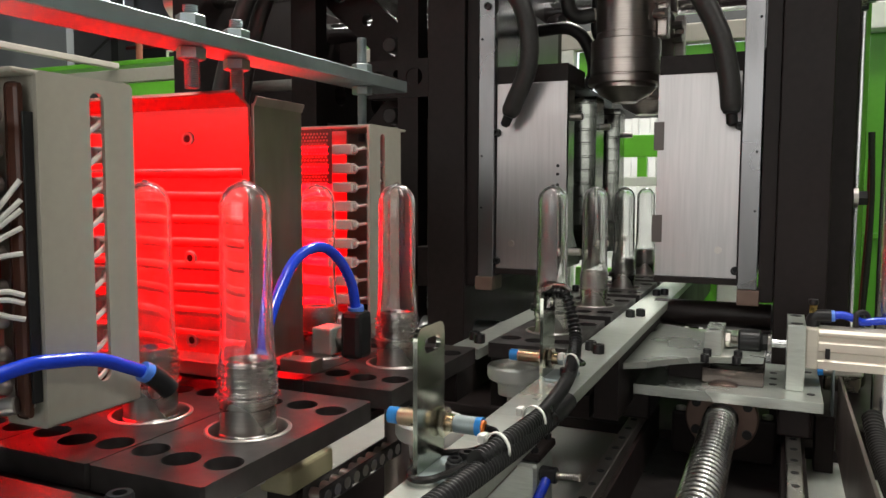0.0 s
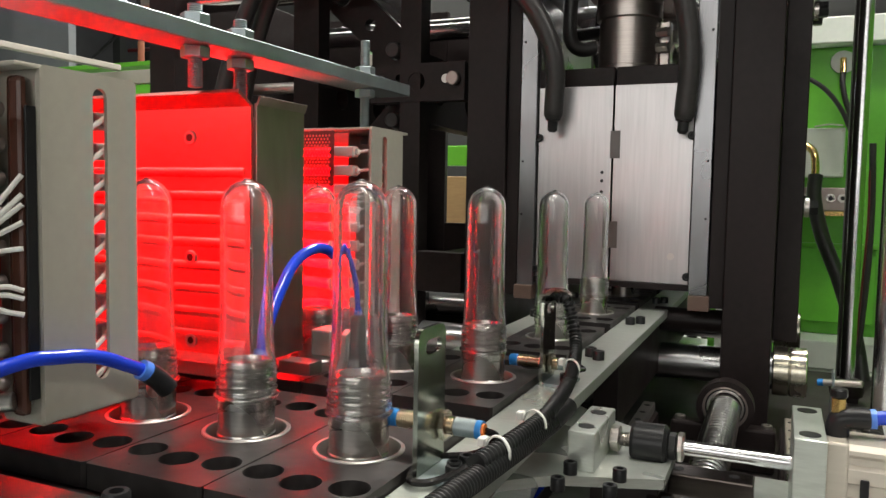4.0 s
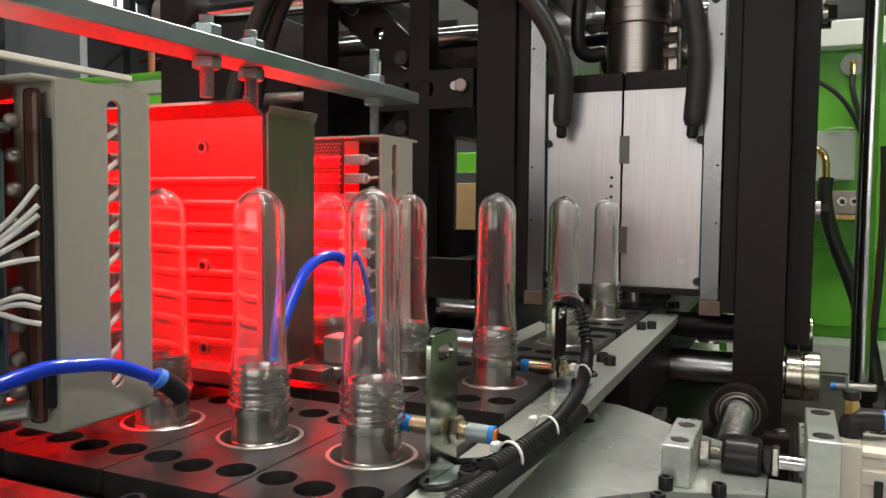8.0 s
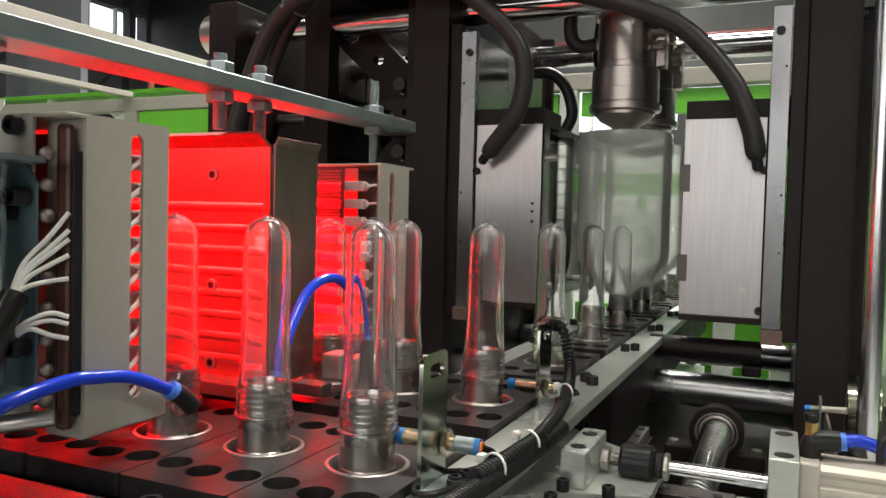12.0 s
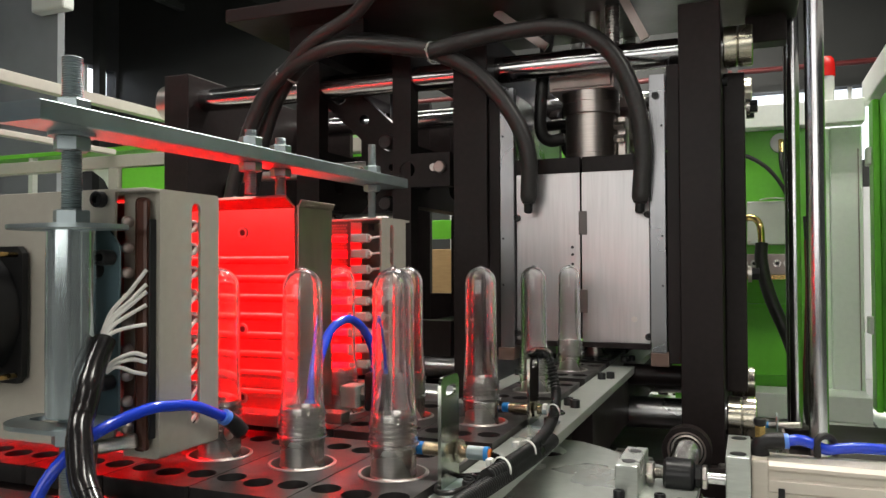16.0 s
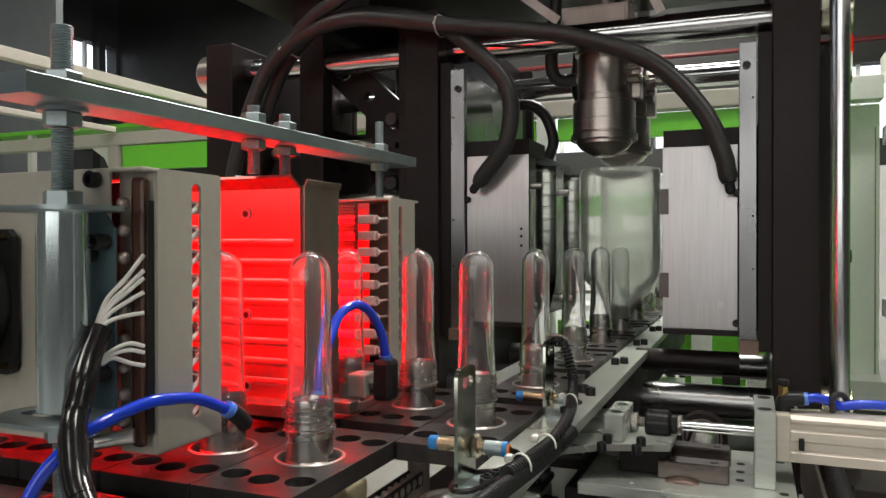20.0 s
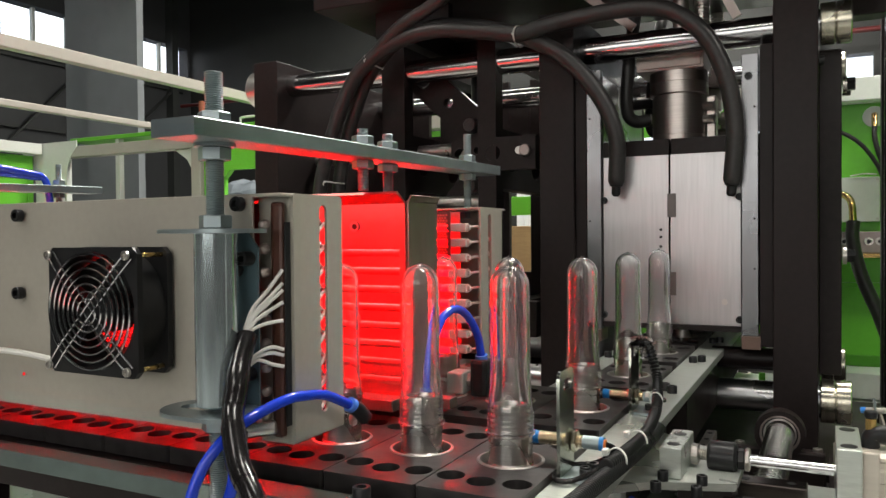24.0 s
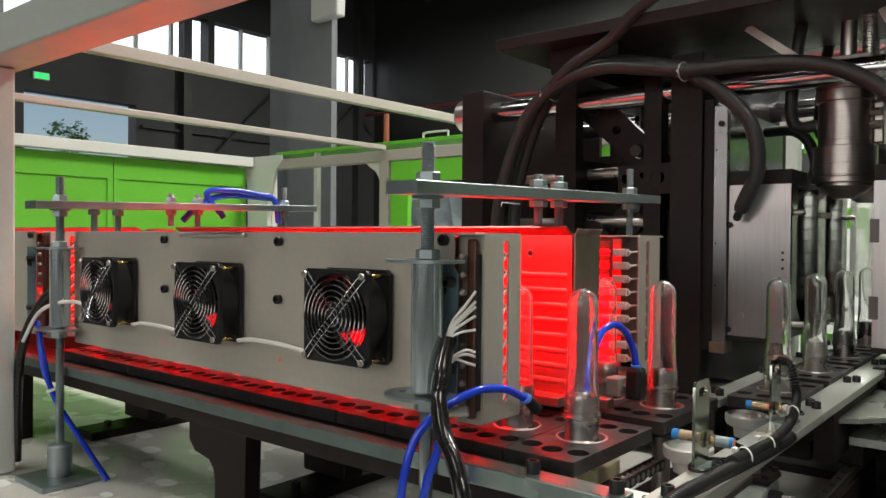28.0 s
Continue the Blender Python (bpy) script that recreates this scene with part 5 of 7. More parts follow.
def slide():
    s = thing("linear_slide", "ball screw between two linear rails with end bearing", "linear slide")
    for x in (-0.088, 0.111):
        part("rail", box(new_bm(), x - 0.0085, x + 0.0085, 0.30, 1.235, 0.862, 0.8775, 0.0015), STEEL, s)
        for i in range(22):
            y = 0.33 + 0.042 * i
            part("rail_bolt", cyl(new_bm(), (x, y, 0.8770), (x, y, 0.8779), 0.0045, 12), PLASTIC, s)
        part("rail_seat", box(new_bm(), x - 0.014, x + 0.014, 0.30, 1.235, 0.8047, 0.862, 0.001), BLACK, s)
    b = new_bm()
    part("ball_screw", cyl(b, (0.024, 0.30, 0.890), (0.024, 1.20, 0.890), 0.0188, 28), GROOVESTEEL, s, "core of the ball screw, darkened for the shade in its grooves")
    pitch, rings = 0.0125, []
    for i in range(int(0.895 / pitch * 18)):
        a = 2 * math.pi * i / 18
        u = Vector((math.cos(a), 0, math.sin(a)))
        rings.append(ring_pts(Vector((0.024, 0.3025 + pitch * i / 18, 0.890)) + u * 0.0191, u, Vector((0, 1, 0)), 0.0031, 6))
    part("thread", skin(new_bm(), rings), SCREWSTEEL, s, "polished screw thread")
    for name, prof, material in (("bearing_housing", [(0.0310, 0.0), (0.0375, 0.0), (0.0390, 0.002), (0.0390, 0.030), (0.0310, 0.030)], BLACK), ("outer_race", [(0.0276, 0.003), (0.0308, 0.003), (0.0308, 0.026), (0.0276, 0.026)], SHADESHEET), ("seal", [(0.0252, 0.005), (0.0275, 0.005), (0.0275, 0.024), (0.0252, 0.024)], PLASTIC), ("inner_race", [(0.0225, 0.002), (0.0251, 0.002), (0.0251, 0.026), (0.0225, 0.026)], STEEL)):
        bm = lathe(new_bm(), prof, 40, closed=True)
        bmesh.ops.transform(bm, matrix=pose(0.024, 1.215, 0.893, 90, 0, 0), verts=bm.verts)
        part(name, bm, material, s)
    part("bearing_foot", box(new_bm(), -0.050, 0.092, 1.186, 1.214, 0.8047, 0.868, 0.004), BLACK, s)
    for x in (-0.038, 0.080):
        cap_screw(s, (x, 1.20, 0.868), (0, 0, 1), 0.0075, 0.005, "foot_bolt", STEEL)
    part("base", box(new_bm(), -0.104, 0.128, 0.28, 1.25, 0.8002, 0.8045, 0.0), TILE, s)
    # side guard and cable chain
    g = thing("side_guard", "thin grey steel guard strip along the slide", "guard")
    part("strip", box(new_bm(), 0.168, 0.172, 0.25, 1.22, 0.830, 0.935, 0.0008), SHADESHEET, g)
    part("foot", box(new_bm(), 0.150, 0.168, 0.30, 0.34, 0.8005, 0.845, 0.001), SHADESHEET, g)
    h = thing("corrugated_hose", "black corrugated cable hose hanging beside the slide", "hose")
    part("hose", ribbed(new_bm(), [(0.206, 1.17, 0.895), (0.209, 1.12, 0.872), (0.216, 1.02, 0.85), (0.225, 0.85, 0.835), (0.23, 0.60, 0.83)], 0.013, 0.006, 0.002, 14), RUBBER, h)


# screw core darkened to paint in the shade between the threads
GROOVESTEEL = mat("groove_shade_steel", (0.13, 0.128, 0.12), 0.3, metal=0.8, grain=0.1, scale=60, bump=0.03)
SCREWSTEEL = mat("polished_screw_steel", (0.68, 0.675, 0.66), 0.24, metal=1.0, grain=0.08, scale=60, bump=0.03)
slide()


# ---- sensors, cables, hoses ----
def sensor(y, z, b0, b1, high, lit):
    s = thing("proximity_sensor", "threaded brass-nickel proximity sensor with blue face on a slotted bracket", "sensor", "proximity sensors")
    w = (b1 - b0) / 2
    pl = holed_plate([(-w, 0), (w, 0), (w, high - 0.008), (w - 0.001, high - 0.004), (w - 0.004, high - 0.001), (w - 0.008, high), (-w + 0.008, high), (-w + 0.004, high - 0.001), (-w + 0.001, high - 0.004), (-w, high - 0.008)], [oblong(0.002, high - 0.013, 0.012, 0.0048, 8), disc(y - (b0 + b1) / 2, z - 1.0085, 0.0060, 16)], 0.003)
    bmesh.ops.transform(pl, matrix=Matrix(((0, 0, 1, -0.1165), (1, 0, 0, (b0 + b1) / 2), (0, 1, 0, 1.0085), (0, 0, 0, 1))), verts=pl.verts)
    part("bracket", pl, PLATED, s, "zinc plated slotted bracket")
    part("bracket_foot", box(new_bm(), -0.1165, -0.090, b0, b1, 1.0087, 1.0117, 0.0005), ZINC, s)
    cap_screw(s, (-0.100, (b0 + b1) / 2, 1.0117), (0, 0, 1), 0.005, 0.007)
    part("barrel", rod_screw(new_bm(), (-0.148, y, z), (-0.106, y, z), 0.0062, 0.0014, 20), BRASSNI, s)
    part("label_sleeve", cyl(new_bm(), (-0.106, y, z), (-0.091, y, z), 0.0060, 20), ZINC, s)
    part("sensing_face", cyl(new_bm(), (-0.156, y, z), (-0.148, y, z), 0.0058, 20, chamfer=0.0006), BLUETIP, s, "blue plastic sensing face")
    part("end_cap", cyl(new_bm(), (-0.091, y, z), (-0.087, y, z), 0.0062, 20), BLUETIP, s)
    part("indicator", cyl(new_bm(), (-0.087, y, z), (-0.0855, y, z), 0.0045, 14), ORANGE if lit else PLASTIC, s)
    for x in (-0.1245, -0.1160):
        hex_nut(s, (x, y, z), (1, 0, 0), 0.0105, 0.0045, "nut", BRASSNI)
    return s


BRASSNI = mat("nickel_brass", (0.66, 0.58, 0.46), 0.25, metal=1.0, grain=0.12, scale=40, bump=0.02)
sensor(0.500, 1.036, 0.463, 0.505, 0.096, True)
sensor(0.759, 1.027, 0.738, 0.779, 0.086, False)


def cables():
    c = thing("cable_conduit", "black corrugated conduit tied along the transfer rail", "conduit")
    line = [(-0.118, 0.775, 1.090), (-0.104, 0.772, 1.088), (-0.096, 0.768, 1.068), (-0.088, 0.750, 1.046), (-0.078, 0.690, 1.030), (-0.068, 0.590, 1.028), (-0.069, 0.520, 1.029), (-0.076, 0.460, 1.028), (-0.078, 0.400, 1.027), (-0.084, 0.310, 1.024), (-0.10, 0.20, 0.985), (-0.12, 0.10, 0.92)]
    part("thin_sheath", ribbed(new_bm(), line[:8], 0.0062, 0.0046, 0.0017), CONDUIT, c)
    part("thick_sheath", ribbed(new_bm(), [(-0.0665, 0.640, 1.0195), (-0.0655, 0.590, 1.0205), (-0.0675, 0.530, 1.0215), (-0.0735, 0.460, 1.0215), *[(x, y, z - 0.005) for x, y, z in line[8:]]], 0.0076, 0.0038, 0.0013), CONDUIT, c)
    for i, (x, y, z, r) in enumerate(((-0.083, 0.715, 1.034, 0.0080), (-0.070, 0.560, 1.026, 0.0098), (-0.0735, 0.492, 1.026, 0.0098))):
        b = new_bm()
        rings = []
        for k in range(25):
            a = 2 * math.pi * k / 24
            p = Vector((x + r * math.cos(a) * 0.9, y - r * 0.35 * math.cos(a), z + r * math.sin(a)))
            rings.append([p + Vector((0, dy, 0)) + Vector((math.cos(a), 0, math.sin(a))) * dr for dy, dr in ((-0.0016, 0), (0.0016, 0), (0.0016, 0.0009), (-0.0016, 0.0009))])
        skin(b, rings, False)
        part("zip_tie", b, NYLON, c, "white nylon zip tie")
        part("tie_head", box(new_bm(), x - r - 0.004, x - r + 0.001, y - 0.002, y + 0.006, z + 0.002, z + 0.008, 0.001), NYLON, c)
    w = thing("sensor_lead", "thin black sensor lead looped on the rail", "cable")
    part("lead", tube(new_bm(), [(-0.0855, 0.500, 1.036), (-0.080, 0.507, 1.031), (-0.087, 0.508, 1.022), (-0.100, 0.512, 1.014), (-0.119, 0.502, 1.0125), (-0.124, 0.476, 1.0125), (-0.118, 0.456, 1.0125), (-0.105, 0.459, 1.0125), (-0.092, 0.480, 1.016), (-0.084, 0.494, 1.024)], 0.0024, 8, 10), PVC, w)
    for y in (0.480, 0.502):
        cap_screw(w, (-0.098, y, 1.0085), (0, 0, 1), 0.0062, 0.009, "clamp_screw")
    part("lead", tube(new_bm(), [(-0.0855, 0.759, 1.027), (-0.080, 0.752, 1.026), (-0.082, 0.735, 1.028)], 0.0022, 8, 8), PVC, w)
    part("clamp_clip", tube(new_bm(), [(-0.125, 0.777, 1.094), (-0.118, 0.775, 1.097), (-0.106, 0.772, 1.097), (-0.098, 0.770, 1.093)], 0.0022, 8, 6), STEEL, w)
    # lamp wiring loom of the front bank
    l = thing("lamp_loom", "white lamp wires gathered in a taped black sleeve", "wiring loom")
    for i, z in enumerate((1.196, 1.184, 1.178, 1.167, 1.151)):
        d = 0.0022 * (i - 2)
        part("wire", tube(new_bm(), [(-0.3575 + d, 0.336 + 0.003 * (i % 2), 1.130), (-0.3570 + d * 0.8, 0.339, 1.142), (-0.3540 + d * 0.5, 0.345, 1.144 + (z - 1.144) * 0.34), (-0.3465, 0.3555, 1.146 + (z - 1.146) * 0.66), (-0.3385, 0.3650, z)], 0.0017, 8, 7), WIRE, l)
    for i, z in enumerate((1.125, 1.120, 1.110)):
        part("wire", tube(new_bm(), [(-0.3545, 0.338, 1.118 - 0.002 * i), (-0.3500, 0.345, 1.124 - 0.003 * i), (-0.3445, 0.3560, z + 0.003), (-0.3385, 0.3650, z)], 0.0017, 8, 6), WIRE, l)
    runs = [(-0.3560, 0.338, 1.140), (-0.350, 0.322, 1.120), (-0.343, 0.310, 1.105), (-0.338, 0.300, 1.088), (-0.330, 0.290, 1.075), (-0.312, 0.276, 1.050), (-0.288, 0.264, 1.030), (-0.268, 0.252, 1.000), (-0.255, 0.245, 0.950), (-0.250, 0.24, 0.88), (-0.25, 0.25, 0.80)]
    fine = smooth_line(runs, 6)
    cuts = [0, 9, 17, 24, 32, 42, 51, len(fine) - 1]
    for i, (a, b) in enumerate(zip(cuts, cuts[1:])):
        part("sleeve", tube(new_bm(), fine[a:min(b + 2, len(fine))], 0.0090 + 0.0005 * (i % 2), 16, 2), PVC, l)
    # blue air lines
    n = thing("air_hose", "bright blue air tube to the oven mouth nozzle", "hose", "blue air hoses")
    part("tube", tube(new_bm(), [(-0.319, 0.439, 1.063), (-0.322, 0.405, 1.078), (-0.324, 0.376, 1.083), (-0.326, 0.352, 1.084), (-0.334, 0.314, 1.075), (-0.346, 0.292, 1.058), (-0.357, 0.280, 1.035), (-0.362, 0.272, 1.005), (-0.366, 0.268, 0.960), (-0.366, 0.27, 0.88), (-0.36, 0.28, 0.80)], 0.0048, 14, 8), BLUETUBE, n)
    part("collar", cyl(new_bm(), (-0.319, 0.4385, 1.0635), (-0.3175, 0.4435, 1.0605), 0.0072, 18), BLUELIGHT, n, "pale blue release collar")
    part("elbow", tube(new_bm(), [(-0.3175, 0.4435, 1.0605), (-0.315, 0.451, 1.054), (-0.313, 0.458, 1.046)], 0.0075, 14, 5), PLASTIC, n)
    part("nozzle", tube(new_bm(), [(-0.318, 0.452, 1.052), (-0.326, 0.456, 1.046), (-0.330, 0.462, 1.040)], 0.0042, 10, 5), STEEL, n)
    m = thing("air_hose", "bright blue air tube arched between the two nozzles", "hose", "blue air hoses")
    part("tube", tube(new_bm(), [(-0.281, 0.668, 1.078), (-0.284, 0.664, 1.104), (-0.290, 0.648, 1.129), (-0.295, 0.625, 1.139), (-0.296, 0.592, 1.130), (-0.290, 0.560, 1.107), (-0.283, 0.535, 1.085), (-0.281, 0.527, 1.066)], 0.0050, 14, 8), BLUETUBE, m)
    part("collar", cyl(new_bm(), (-0.281, 0.668, 1.080), (-0.281, 0.669, 1.075), 0.0076, 18), BLUELIGHT, m)
    part("collar", cyl(new_bm(), (-0.281, 0.527, 1.068), (-0.281, 0.526, 1.063), 0.0070, 18), BLUELIGHT, m)
    part("elbow", box(new_bm(), -0.292, -0.270, 0.656, 0.682, 1.030, 1.0755, 0.005), PLASTIC, m)
    part("elbow", tube(new_bm(), [(-0.281, 0.526, 1.063), (-0.283, 0.527, 1.052), (-0.294, 0.530, 1.046)], 0.007, 14, 5), PLASTIC, m)
    part("nozzle_block", box(new_bm(), -0.318, -0.296, 0.648, 0.676, 1.034, 1.060, 0.002), ALU, m)
    part("nozzle_nut", hexa(new_bm(), (-0.296, 0.664, 1.050), (-0.291, 0.664, 1.050), 0.009), STEEL, m)
    part("arm", box(new_bm(), -0.335, -0.300, 0.620, 0.640, 1.022, 1.034, 0.001), SHADESHEET, m)
    d = thing("air_hose", "second blue air tube hanging beside the wiring sleeve", "hose", "blue air hoses")
    part("tube", tube(new_bm(), [(-0.338, 0.300, 1.040), (-0.340, 0.298, 1.020), (-0.348, 0.292, 0.990), (-0.356, 0.290, 0.94), (-0.356, 0.29, 0.80)], 0.0048, 14, 8), BLUETUBE, d)
    part("union", cyl(new_bm(), (-0.336, 0.302, 1.068), (-0.338, 0.300, 1.036), 0.0085, 16, chamfer=0.001), PLASTIC, d)
    part("link_rod", cyl(new_bm(), (-0.385, 0.335, 1.050), (-0.345, 0.362, 1.056), 0.0060, 16, chamfer=0.001), STEEL, d)
    # hoses by the far hanger bar
    f = thing("air_hose", "blue air tubes tied together, dropping to the bed", "hose", "blue air hoses")
    part("tube", tube(new_bm(), [(-1.40, 0.32, 1.085), (-1.365, 0.312, 1.075), (-1.345, 0.31, 1.03), (-1.325, 0.32, 0.95), (-1.285, 0.35, 0.87), (-1.235, 0.385, 0.783)], 0.0052, 12, 8), BLUETUBE, f)
    part("tube", tube(new_bm(), [(-1.40, 0.325, 1.078), (-1.375, 0.318, 1.04), (-1.350, 0.315, 0.99), (-1.322, 0.325, 0.94)], 0.0052, 12, 8), BLUETUBE, f)
    part("zip_tie", cyl(new_bm(), (-1.327, 0.319, 0.958), (-1.3255, 0.320, 0.953), 0.0105, 16), NYLON, f)
    k = thing("power_cable", "black power cable by the far oven end", "cable")
    part("cable", tube(new_bm(), [(-1.30, 0.335, 1.165), (-1.355, 0.318, 1.13), (-1.40, 0.305, 1.07), (-1.43, 0.30, 0.98), (-1.44, 0.30, 0.80)], 0.009, 12, 8), PVC, k)
    q = thing("air_hose", "blue air tubes bundled on the far hanger bar", "hose", "blue air hoses")
    part("tube", tube(new_bm(), [(-1.318, 0.70, 1.30), (-1.318, 0.655, 1.352), (-1.318, 0.72, 1.362), (-1.318, 0.80, 1.356), (-1.318, 0.845, 1.345), (-1.32, 0.86, 1.29)], 0.007, 12, 8), BLUETUBE, q)
    part("tube", tube(new_bm(), [(-1.325, 0.60, 1.29), (-1.322, 0.645, 1.33), (-1.325, 0.72, 1.351), (-1.325, 0.84, 1.349)], 0.007, 12, 8), BLUETUBE, q)



cables()


# ---- black mould hoses: rigid links that swing with the mould ----
HOSES = []
HOSE_R = 0.0158


def mould_hose(label, shut, opened, n=24):
    t = thing("mould_hose", label, "hose", "black mould hoses")
    a, b = even(shut, n), even(opened, n)
    most = max((a[i + 1] - a[i]).length for i in range(n))
    most = max(most, max((b[i + 1] - b[i]).length for i in range(n)))
    bm = new_bm()
    h = most * 0.50
    prof = []
    for i in range(9):
        q = math.pi / 2 * i / 8
        prof.append((HOSE_R * math.sin(q), -h - HOSE_R * math.cos(q)))
    prof += [(r, -z) for r, z in reversed(prof)]
    lathe(bm, prof, 16)
    first = part("hose_link", bm, RUBBER, t)
    links = [first] + [shared("hose_link", first, t, Matrix()) for _ in range(n - 1)]
    cap = part("end_fitting", lathe(new_bm(), [(0.0, 0.0), (0.0125, 0.0), (0.0125, 0.012), (0.0085, 0.014), (0.0085, 0.028), (0.005, 0.032), (0.0, 0.032)], 14), PLASTIC, t)
    HOSES.append((links, cap, a, b))
    return t


def link_pose(p, q):
    return Matrix.Translation((p + q) / 2) @ (q - p).to_track_quat('Z', 'Y').to_matrix().to_4x4()


mould_hose("thick black rubber hose looping down to the outer mould half",
           [(-0.445, 1.222, 1.612), (-0.348, 1.250, 1.636), (-0.196, 1.258, 1.640), (-0.114, 1.262, 1.594), (-0.070, 1.265, 1.513), (-0.052, 1.268, 1.417), (-0.057, 1.272, 1.322)],
           [(-0.445, 1.222, 1.612), (-0.322, 1.245, 1.598), (-0.200, 1.255, 1.574), (-0.065, 1.260, 1.519), (0.019, 1.265, 1.431), (0.052, 1.268, 1.355), (0.060, 1.272, 1.318)])
mould_hose("thick black rubber hose looping down to the inner mould half",
           [(-0.445, 1.250, 1.618), (-0.360, 1.250, 1.568), (-0.293, 1.258, 1.487), (-0.262, 1.264, 1.409), (-0.264, 1.272, 1.328)],
           [(-0.445, 1.250, 1.618), (-0.370, 1.245, 1.555), (-0.318, 1.255, 1.487), (-0.324, 1.262, 1.396), (-0.378, 1.272, 1.326)], 18)


def hose_bundle():
    t = thing("hose_bundle", "pair of thick black hoses arching over the clamp, tied together", "hose")
    part("hose", tube(new_bm(), [(-0.93, 1.24, 0.95), (-0.925, 1.23, 1.20), (-0.905, 1.22, 1.36), (-0.838, 1.22, 1.535), (-0.768, 1.22, 1.606), (-0.700, 1.22, 1.634), (-0.620, 1.22, 1.643), (-0.530, 1.22, 1.630), (-0.440, 1.222, 1.612)], HOSE_R, 16, 9), RUBBER, t)
    part("hose", tube(new_bm(), [(-0.90, 1.27, 0.95), (-0.895, 1.265, 1.20), (-0.884, 1.262, 1.37), (-0.826, 1.258, 1.540), (-0.760, 1.256, 1.622), (-0.696, 1.254, 1.652), (-0.614, 1.252, 1.660), (-0.530, 1.250, 1.645), (-0.440, 1.250, 1.618)], HOSE_R, 16, 9), RUBBER, t)
    part("riser", tube(new_bm(), [(-0.790, 1.225, 1.588), (-0.740, 1.215, 1.630), (-0.690, 1.21, 1.662), (-0.600, 1.205, 1.700), (-0.540, 1.19, 1.742), (-0.46, 1.17, 1.772), (-0.30, 1.18, 1.80), (-0.15, 1.25, 1.82)], 0.0135, 14, 8), RUBBER, t)
    for at, d in (((-0.445, 1.236, 1.613), (1, 0, -0.1)), ((-0.779, 1.238, 1.600), (0.72, 0, 0.70)), ((-0.890, 1.243, 1.345), (0.15, 0, 0.99))):
        at, d = Vector(at), Vector(d).normalized()
        up = d.cross(Vector((0, 1, 0)))
        loop = [at + Vector((0, 1, 0)) * 0.0318 * math.cos(2 * math.pi * k / 20) + up * 0.0190 * math.sin(2 * math.pi * k / 20) for k in range(21)]
        part("wire_tie", tube(new_bm(), loop, 0.0017, 6, 2), TIEWIRE, t, "pale wire tie")
        part("tie_tail", tube(new_bm(), [at - Vector((0, 0.031, 0)), at - Vector((0, 0.040, 0.004)), at - Vector((-0.006, 0.048, 0.010))], 0.0013, 6, 4), TIEWIRE, t)


TIEWIRE = mat("dull_tie_wire", (0.42, 0.42, 0.40), 0.5, grain=0.1, bump=0.0)
hose_bundle()


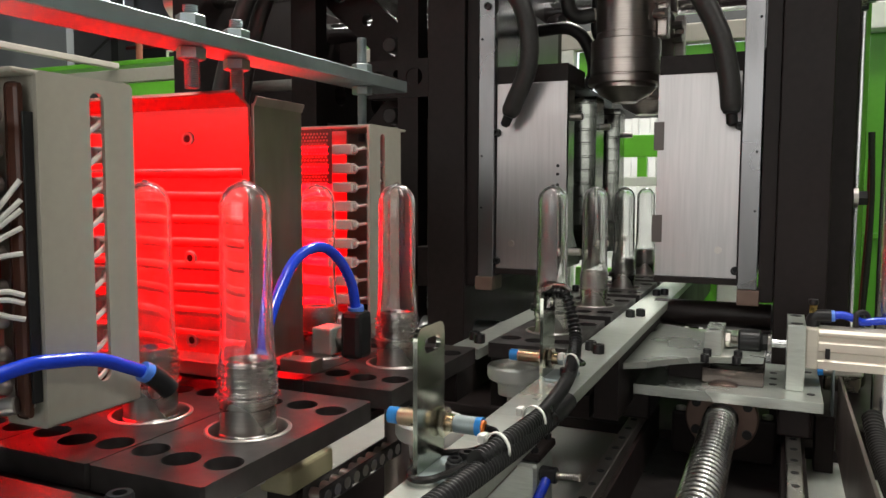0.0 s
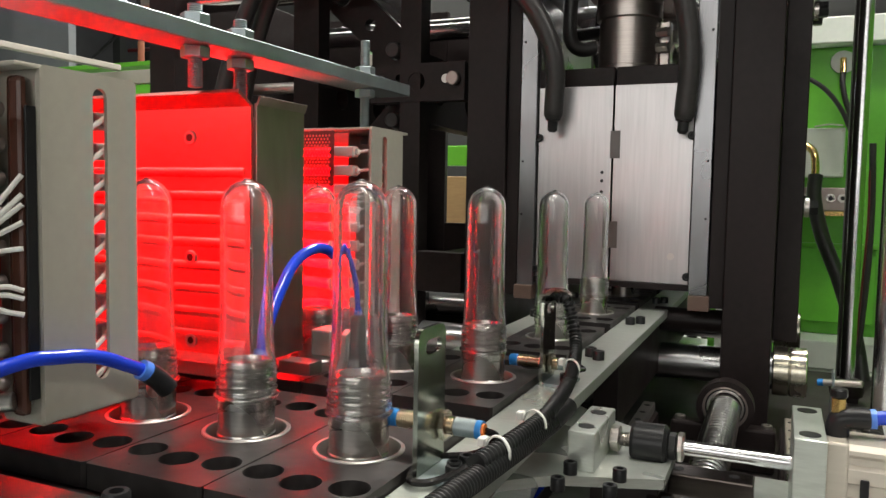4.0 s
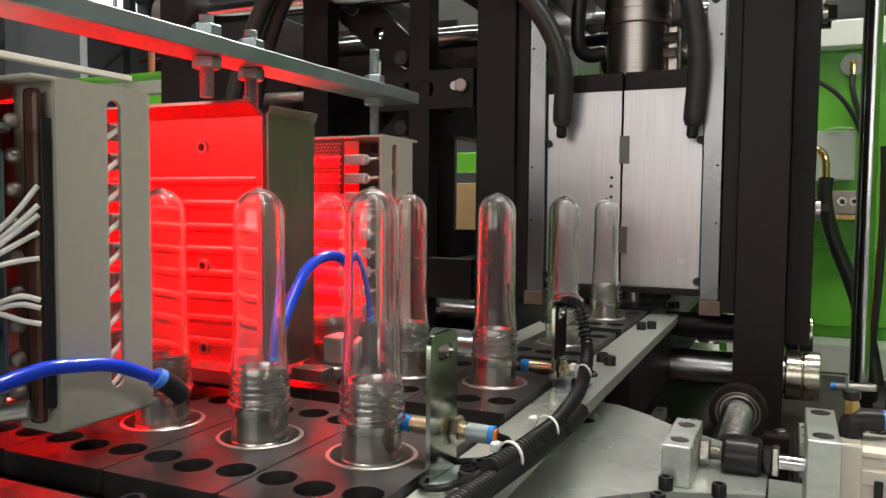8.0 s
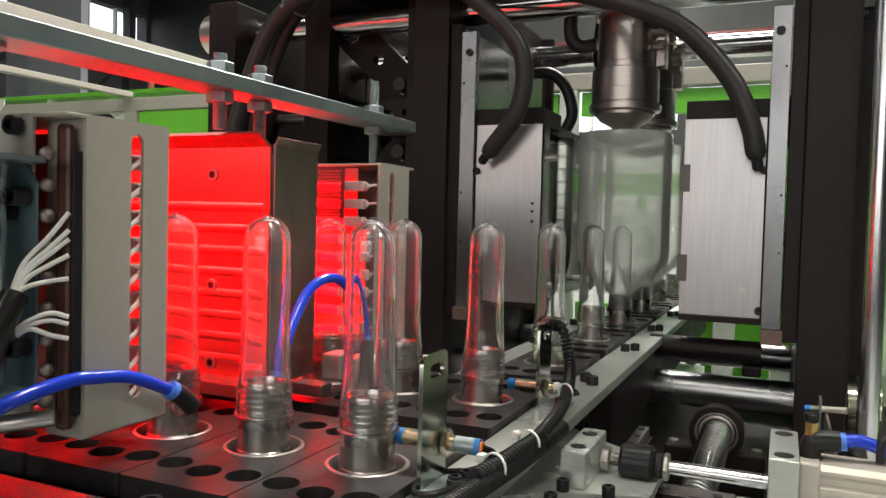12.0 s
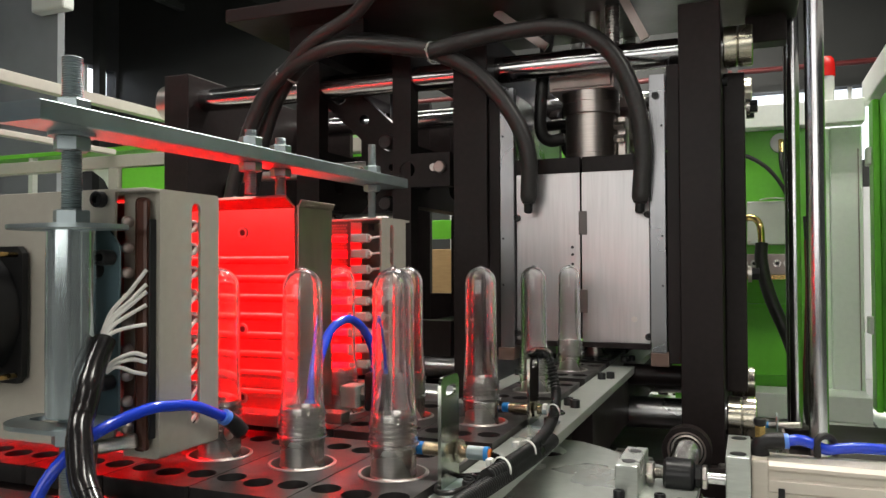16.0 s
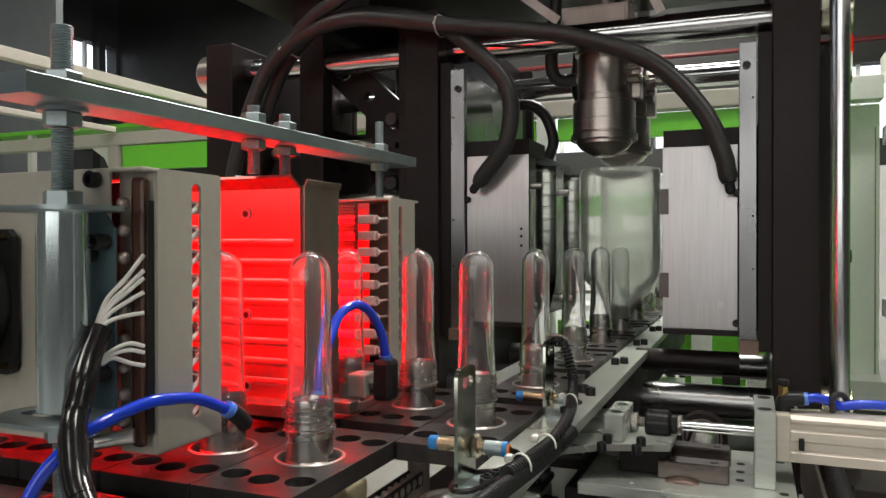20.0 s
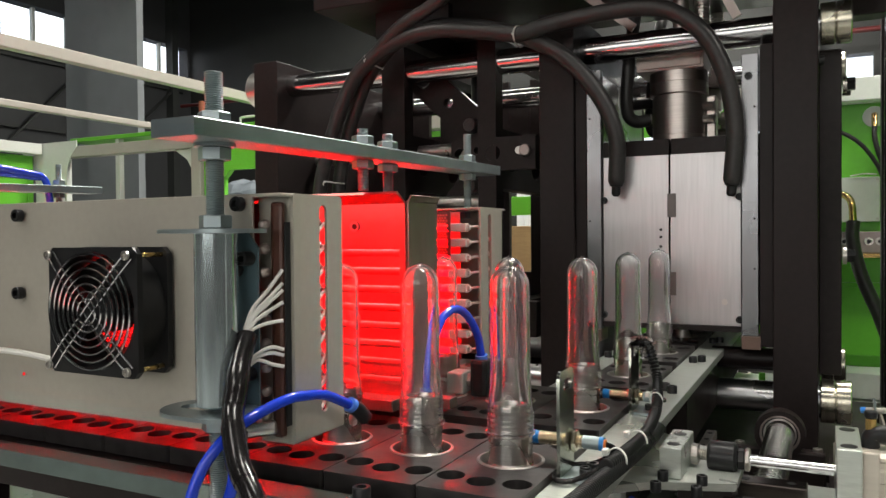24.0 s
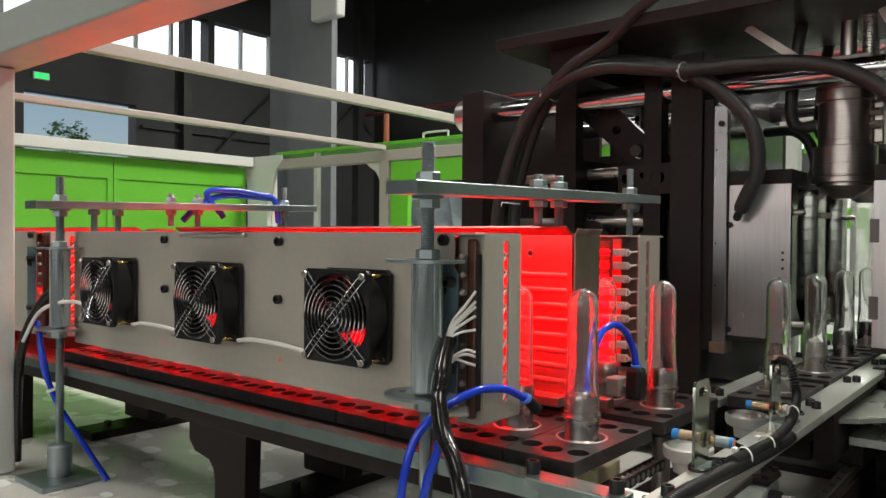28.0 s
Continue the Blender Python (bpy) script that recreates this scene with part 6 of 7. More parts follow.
# ---- under the line: valve block, cylinder, small bits ----
def underworks():
    v = thing("stop_cylinder", "grey aluminium stop cylinder with blue air tube under the rail", "air cylinder")
    part("body", box(new_bm(), -0.204, -0.142, 0.814, 0.876, 0.8005, 0.898, 0.006), BRIGHTALU, v)
    part("cap", box(new_bm(), -0.206, -0.140, 0.812, 0.878, 0.8985, 0.908, 0.003), BLACK, v)
    part("rod", cyl(new_bm(), (-0.173, 0.845, 0.908), (-0.173, 0.845, 0.930), 0.012, 16), STEEL, v)
    part("rod_cap", cyl(new_bm(), (-0.173, 0.845, 0.930), (-0.173, 0.845, 0.936), 0.017, 20, chamfer=0.001), PLASTIC, v)
    for x, y in ((-0.198, 0.820), (-0.148, 0.820), (-0.148, 0.870)):
        cap_screw(v, (x, y, 0.908), (0, 0, 1), 0.0045, 0.006)
    part("fitting", cyl(new_bm(), (-0.142, 0.824, 0.884), (-0.124, 0.824, 0.884), 0.009, 14, chamfer=0.001), PLASTIC, v)
    part("throttle_screw", rod_screw(new_bm(), (-0.124, 0.824, 0.884), (-0.098, 0.824, 0.886), 0.0045), STEEL, v)
    part("tube", tube(new_bm(), [(-0.134, 0.818, 0.880), (-0.136, 0.808, 0.872), (-0.145, 0.788, 0.845), (-0.160, 0.760, 0.806)], 0.0055, 12, 6), BLUETUBE, v)
    for y in (0.44,):
        g = thing("corner_guide", "white nylon guide block under the corner of the track", "guide block", "nylon guide blocks")
        part("block", box(new_bm(), -0.205, -0.140, y - 0.030, y + 0.030, 0.952, 0.972, 0.002), NYLON, g)
        cap_screw(g, (-0.16, y, 0.972), (0, 0, 1), 0.005, 0.006)
    c = thing("corner_plate", "steel corner plate below the carrier track", "plate")
    part("plate", box(new_bm(), -0.160, -0.128, 0.330, 0.700, 0.935, 0.9445, 0.001), SHADESHEET, c)
    part("stop_bar", box(new_bm(), -0.222, -0.130, 0.378, 0.392, 0.945, 0.985, 0.001), BLACK, c)
    k = thing("drive_chain", "oily steel roller chain under the track corner", "chain")
    for i in range(9):
        y = 0.575 + 0.016 * i
        for x in (-0.272, -0.256):
            part("link_plate", box(new_bm(), x - 0.0015, x + 0.0015, y - 0.010, y + 0.010, 0.925 + 0.0022 * (i % 2), 0.941, 0.002), TILE, k)
        part("roller", cyl(new_bm(), (-0.274, y, 0.933), (-0.254, y, 0.933), 0.0052, 12), STEEL, k)
    part("tension_post", cyl(new_bm(), (-0.265, 0.722, 0.80), (-0.265, 0.722, 0.972), 0.013, 20, chamfer=0.002), SHADESHEET, k)
    part("post_cap", cyl(new_bm(), (-0.265, 0.722, 0.972), (-0.265, 0.722, 0.984), 0.0155, 20, chamfer=0.002), PLASTIC, k)
    q = thing("chain_guide", "cream plastic chain guide block", "guide block")
    part("block", box(new_bm(), -0.318, -0.286, 0.565, 0.635, 0.930, 0.952, 0.003), CREAM, q)
    part("seat", box(new_bm(), -0.318, -0.286, 0.575, 0.625, 0.8005, 0.930, 0.002), BLACK, q)
    p = thing("pale_bracket", "pale painted bracket under the lane front", "bracket")
    part("plate", box(new_bm(), -0.34, -0.13, 0.336, 0.348, 0.935, 0.952, 0.001), BASEPAINT, p)
    r = thing("lower_shaft", "dark round shaft under the mould", "shaft")
    part("shaft", cyl(new_bm(), (-0.10, 1.345, 0.992), (0.078, 1.345, 0.992), 0.020, 24), BLACK, r)
    part("seat", box(new_bm(), 0.050, 0.079, 1.330, 1.360, 0.955, 0.973, 0.003), BLACK, r)


CARDBOARD = mat("brown_cardboard", (0.36, 0.23, 0.11), 0.8, grain=0.15, scale=30, stretch=(1, 1, 6), bump=0.04, wear=0.2)
CREAM = mat("cream_plastic", (0.42, 0.38, 0.24), 0.5, grain=0.15, scale=40, bump=0.03)
underworks()


def poles():
    for x, y, z0, z1, r in ((0.222, 1.215, 0.870, 2.30, 0.0145), (0.212, 1.640, 0.86, 2.30, 0.0125)):
        p = thing("guide_pole", "tall polished chrome guide pole beside the clamp", "pole", "chrome guide poles")
        part("rod", cyl(new_bm(), (x, y, z0), (x, y, z1), r, 28), POLECHROME, p)
        part("foot", lathe(new_bm(), [(0.0, z0 - 0.03), (0.028, z0 - 0.03), (0.030, z0 - 0.02), (0.030, z0 - 0.004), (0.022, z0), (0.0, z0)], 24, (x, y, 0)), BLACK, p)
        part("stand", box(new_bm(), x - 0.02, x + 0.02, y - 0.015, y + 0.02, 0.80, z0 - 0.03, 0.002), BLACK, p)
    e = thing("edge_post", "dark steel post with cables beside the pole", "post")
    part("post", box(new_bm(), 0.196, 0.2035, 1.66, 1.70, 0.80, 2.30, 0.001), BLACK, e)
    part("cable", tube(new_bm(), [(0.235, 1.66, 1.30), (0.240, 1.67, 1.18), (0.238, 1.67, 1.05), (0.23, 1.68, 0.90)], 0.006, 10, 6), RUBBER, e)
    part("red_lead", tube(new_bm(), [(0.232, 1.655, 1.25), (0.234, 1.66, 1.15), (0.230, 1.66, 1.04), (0.226, 1.67, 0.92)], 0.002, 8, 6), REDLEAD, e)


REDLEAD = mat("red_lead", (0.09, 0.012, 0.012), 0.4, grain=0.05, bump=0.0)
poles()


# ---- enclosure and cabinets round the clamp ----
def framed_panel(x0, x1, y0, y1, z0, z1, name, label):
    """A green door leaf: panel, raised rim and a recessed field."""
    t = thing(name, label, "cabinet door", "green cabinet doors")
    along_x = (x1 - x0) > (y1 - y0)
    part("leaf", box(new_bm(), x0, x1, y0, y1, z0, z1, 0.004), GREEN, t)
    e = 0.03
    lo, hi = (x0, x1) if along_x else (y0, y1)
    bars = [(lo, hi, z0, z0 + e), (lo, hi, z1 - 0.12, z1), (lo, lo + e, z0 + e, z1 - 0.12), (hi - e, hi, z0 + e, z1 - 0.12)]
    for a, b, c, d in bars:
        if along_x:
            part("rim", box(new_bm(), a, b, y0 - 0.010, y0 - 0.0005, c, d, 0.002), GREEN, t)
        else:
            part("rim", box(new_bm(), x1 + 0.0005, x1 + 0.010, a, b, c, d, 0.002), GREEN, t)
    return t


def enclosure():
    f = thing("enclosure_frame", "white painted square-tube enclosure frame round the machine", "frame")
    bars = [
        (-3.73, 0.16, 2.57, 2.63, 1.655, 1.712), (-3.76, -3.70, -0.60, 2.560, 1.680, 1.738),
        (-2.63, -2.57, 2.565, 2.625, 0.80, 1.655), (-3.76, -3.70, 2.57, 2.63, 0.0, 1.655), (-3.60, -3.55, 2.575, 2.625, 0.0, 1.655),
        (-2.620, -2.580, 0.20, 2.565, 1.712, 1.737), (-2.625, -2.575, 0.20, 3.60, 1.925, 1.972), (-2.63, -2.57, 3.60, 3.66, 0.0, 1.972), (-2.63, -2.57, 0.14, 0.20, 0.0, 1.972),
        (-1.60, -1.54, 2.57, 2.625, 0.80, 1.655), (-0.62, -0.56, 2.57, 2.625, 0.80, 1.655), (0.100, 0.160, 2.57, 2.63, 0.0, 1.655),
        (-3.70, 0.10, 2.575, 2.615, 0.760, 0.800),
    ]
    for r in bars:
        # tubes across x = -2.6 take the white with shade painted in
        part("tube", box(new_bm(), *r, 0.004), RAILSHADE if r[0] < -2.61 and r[1] > -2.59 else WHITE, f)
    for x, y, dx, dy in ((-2.57, 2.595, 1, 0), (-2.63, 2.595, -1, 0), (-1.54, 2.60, 1, 0), (-1.60, 2.60, -1, 0)):
        n = Vector((-dy, dx, 0)) * 0.004
        p = Vector((x, y, 1.654))
        tri = [p, p + Vector((dx, dy, 0)) * 0.13, p + Vector((dx, dy, 0)) * 0.05 - Vector((0, 0, 0.05)), p - Vector((0, 0, 0.13))]
        part("gusset", skin(new_bm(), [[v - n for v in tri], [v + n for v in tri]]), WHITE, f)
    flare = holed_plate([(-3.77, 0.0), (-3.525, 0.0), (-3.525, 1.52), (-3.515, 1.60), (-3.49, 1.66), (-3.44, 1.712), (-3.44, 1.742), (-3.90, 1.742), (-3.90, 1.712), (-3.835, 1.66), (-3.785, 1.60), (-3.77, 1.52)], [], 0.006)
    bmesh.ops.transform(flare, matrix=Matrix.Translation((0, 2.5685, 0)) @ pose(0, 0, 0, 90, 0, 0), verts=flare.verts)
    part("corner_plate", flare, WHITE, f, "white flared corner plate")
    part("corner_lip", box(new_bm(), -3.535, -3.525, 2.530, 2.5615, 0.0, 1.52, 0.001), WHITE, f)
    g = thing("portal", "white painted front portal of post and lintel by the oven", "portal")
    part("post", box(new_bm(), -1.490, -1.432, 0.235, 0.295, 0.781, 1.585, 0.004), WHITE, g)
    part("lintel", box(new_bm(), -1.490, 0.20, 0.225, 0.315, 1.586, 1.660, 0.004), PORTALSHADE, g)
    # green leaves
    for y0, y1 in ((1.702, 2.55), (0.852, 1.698), (0.002, 0.848)):
        framed_panel(-3.80, -3.775, y0, y1, 0.30, 1.675, "green_door", "bright green sheet-steel cabinet door in a white frame")
    ob = holed_plate([(-2.56, 0.82), (-1.61, 0.82), (-1.61, 1.650), (-2.56, 1.650)], [[(-2.44, 0.95), (-1.73, 0.95), (-1.73, 1.50), (-1.77, 1.54), (-2.40, 1.54), (-2.44, 1.50)]], 0.03)
    bmesh.ops.transform(ob, matrix=Matrix.Translation((0, 2.58, 0)) @ pose(0, 0, 0, 90, 0, 0), verts=ob.verts)
    d = thing("green_door", "bright green door frame with a wide rounded opening", "cabinet door", "green cabinet doors")
    part("leaf", ob, GREEN, d)
    lid = thing("green_lid", "bright green cover panel with a small white handle", "cover")
    part("panel", box(new_bm(), -3.70, -1.20, 2.73, 2.95, 1.762, 1.784, 0.004), GREEN, lid)
    part("handle", tube(new_bm(), [(-2.50, 2.77, 1.784), (-2.50, 2.77, 1.808), (-2.485, 2.77, 1.817), (-2.345, 2.77, 1.817), (-2.33, 2.77, 1.808), (-2.33, 2.77, 1.784)], 0.006, 8, 4), WHITE, lid)
    part("stay", box(new_bm(), -3.35, -3.32, 2.74, 2.77, 0.0, 1.762), WHITE, lid)
    part("stay", box(new_bm(), -1.30, -1.27, 2.74, 2.77, 0.0, 1.762), WHITE, lid)
    # cabinet behind the clamp, seen through the open mould
    c = thing("rear_cabinet", "green and white cabinet behind the mould", "cabinet")
    for x0, x1 in ((-1.53, -0.63), (-0.55, 0.09)):
        part("top_rail", box(new_bm(), x0, x1, 2.60, 2.63, 1.570, 1.650, 0.003), GREEN, c)
        part("cross_rail", box(new_bm(), x0, x1, 2.60, 2.63, 1.300, 1.372, 0.003), GREEN, c)
        part("low_rail", box(new_bm(), x0, x1, 2.60, 2.63, 1.205, 1.235, 0.003), WHITE, c)
        part("low_leaf", box(new_bm(), x0, x1, 2.60, 2.63, 0.801, 0.930, 0.003), GREEN, c)
        part("brace", box(new_bm(), x0 + 0.2, x0 + 0.23, 2.60, 2.625, 1.236, 1.299), GREEN, c)
    w = thing("outfeed_table", "white outfeed table behind the mould", "table")
    part("top", box(new_bm(), -1.08, 0.05, 2.36, 2.56, 0.985, 1.005, 0.003), WHITE, w)
    for x in (-1.05, 0.02):
        for y in (2.39, 2.53):
            part("leg", box(new_bm(), x - 0.02, x + 0.02, y - 0.02, y + 0.02, 0.0, 0.985, 0.002), WHITE, w)
    q = thing("carton", "brown cardboard carton standing on the outfeed table", "carton")
    part("box", box(new_bm(), -1.06, -0.84, 2.39, 2.53, 1.0052, 1.255, 0.003), CARDBOARD, q)
    part("tape", box(new_bm(), -1.061, -0.839, 2.435, 2.485, 1.2552, 1.2558), CREAM, q, "pale packing tape")
    v = thing("low_guard", "low green guard panel with a white post behind the mould", "guard panel")
    part("panel", box(new_bm(), -0.076, 0.0835, 2.135, 2.150, 0.8005, 0.978, 0.002), GREEN, v)
    part("post", box(new_bm(), -0.057, -0.003, 2.104, 2.1345, 0.8005, 0.978, 0.003), LITWHITE, v)
    part("kerb", box(new_bm(), -0.076, 0.0835, 2.085, 2.1035, 0.8005, 0.815, 0.002), LITWHITE, v)
    o = thing("outfeed_rail", "black outfeed rail that carries the finished bottles", "conveyor rail")
    part("rail", box(new_bm(), XS - 0.016, XS + 0.016, 2.362, 3.90, 1.006, 1.0385, 0.002), BLACK, o)
    for y in (2.75, 3.30, 3.84):
        part("leg", box(new_bm(), XS - 0.016, XS + 0.016, y - 0.016, y + 0.016, 0.0, 1.006, 0.002), BLACK, o)
    for x, y, s, m in ((-0.24, 2.44, 0.030, RUBBER), (-0.18, 2.46, 0.026, REDLEAD), (-0.12, 2.42, 0.024, PLASTIC)):
        tagged(part("rag", lathe(new_bm(), [(0.0, 0.0), (s * 1.6, 0.0), (s * 1.5, s * 0.4), (s * 0.9, s * 0.8), (s * 0.3, s), (0.0, s)], 9, (x, y, 1.0055)), m), "crumpled dark rag on the white table", "rag", "rags")
    # right-hand cabinet with hydraulics
    h = thing("hydraulic_cabinet", "white cabinet with a green back panel", "cabinet")
    part("back_panel", box(new_bm(), 0.085, 0.305, 2.110, 2.125, 0.870, 1.560, 0.002), GREEN, h)
    part("lip", box(new_bm(), 0.085, 0.299, 2.085, 2.1095, 1.080, 1.092, 0.002), GREEN, h)
    part("low_panel", box(new_bm(), 0.085, 0.299, 2.095, 2.1095, 0.900, 1.080, 0.003), GREEN, h)
    part("top_beam", box(new_bm(), 0.085, 0.40, 2.060, 2.125, 1.561, 1.622, 0.003), LITWHITE, h)
    part("sill", box(new_bm(), 0.085, 0.40, 2.000, 2.125, 0.805, 0.869, 0.003), WHITE, h)
    part("ledge", box(new_bm(), 0.24, 0.80, 1.55, 2.30, 0.790, 0.804, 0.003), WHITE, h)
    part("post", box(new_bm(), 0.324, 0.400, 2.126, 2.200, 0.804, 1.5605, 0.004), LITWHITE, h)
    part("post_return", box(new_bm(), 0.306, 0.3235, 2.134, 2.200, 0.870, 1.5605, 0.002), LITWHITE, h)
    part("post_flute", box(new_bm(), 0.3885, 0.3915, 2.1235, 2.1262, 0.86, 1.50, 0.0005), SHADESHEET, h)
    part("side_beam", box(new_bm(), 0.410, 0.470, 0.40, 2.20, 1.622, 1.690, 0.004), WHITE, h)
    part("front_post", box(new_bm(), 0.80, 0.86, 0.34, 0.40, 0.0, 1.690, 0.004), WHITE, h)
    part("front_beam", box(new_bm(), 0.410, 0.86, 0.34, 0.40, 1.622, 1.690, 0.004), WHITE, h)
    part("deck_groove", box(new_bm(), 0.40, 0.406, 1.60, 2.05, 0.8042, 0.8052), PLASTIC, h)
    d = thing("green_door", "bright green cabinet door standing open beside the white post", "cabinet door", "green cabinet doors")
    part("leaf", box(new_bm(), 0.428, 0.452, 1.30, 2.115, 0.83, 1.610, 0.006), GREEN, d)
    part("inner_rib", box(new_bm(), 0.412, 0.4275, 2.03, 2.10, 0.83, 1.610, 0.003), GREEN, d)
    for z in (1.45, 1.02):
        part("hinge", box(new_bm(), 0.402, 0.4155, 2.060, 2.105, z, z + 0.045, 0.003), WHITE, d)
    # beacon
    b = thing("beacon_lamp", "red warning beacon on a white stem", "beacon")
    part("stem", cyl(new_bm(), (0.318, 2.10, 1.622), (0.318, 2.10, 1.690), 0.017, 20), WHITE, b)
    part("dome", lathe(new_bm(), [(0.0, 1.745), (0.010, 1.743), (0.017, 1.735), (0.019, 1.720), (0.020, 1.690), (0.0, 1.690)], 20, (0.318, 2.10, 0)), RED, b)
    # junction box, gauge, hoses
    j = thing("junction_box", "pale grey flat junction box on the green panel", "junction box")
    part("case", box(new_bm(), 0.118, 0.217, 2.082, 2.1095, 1.250, 1.367, 0.003), WHITE, j)
    for x, z in ((0.124, 1.258), (0.211, 1.258), (0.124, 1.36), (0.211, 1.36)):
        part("screw", cyl(new_bm(), (x, 2.080, z), (x, 2.082, z), 0.003, 8), STEEL, j)
    part("gland_wire", tube(new_bm(), [(0.15, 2.08, 1.37), (0.18, 2.075, 1.374), (0.21, 2.08, 1.372)], 0.002, 6, 5), WIRE, j)
    g = thing("pressure_port", "round white port disc with brass fitting and black hose", "hose port")
    bm = lathe(new_bm(), [(0.0, 0.0), (0.026, 0.0), (0.027, 0.003), (0.026, 0.006), (0.0, 0.006)], 32)
    bmesh.ops.transform(bm, matrix=pose(0.205, 2.105, 1.523, 90, 0, 0), verts=bm.verts)
    part("disc", bm, WHITE, g)
    part("fitting", cyl(new_bm(), (0.205, 2.098, 1.530), (0.205, 2.085, 1.495), 0.007, 12), BRASS, g)
    part("hose", tube(new_bm(), [(0.205, 2.085, 1.495), (0.205, 2.078, 1.465), (0.215, 2.07, 1.42), (0.235, 2.06, 1.36)], 0.0065, 10, 6), RUBBER, g)
    part("hose", tube(new_bm(), [(0.085, 2.05, 1.49), (0.12, 2.05, 1.485), (0.17, 2.045, 1.45), (0.21, 2.04, 1.39), (0.24, 2.03, 1.30)], 0.0055, 10, 6), RUBBER, g)
    s = thing("hydraulic_manifold", "brass valve manifold with small fittings", "valve manifold")
    part("shelf", box(new_bm(), 0.085, 0.245, 2.030, 2.0815, 1.158, 1.170, 0.001), BRASS, s)
    part("manifold", box(new_bm(), 0.095, 0.235, 2.050, 2.0815, 1.1705, 1.225, 0.002), SHADESHEET, s)
    for x in (0.11, 0.135, 0.19, 0.215):
        part("valve", cyl(new_bm(), (x, 2.050, 1.20), (x, 2.035, 1.20), 0.010, 14), STEEL, s)
        part("port", cyl(new_bm(), (x, 2.0349, 1.20), (x, 2.031, 1.20), 0.005, 12), PLASTIC, s)
    part("pipe", tube(new_bm(), [(0.09, 2.0, 1.312), (0.125, 1.98, 1.318), (0.143, 1.96, 1.308), (0.150, 1.94, 1.285), (0.152, 1.93, 1.235)], 0.0085, 12, 6), BRASS, s, "bent brass pipe")
    part("thick_hose", tube(new_bm(), [(0.152, 1.93, 1.250), (0.151, 1.92, 1.20), (0.170, 1.90, 1.116), (0.207, 1.89, 1.022), (0.240, 1.87, 0.910), (0.258, 1.85, 0.815)], 0.0155, 14, 8), RUBBER, s, "thick worn black hose")


enclosure()


# ---- small parts behind the cylinder ----
def side_bits():
    s = thing("rod_sensor", "small steel sensor with blue tip on a bracket by the clamp", "sensor")
    part("barrel", rod_screw(new_bm(), (0.150, 1.222, 0.938), (0.196, 1.205, 0.944), 0.0050, 0.0014, 14), STEEL, s)
    part("tip", cyl(new_bm(), (0.143, 1.2245, 0.937), (0.150, 1.222, 0.938), 0.0050, 14), BLUETIP, s)
    part("bracket", box(new_bm(), 0.160, 0.163, 1.205, 1.235, 0.880, 0.956, 0.001), ZINC, s)
    part("foot", box(new_bm(), 0.140, 0.165, 1.200, 1.240, 0.8005, 0.880, 0.002), BLACK, s)




side_bits()


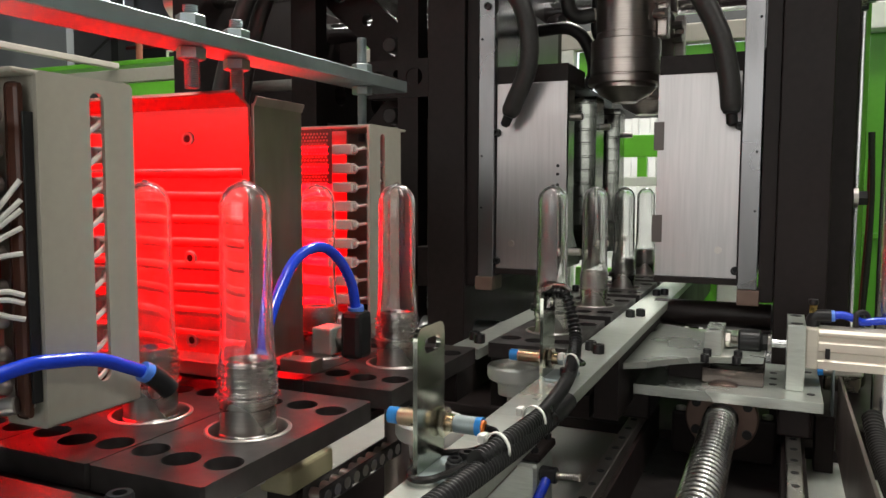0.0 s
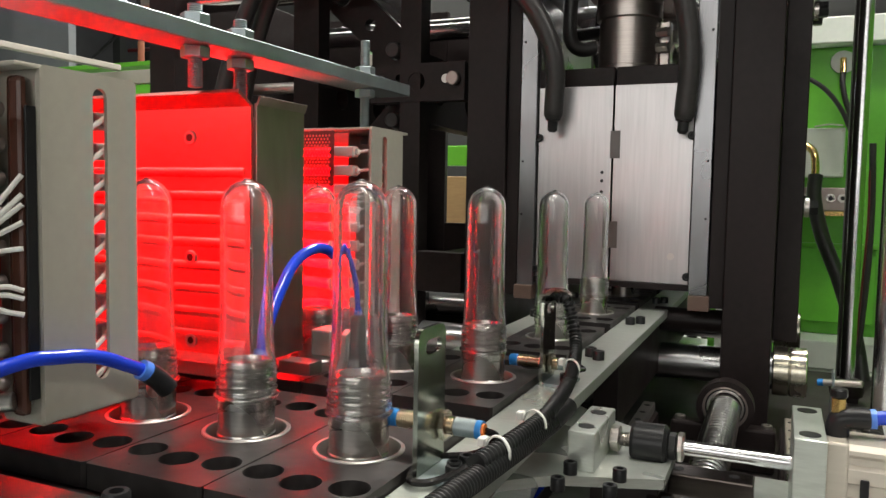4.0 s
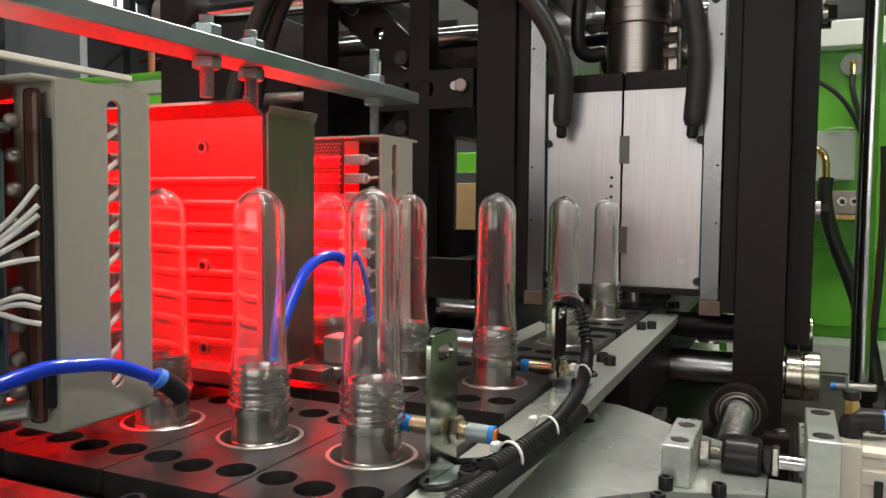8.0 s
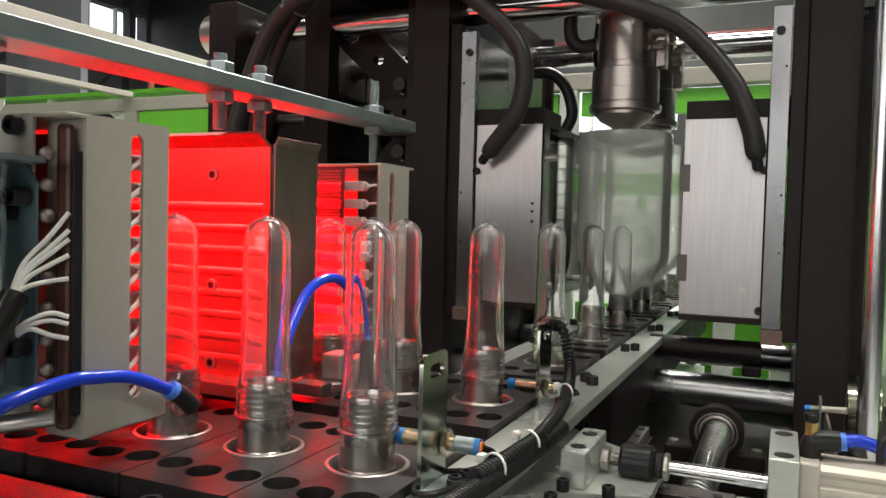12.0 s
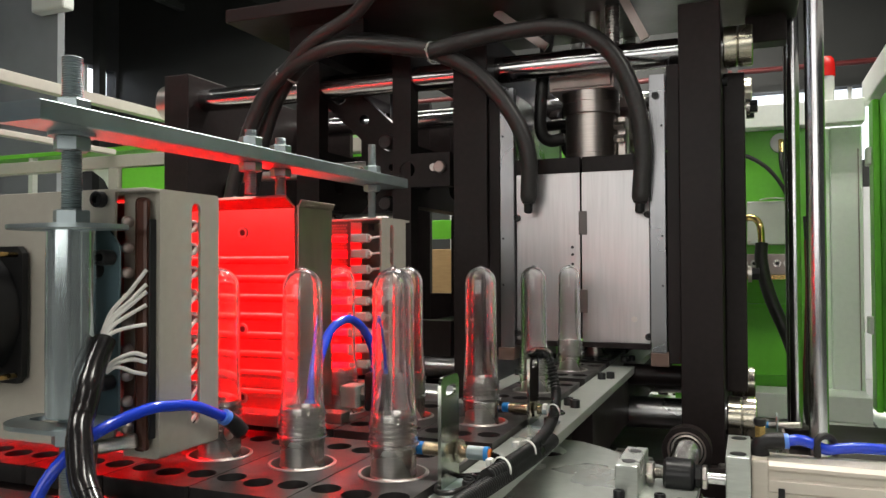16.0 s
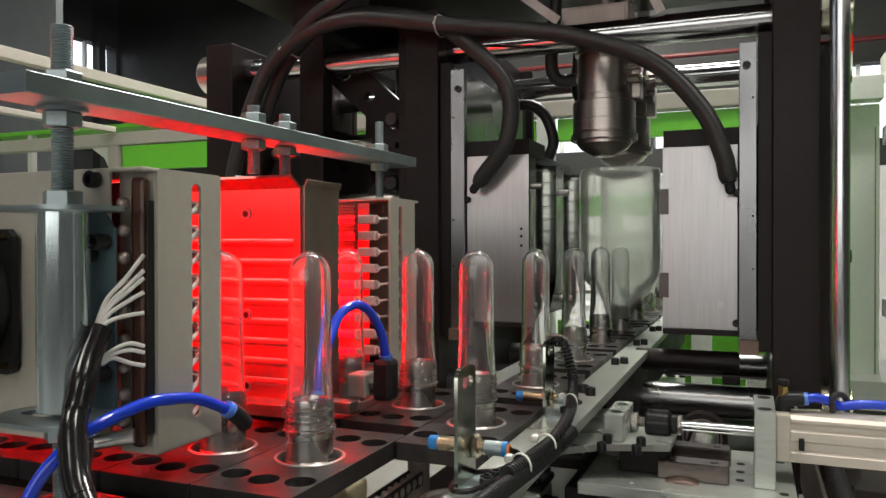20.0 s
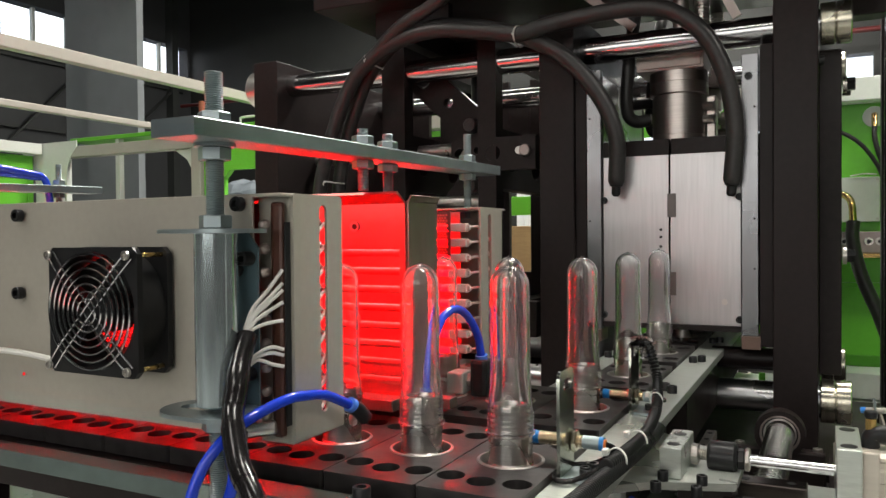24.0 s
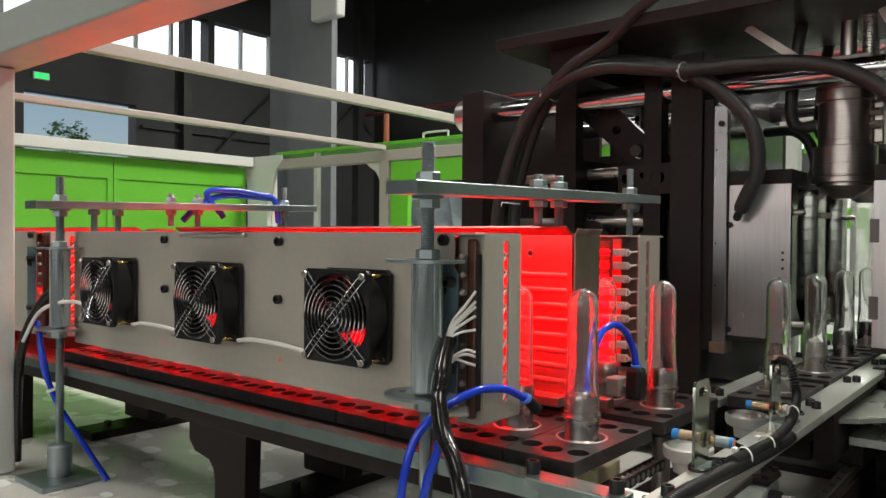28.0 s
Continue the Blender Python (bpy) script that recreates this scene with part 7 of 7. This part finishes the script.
# ---- far hall: columns, rails, second oven ----
def far_hall():
    c = thing("hall_column", "grey painted steel hall column", "column")
    part("flange", box(new_bm(), -4.97, -4.43, 3.86, 3.92, 0.0, 5.8), GREYPAINT, c)
    part("web", box(new_bm(), -4.95, -4.90, 3.92, 4.05, 0.0, 5.8), GREYPAINT, c)
    part("flange", box(new_bm(), -5.46, -4.90, 4.05, 4.11, 0.0, 5.8), GREYPAINT, c)
    part("floodlight", box(new_bm(), -4.58, -4.26, 3.76, 3.855, 2.99, 3.21, 0.02), WHITE, c)
    r = thing("crane_rail", "dark steel crane girder under the roof", "girder")
    part("girder", box(new_bm(), -8.8, 6.8, 5.6, 5.9, 4.55, 4.93), ROOFSTEEL, r)
    part("girder", box(new_bm(), -6.2, -5.9, -6.8, 8.8, 4.85, 5.20), ROOFSTEEL, r)
    for x in (-6.05, -2.0, 3.0):
        part("bracket", box(new_bm(), x - 0.06, x + 0.06, 5.65, 5.85, 4.93, 5.45), ROOFSTEEL, r)
    part("bracket", box(new_bm(), -6.11, -5.99, 0.0, 0.12, 5.20, 5.45), ROOFSTEEL, r)
    # wall rails, lattice and roof trusses of the far side
    w = thing("wall_girt", "dark steel wall rails and braces below the high windows", "steelwork")
    for z in (3.50, 3.57, 2.62):
        part("rail", box(new_bm(), -8.998, -8.93, 4.75, 8.8, z, z + 0.035), ROOFSTEEL, w)
    for y in (5.35, 6.95, 8.55):
        part("upright", box(new_bm(), -8.998, -8.86, y - 0.06, y + 0.06, 0.0, 5.8), ROOFSTEEL, w)
    for y0, y1 in ((5.42, 6.88), (6.88, 8.48)):
        a, b = Vector((-8.90, y0, 2.0)), Vector((-8.90, y1, 3.45))
        part("brace", cyl(new_bm(), a, b, 0.022, 8), ROOFSTEEL, w)
    part("down_pipe", cyl(new_bm(), (-8.90, 7.25, 0.0), (-8.90, 7.25, 3.40), 0.05, 12), GREYPAINT, w)
    for i, x in enumerate((-7.6, -5.2, -2.8, -0.4)):
        tr = thing("roof_truss", "dark steel roof truss of chords and slanting webs", "truss", "roof trusses")
        part("chord", box(new_bm(), x - 0.05, x + 0.05, -6.8, 8.8, 4.95, 5.05), ROOFSTEEL, tr)
        for j in range(13):
            y = -6.6 + 1.18 * j
            part("web", cyl(new_bm(), (x, y, 5.02), (x, y + 0.59, 5.44), 0.025, 6), ROOFSTEEL, tr)
            part("web", cyl(new_bm(), (x, y + 0.59, 5.44), (x, y + 1.18, 5.02), 0.025, 6), ROOFSTEEL, tr)
    k = thing("pipe_rack", "rust-red painted pipe posts along the hall", "posts")
    for x in (-3.62,):
        part("post", cyl(new_bm(), (x - 0.9, 4.6, 0.0), (x - 0.9, 4.6, 2.35), 0.026, 12), BROWNRUST, k)
    part("red_pipe", cyl(new_bm(), (-8.8, 8.6, 3.25), (6.8, 8.6, 3.25), 0.028, 12), REDLEAD, k)
    part("pipe_hanger", box(new_bm(), -0.03, 0.03, 8.57, 9.0, 3.19, 3.31), ROOFSTEEL, k)
    p = thing("wrapped_goods", "clear film-wrapped goods on a pallet", "goods")
    part("pallet", box(new_bm(), -3.9, -2.3, 3.9, 4.7, 0.0, 0.15), BROWNRUST, p)
    b = box(new_bm(), -3.8, -2.4, 3.95, 4.65, 0.15, 1.62, 0.08)
    bmesh.ops.subdivide_edges(b, edges=b.edges[:], cuts=14, use_grid_fill=True)
    for v in b.verts:
        v.co += Vector(noise.noise_vector(v.co * 5.0)) * 0.04 + Vector(noise.noise_vector(v.co * 17.0)) * 0.022
    part("film", b, FILM, p)
    x = thing("exit_sign", "small glowing green emergency exit sign", "sign")
    part("case", box(new_bm(), -8.999, -8.965, 3.44, 3.62, 3.03, 3.115, 0.004), WHITE, x)
    part("face", box(new_bm(), -8.9645, -8.960, 3.45, 3.61, 3.04, 3.105), EXITGREEN, x, "glowing green face")
    # outdoors
    setting("backdrop", box(new_bm(), -14.0, 12.0, 13.0, 13.1, 1.2, 7.0), OUTDOORS)
    setting("backdrop_west", box(new_bm(), -13.1, -13.0, -8.0, 14.0, 3.9, 9.0), OUTDOORS)
    t = thing("tree", "green tree outside the hall door", "tree")
    part("trunk", cyl(new_bm(), (-14.5, 6.3, -0.13), (-14.5, 6.3, 2.7), 0.10, 10, 0.05), BROWNRUST, t)
    rnd = random.Random(3)
    cr = new_bm()
    hubs = [(rnd.uniform(-0.35, 0.35), rnd.uniform(-0.38, 0.38), rnd.uniform(2.55, 3.3), rnd.uniform(0.10, 0.22)) for _ in range(16)]
    for i in range(900):
        hx, hy, hz, hr = hubs[i % 16]
        m = Vector((-14.5 + hx, 6.3 + hy * (3.6 - hz), hz)) + Vector((rnd.gauss(0, 0.5), rnd.gauss(0, 0.5), rnd.gauss(0, 0.4))) * hr
        s = rnd.uniform(0.02, 0.05)
        u = Vector((rnd.uniform(-1, 1), rnd.uniform(-1, 1), rnd.uniform(-0.6, 0.6))) * s
        w = Vector((rnd.uniform(-1, 1), rnd.uniform(-1, 1), rnd.uniform(-0.6, 0.6))) * s
        cr.faces.new([cr.verts.new(m + e) for e in (u, w, -u, -w)])
    part("crown", cr, LEAF, t)["kind"] = "stuff"
    setting("ground", box(new_bm(), -400, 400, -400, 400, -0.40, -0.13), CONCRETE)


FILM = mat("clear_wrapping_film", (0.30, 0.34, 0.38), 0.12, grain=0.35, scale=11, bump=0.7, wear=0.5)
EXITGREEN = mat("exit_sign_glow", (0.02, 0.3, 0.08), 0.4, grain=0.0, emit=(0.02, 0.85, 0.18), strength=1.0)
LEAF = mat("leaf_green", (0.05, 0.12, 0.03), 0.6, grain=0.3, scale=5, bump=0.0)
OUTDOORS = mat("bright_overcast", (0.8, 0.8, 0.8), 0.9, grain=0.0, emit=(1.0, 1.0, 1.0), strength=1.6)
far_hall()


def second_oven():
    """The next heater section of the same build, further along the lanes."""
    for name, dx in (("front_lamp_bank", -1.125), ("rear_lamp_bank", -1.125), ("reflector", -1.125)):
        copy_thing(bpy.data.objects[name], pose(dx, 0, 0))


second_oven()


# ---- carriers, preforms, bottles: first places and motion ----
CARRIER, PREFORM, BOTTLES = make_carrier(), make_preform(), []
CHAIN = []
for lane, base_y in enumerate(LANES):
    for k in range(1, 18):
        CHAIN.append(("lane", k, base_y))
for k in range(2, 9):
    CHAIN.append(("line", k, station(k)))
MOVERS = []
for i, (kind, k, y) in enumerate(CHAIN):
    x = XS - STEP * k if kind == "lane" else XS
    m = pose(x, y, TOP)
    tile = CARRIER if i == 0 else copy_thing(CARRIER, m)
    tile.matrix_basis = m
    blank = None
    if kind == "lane" or k <= 5:
        blank = PREFORM if i == 0 else copy_thing(PREFORM, m)
        blank.matrix_basis = m
    MOVERS.append((kind, k, y, tile, blank))
BOTTLES = [make_bottle()]
BOTTLES.append(copy_thing(BOTTLES[0], pose(XS, MID_Y[1], TOP)))

SHIFT = ((5.55, 0.0), (5.65, 0.05), (5.80, 0.175), (6.00, 0.37), (6.20, 0.56), (6.40, 0.745), (6.60, 0.93), (6.78, 1.0))
INDEX = ((0.04, 0.0), (0.12, 0.22), (0.20, 0.68), (0.30, 1.0))
GAPE = ((-0.20, 1.0), (0.00, 0.60), (0.12, 0.38), (0.22, 0.12), (0.36, 0.0), (4.42, 0.0), (4.55, 0.05), (4.70, 0.34), (4.80, 0.65), (4.90, 0.88), (5.02, 1.0))
FORKOUT = ((-0.17, 0.0), (0.0, 1.0), (2.60, 1.0), (2.86, 0.0))
BACK = ((0.25, 1.0), (0.40, 0.93), (0.70, 0.45), (0.95, 0.06), (1.08, 0.0))
LIFTED = ((-0.18, 0.0), (-0.02, 1.0), (2.0, 1.0), (2.3, 0.0))
CYCLES = (-7.0, 0.0, 7.0, 14.0, 21.0, 28.0)


def sampled(keys):
    """Times and values of a cycle's keys, over the whole clip, with first and last rows at its ends."""
    rows = sorted({round(c + t, 3): v for c in CYCLES for t, v in keys}.items())

    def value(t):
        for (a, u), (b, v) in zip(rows, rows[1:]):
            if a <= t <= b:
                return u + (v - u) * (t - a) / (b - a)
        return rows[0][1] if t < rows[0][0] else rows[-1][1]

    inside = [(t, v) for t, v in rows if 0.0 < t < 28.0]
    return [(0.0, value(0.0)), *inside, (28.0, value(28.0))], value


def motions():
    gape, _ = sampled(GAPE)
    for s, (half, platen) in HALVES.items():
        for ob in (half, platen):
            walk(ob, [(t, pose(s * OPEN * v, 0, 0)) for t, v in gape])
    walk(bpy.data.objects["tie_bar_frame"], [(t, pose(OPEN * v, 0, 0)) for t, v in gape])
    for ram in RAMS:
        walk(ram, [(t, pose(0, 0, 0.074 * v)) for t, v in gape])
    # carriers: lanes step once a cycle, the line shifts by two stations
    for kind, k, y, tile, blank in MOVERS:
        rows = []
        if kind == "lane":
            x, n = XS - STEP * k, 0
        else:
            x, n = XS, 0
        rows.append((0.0, pose(x, y, TOP)))
        for c in (0.0, 7.0, 14.0, 21.0):
            if x < XS - 1e-4:
                rows += [(c + t, pose(x + STEP * v, y, TOP)) for t, v in INDEX if c + t > 0]
                x += STEP
                if abs(x - XS) < 1e-3:
                    x = XS
            if abs(x - XS) < 1e-4:
                rows += [(c + t, pose(x, y + 2 * PITCH * v, TOP)) for t, v in SHIFT]
                y += 2 * PITCH
        rows.append((28.0, pose(x, y, TOP)))
        walk(tile, rows)
        if blank is not None:
            walk(blank, rows)
    # bottles leave the mould with the line, then swing round into the closed mould
    for b, y in zip(BOTTLES, MID_Y):
        rows = [(0.0, pose(XS, y + 1.9, TOP))]
        for c in (0.0, 7.0, 14.0, 21.0):
            rows += [(c + 1.0, pose(XS, y + 1.9, TOP)), (c + 3.6, pose(XS, y, TOP))]
            rows += [(c + t, pose(XS, y + 2 * PITCH * v, TOP)) for t, v in SHIFT]
            if c < 21.0:
                rows += [(c + 7.45, pose(XS, y + 2 * PITCH, TOP))]
        rows.append((28.0, pose(XS, y + 2 * PITCH, TOP)))
        walk(b, rows)
    # mould hoses: each link between its shut and its open place
    for links, cap, shut, opened in HOSES:
        for i, link in enumerate(links):
            walk(link, [(t, link_pose(shut[i].lerp(opened[i], v), shut[i + 1].lerp(opened[i + 1], v))) for t, v in gape])
        rows = []
        for t, v in gape:
            p, q = shut[-2].lerp(opened[-2], v), shut[-1].lerp(opened[-1], v)
            rows.append((t, Matrix.Translation(q) @ (q - p).to_track_quat('Z', 'Y').to_matrix().to_4x4()))
        walk(cap, rows)
    lift, _ = sampled(LIFTED)
    for cup in LIFTS:
        walk(cup, [(t, pose(0, 0, -0.050 * (1 - v))) for t, v in lift])
    # pusher: forward with the line, fork withdrawn, back, fork engaged
    go = sorted([*SHIFT, *BACK])
    ride, at = sampled(go)
    walk(CARRIAGE, [(t, pose(0, 2 * PITCH * v, 0)) for t, v in ride])
    out, far = sampled(FORKOUT)
    times = sorted({t for t, _ in ride} | {t for t, _ in out})
    walk(FORK, [(t, pose(0.015 + 0.062 * far(t), 2 * PITCH * at(t), 0)) for t in times])


motions()
